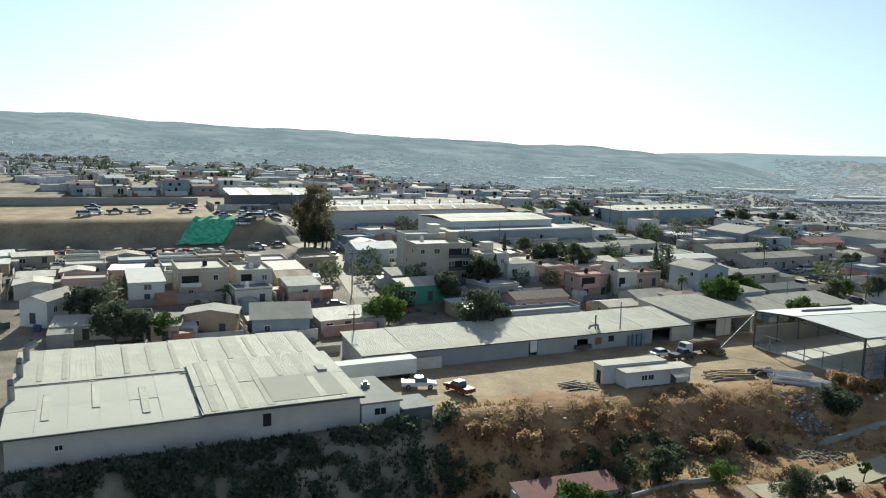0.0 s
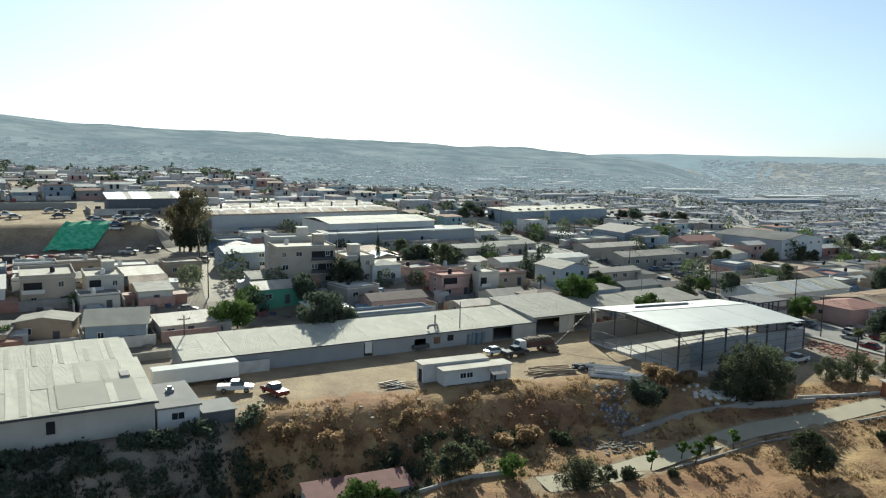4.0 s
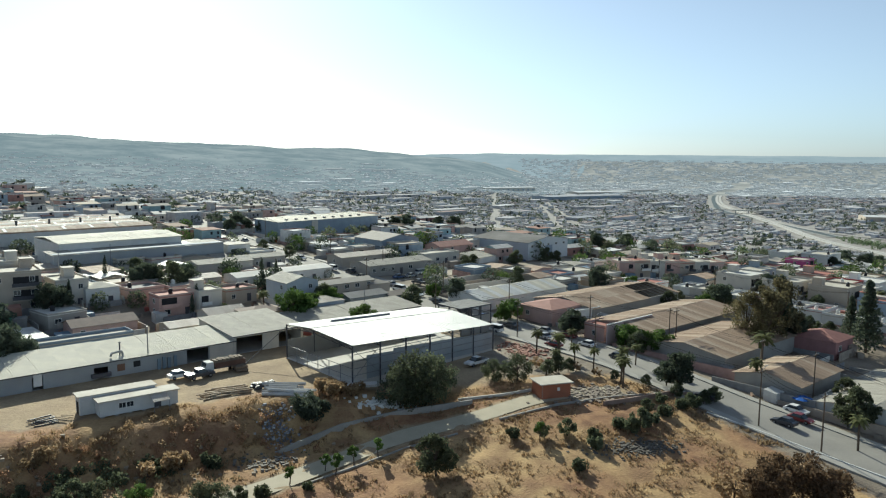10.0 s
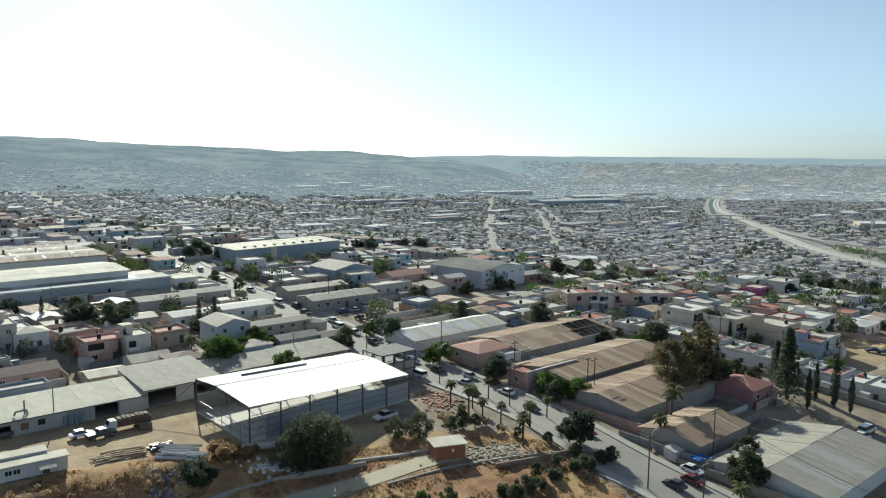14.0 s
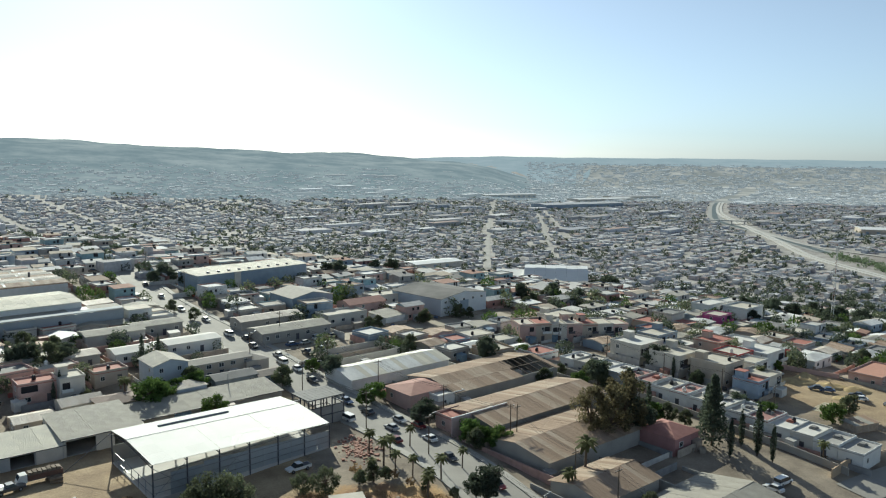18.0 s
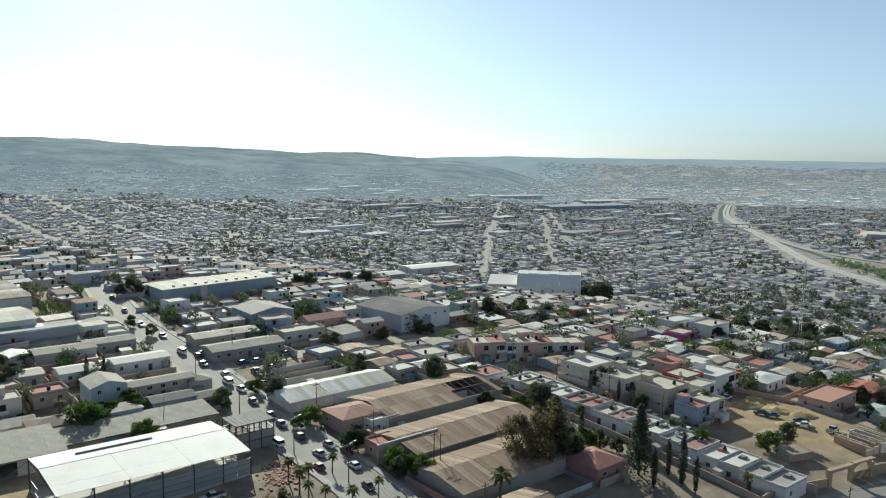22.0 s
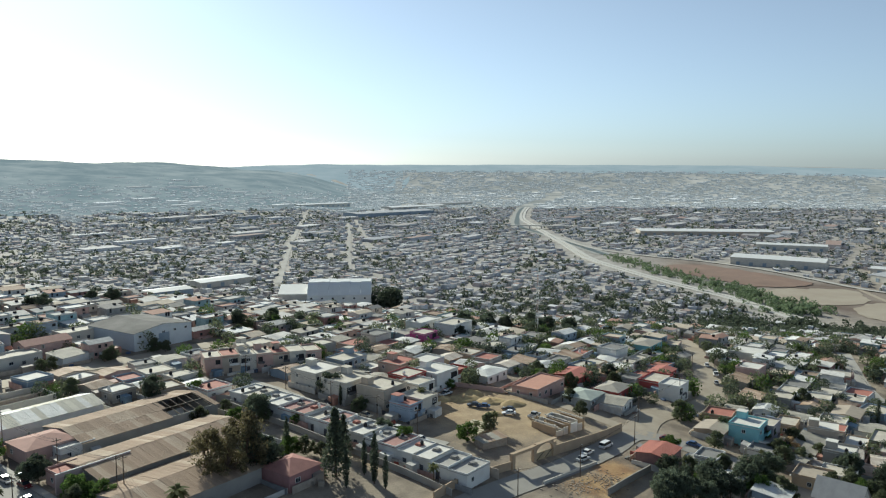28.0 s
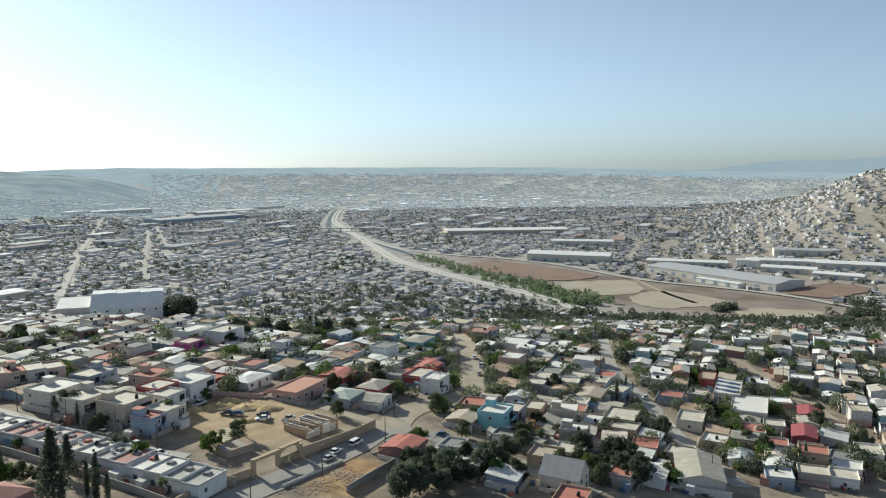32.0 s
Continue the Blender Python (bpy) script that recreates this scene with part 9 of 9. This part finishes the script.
def stones(x, y, n, sx, sy, name, label, mat, seed, size=0.35):
    rng = random.Random(seed)
    b = Build()
    for _ in range(n):
        px, py = x + rng.gauss(0, sx), y + rng.gauss(0, sy)
        z, s = gz(px, py), size * rng.uniform(0.4, 1.2)
        b.hexa([(px + s * rng.uniform(-1, -0.6) * i, py + s * rng.uniform(-1, -0.6) * j, z + k) for k in (-0.1, s * 0.8) for i, j in ((1, 1), (-1, 1), (-1, -1), (1, -1))])
    lone(name, b, mat, label, "stones", kind="stuff")


stones(56.0, 113.0, 260, 1.5, 2.6, "rubble_slide", "pale rubble tipped down the bank", islands("tipped_rubble", [(0.40, 0.40, 0.41), (0.24, 0.24, 0.25), (0.50, 0.49, 0.48), (0.20, 0.21, 0.25)]), 3, 0.22)
stones(54.0, 105.5, 110, 2.4, 1.2, "stone_heap", "grey stones heaped at foot of bank", STONE, 5, 0.28)
stones(110.5, 92.5, 380, 3.6, 1.3, "stone_heap", "loose grey stones on the grass slope", STONE, 6, 0.24)
stones(113.0, 113.5, 300, 4.0, 2.0, "rubble_heap", "brownish rubble behind the brick hut", surface("brown_rubble", (0.30, 0.25, 0.20), vary=0.25), 7)
stones(74.0, 116.8, 90, 2.2, 0.8, "white_rubble", "white broken concrete on the bank", WHITE, 8, 0.4)
stones(112.0, 146.0, 220, 2.2, 4.0, "brick_rubble", "reddish broken bricks beside avenue", surface("brick_rubble", (0.36, 0.19, 0.14), vary=0.25), 9)
stones(30.0, 104.5, 90, 16.0, 2.0, "bank_stones", "stones and clods on the bare bank", surface("bank_clods", (0.36, 0.29, 0.21), vary=0.25), 10, 0.3)

# blue market umbrella by the grey hall
um = thing("awning_umbrella", 152.6, 105.5, gz(152.6, 105.5), 10, "blue cloth market awning on a post", "awning")
part("post", Build().bar((0, 0, -0.2), (0, 0, 2.6), 0.05, n=6), STEEL, um)
for k in range(8):
    a0, a1 = math.tau * k / 8, math.tau * (k + 1) / 8
    part("panel", Build().poly((0, 0, 2.75), (1.9 * math.cos(a0), 1.9 * math.sin(a0), 2.05), (1.9 * math.cos(a1), 1.9 * math.sin(a1), 2.05)).poly((0, 0, 2.72), (1.9 * math.cos(a1), 1.9 * math.sin(a1), 2.02), (1.9 * math.cos(a0), 1.9 * math.sin(a0), 2.02)), TARPBLUE, um)

# cars parked on the upper terrace and beside the tarpaulin
for kind, colour, x, y, turn in (("van", 0, -113.1, 241.4, 20), ("pickup", 0, -103.0, 256.2, 15), ("pickup", 2, -118.3, 258.8, 10), ("sedan", 1, -93.8, 268.4, 30), ("sedan", 2, -88.1, 267.6, 15),
                                 ("sedan", 0, -63.4, 242.1, 15), ("van", 1, -59.2, 246.9, 20), ("sedan", 2, -55.2, 252.8, 15), ("sedan", 2, -50.5, 235.0, 10), ("pickup", 1, -56.0, 230.0, 15)):
    if all(math.hypot(x - a, y - b) > c - 0.5 for a, b, c in HOUSES):
        car(kind, colour, x, y, turn)
# green tarpaulin over the bank behind the left houses
tb = Build()
for i in range(9):
    for j in range(5):
        q = []
        for a, b_ in ((i, j), (i + 1, j), (i + 1, j + 1), (i, j + 1)):
            px, py = -80.5 + a * 1.45 + b_ * 0.4, 229.5 + b_ * 2.6 + a * 0.4
            q.append((px, py, gz(px, py) + 0.6 + 0.7 * noise.noise((px * 0.9, py * 0.9, 4))))
        tb.poly(*q)
lone("tarpaulin", tb, TARPGREEN, "wrinkled green mesh tarpaulin laid over a bank", "tarpaulin")


# ---- the gate, the lot and the ruin on the hill street ----
def gate():
    root = thing("arched_gate", 240.8, 122.4, gz(241, 122.4), 13.8, "tan plastered estate gate with lintel and broad arch", "gate")
    m = surface("ochre_tan_plaster", (0.46, 0.35, 0.24), vary=0.14, scale=0.4)
    for x0, x1 in ((0, 1.1), (8.4, 9.4), (16.4, 17.6)):
        part("pier", Build().box(x0, -0.5, -2.5, x1, 0.5, 3.4), m, root)
    part("lintel", Build().box(-0.1, -0.55, 3.403, 9.45, 0.55, 4.2), m, root)
    b = Build()
    n = 14
    bow = [(12.9 - 3.5 * math.cos(math.pi * k / n), 2.0 + 1.9 * math.sin(math.pi * k / n)) for k in range(n + 1)]
    lid = [(x, 4.2) for x, _ in bow]
    b.v = [(x, y, z) for y in (-0.5, 0.5) for line in (bow, lid) for x, z in line]
    w = n + 1
    for k in range(n):
        b.f += [(k, k + 1, w + k + 1, w + k), (2 * w + k + 1, 2 * w + k, 3 * w + k, 3 * w + k + 1), (k + 1, k, 2 * w + k, 2 * w + k + 1), (w + k, w + k + 1, 3 * w + k + 1, 3 * w + k)]
    b.f += [(0, w, 3 * w, 2 * w), (w - 1, 3 * w - 1, 4 * w - 1, 2 * w - 1)]
    part("arch", b, m, root)
    part("coping", Build().box(9.46, -0.62, 4.203, 17.7, 0.62, 4.4), m, root)
    for k in range(2):
        leaf = part("gate_leaf", Build().box(9.6 + 3.45 * k, -0.06, -1.2, 12.85 + 3.45 * k, 0.02, 1.7), surface("pale_timber_gate", (0.45, 0.36, 0.23), vary=0.2), root)
        part("brace", Build().bar((9.7 + 3.45 * k, -0.12, -0.4), (12.75 + 3.45 * k, -0.12, 1.5), 0.08, n=4), WOOD, leaf)
    low_wall([(214.0, 114.6), (220.7, 117.9), (230.1, 120.6), (240.6, 122.3)], 2.2, 0.35, m, "estate_wall", "tan plastered estate wall beside the gate")
    low_wall([(258.2, 126.6), (270.2, 129.5), (281.0, 132.6), (290.1, 136.2)], 2.8, 0.35, m, "estate_wall", "tan plastered estate wall along the dirt lot")
    ruin = thing("ruined_house", 271.5, 143.5, gz(271.5, 143.5), 14, "roofless ruin with bare pale walls and beams", "ruin")
    for k, h in enumerate((2.7, 1.6, 2.4, 2.9, 2.2)):
        part("wall", Build().box(-7.0 + 3.4 * k, -4.6, -1.5, -6.75 + 3.4 * k, 4.6, h), PALE_WALL if k % 2 else m, ruin)
    for yy, h in ((-4.83, 2.0), (-0.1, 1.4), (4.603, 2.6)):
        for k in range(4):
            part("cross_wall", Build().box(-6.74 + 3.4 * k, yy, -1.5, -3.61 + 3.4 * k - (1.1 if k % 2 else 0), yy + 0.22, h + 0.4 * ((k * 7) % 3 - 1)), PALE_WALL if k != 2 else WHITE, ruin)
    for k in range(5):
        part("beam", Build().box(-6.4 + 2.9 * k, -4.9, 2.95, -6.12 + 2.9 * k, 4.9, 3.2), PALE_WALL, ruin)
    sand = surface("heaped_yellow_sand", (0.52, 0.40, 0.20), vary=0.22, scale=0.5, second=(0.36, 0.26, 0.14))
    for x, y, r, h in ((257.0, 175.5, 6.0, 1.3), (264.0, 170.5, 5.5, 1.1), (270.0, 166.0, 4.5, 1.2), (258.5, 159.0, 3.6, 0.8), (249.5, 177.0, 4.0, 1.0), (261.5, 178.5, 4.0, 1.6)):
        mound = Build()
        rings, seg = 6, 18
        mound.v = [(x, y, gz(x, y) + h)]
        for i in range(1, rings + 1):
            for j in range(seg):
                t, an = i / rings, math.tau * j / seg
                px, py = x + r * t * math.cos(an) * 1.2, y + r * t * math.sin(an) * 0.8
                mound.v.append((px, py, gz(px, py) + h * (1 - t * t) ** 1.5 * (1 + 0.9 * noise.noise((px * 0.5, py * 0.5, 3))) - (0.4 if i == rings else 0)))
        for j in range(seg):
            k = (j + 1) % seg
            mound.f.append((0, 1 + j, 1 + k))
            mound.f += [(1 + i * seg + j, 1 + (i + 1) * seg + j, 1 + (i + 1) * seg + k, 1 + i * seg + k) for i in range(rings - 1)]
        lone("sand_mound", mound, sand, "low mound of yellow sand in the dirt lot", "sand mound", smooth=True)
    shack = thing("shack", 244.0, 138.0, gz(244, 138), 8, "low patched shack of pale boards in the lot", "shack")
    part("wall", Build().box(-4.2, -2.2, -1.0, 4.2, 2.2, 1.9), surface("patched_boards", (0.38, 0.34, 0.29), vary=0.3, scale=1.2), shack)
    for k in range(4):
        part("roof_sheet", Build().hexa([(-4.5 + 2.25 * k, -2.5, 1.95), (-2.28 + 2.25 * k, -2.5, 1.95), (-2.28 + 2.25 * k, 2.5, 2.3 + 0.05 * k), (-4.5 + 2.25 * k, 2.5, 2.3), (-4.5 + 2.25 * k, -2.5, 2.0), (-2.28 + 2.25 * k, -2.5, 2.0), (-2.28 + 2.25 * k, 2.5, 2.36 + 0.05 * k), (-4.5 + 2.25 * k, 2.5, 2.36)]), RUST if k % 2 else GREY_ROOF, shack)
    steps = thing("terraced_beds", 247.0, 151.0, gz(247, 151), GRID, "stepped pale concrete beds beside dirt lot", "terrace")
    for k in range(7):
        part("bed", Build().box(-5 + 1.4 * k, -4, -1, -4.0 + 1.4 * k, 4, 0.3), surface("pale_yellow_concrete", (0.52, 0.47, 0.34), vary=0.12), steps)


gate()
low_wall([(244.0, 112.4), (252.6, 114.7), (265.7, 118.2)], 0.8, 0.3, PALE_WALL, "lot_wall", "low pale wall in front of the overgrown lot")
low_wall([(277.8, 110.4), (267.0, 106.4), (256.3, 102.2)], 1.9, 0.25, BLOCK, "lot_wall", "grey block wall round an overgrown lot")
stones(252.5, 108.0, 120, 3.6, 2.2, "lot_rubble", "pale broken rubble strewn over the overgrown lot", surface("lot_rubble", (0.40, 0.34, 0.27), vary=0.3), 12, 0.22)
stones(261.5, 109.5, 160, 3.0, 2.4, "lot_rubble", "brown broken rubble strewn over the overgrown lot", surface("brown_rubble", (0.30, 0.25, 0.20), vary=0.25), 13, 0.2)
low_wall([(186.0, 199.0), (176.0, 206.0), (171.0, 214.0)], 2.2, 0.25, BLOCK, "boundary_wall", "grey block wall behind the workshops")
low_wall([(183.0, 198.0), (197.0, 167.0), (213.0, 130.0), (219.0, 115.0)], 1.8, 0.25, BLOCK, "boundary_wall", "grey block wall behind the terraced houses")
low_wall([(247.0, 191.0), (262.0, 188.5), (274.0, 178.0)], 1.6, 0.25, PINK, "lot_wall", "faded pink wall behind the dirt lot")
low_wall([(-18.0, 134.5), (-42.0, 123.0), (-64.0, 113.5)], 1.4, 0.25, BLOCK, "back_wall", "grey block wall behind the warehouse")
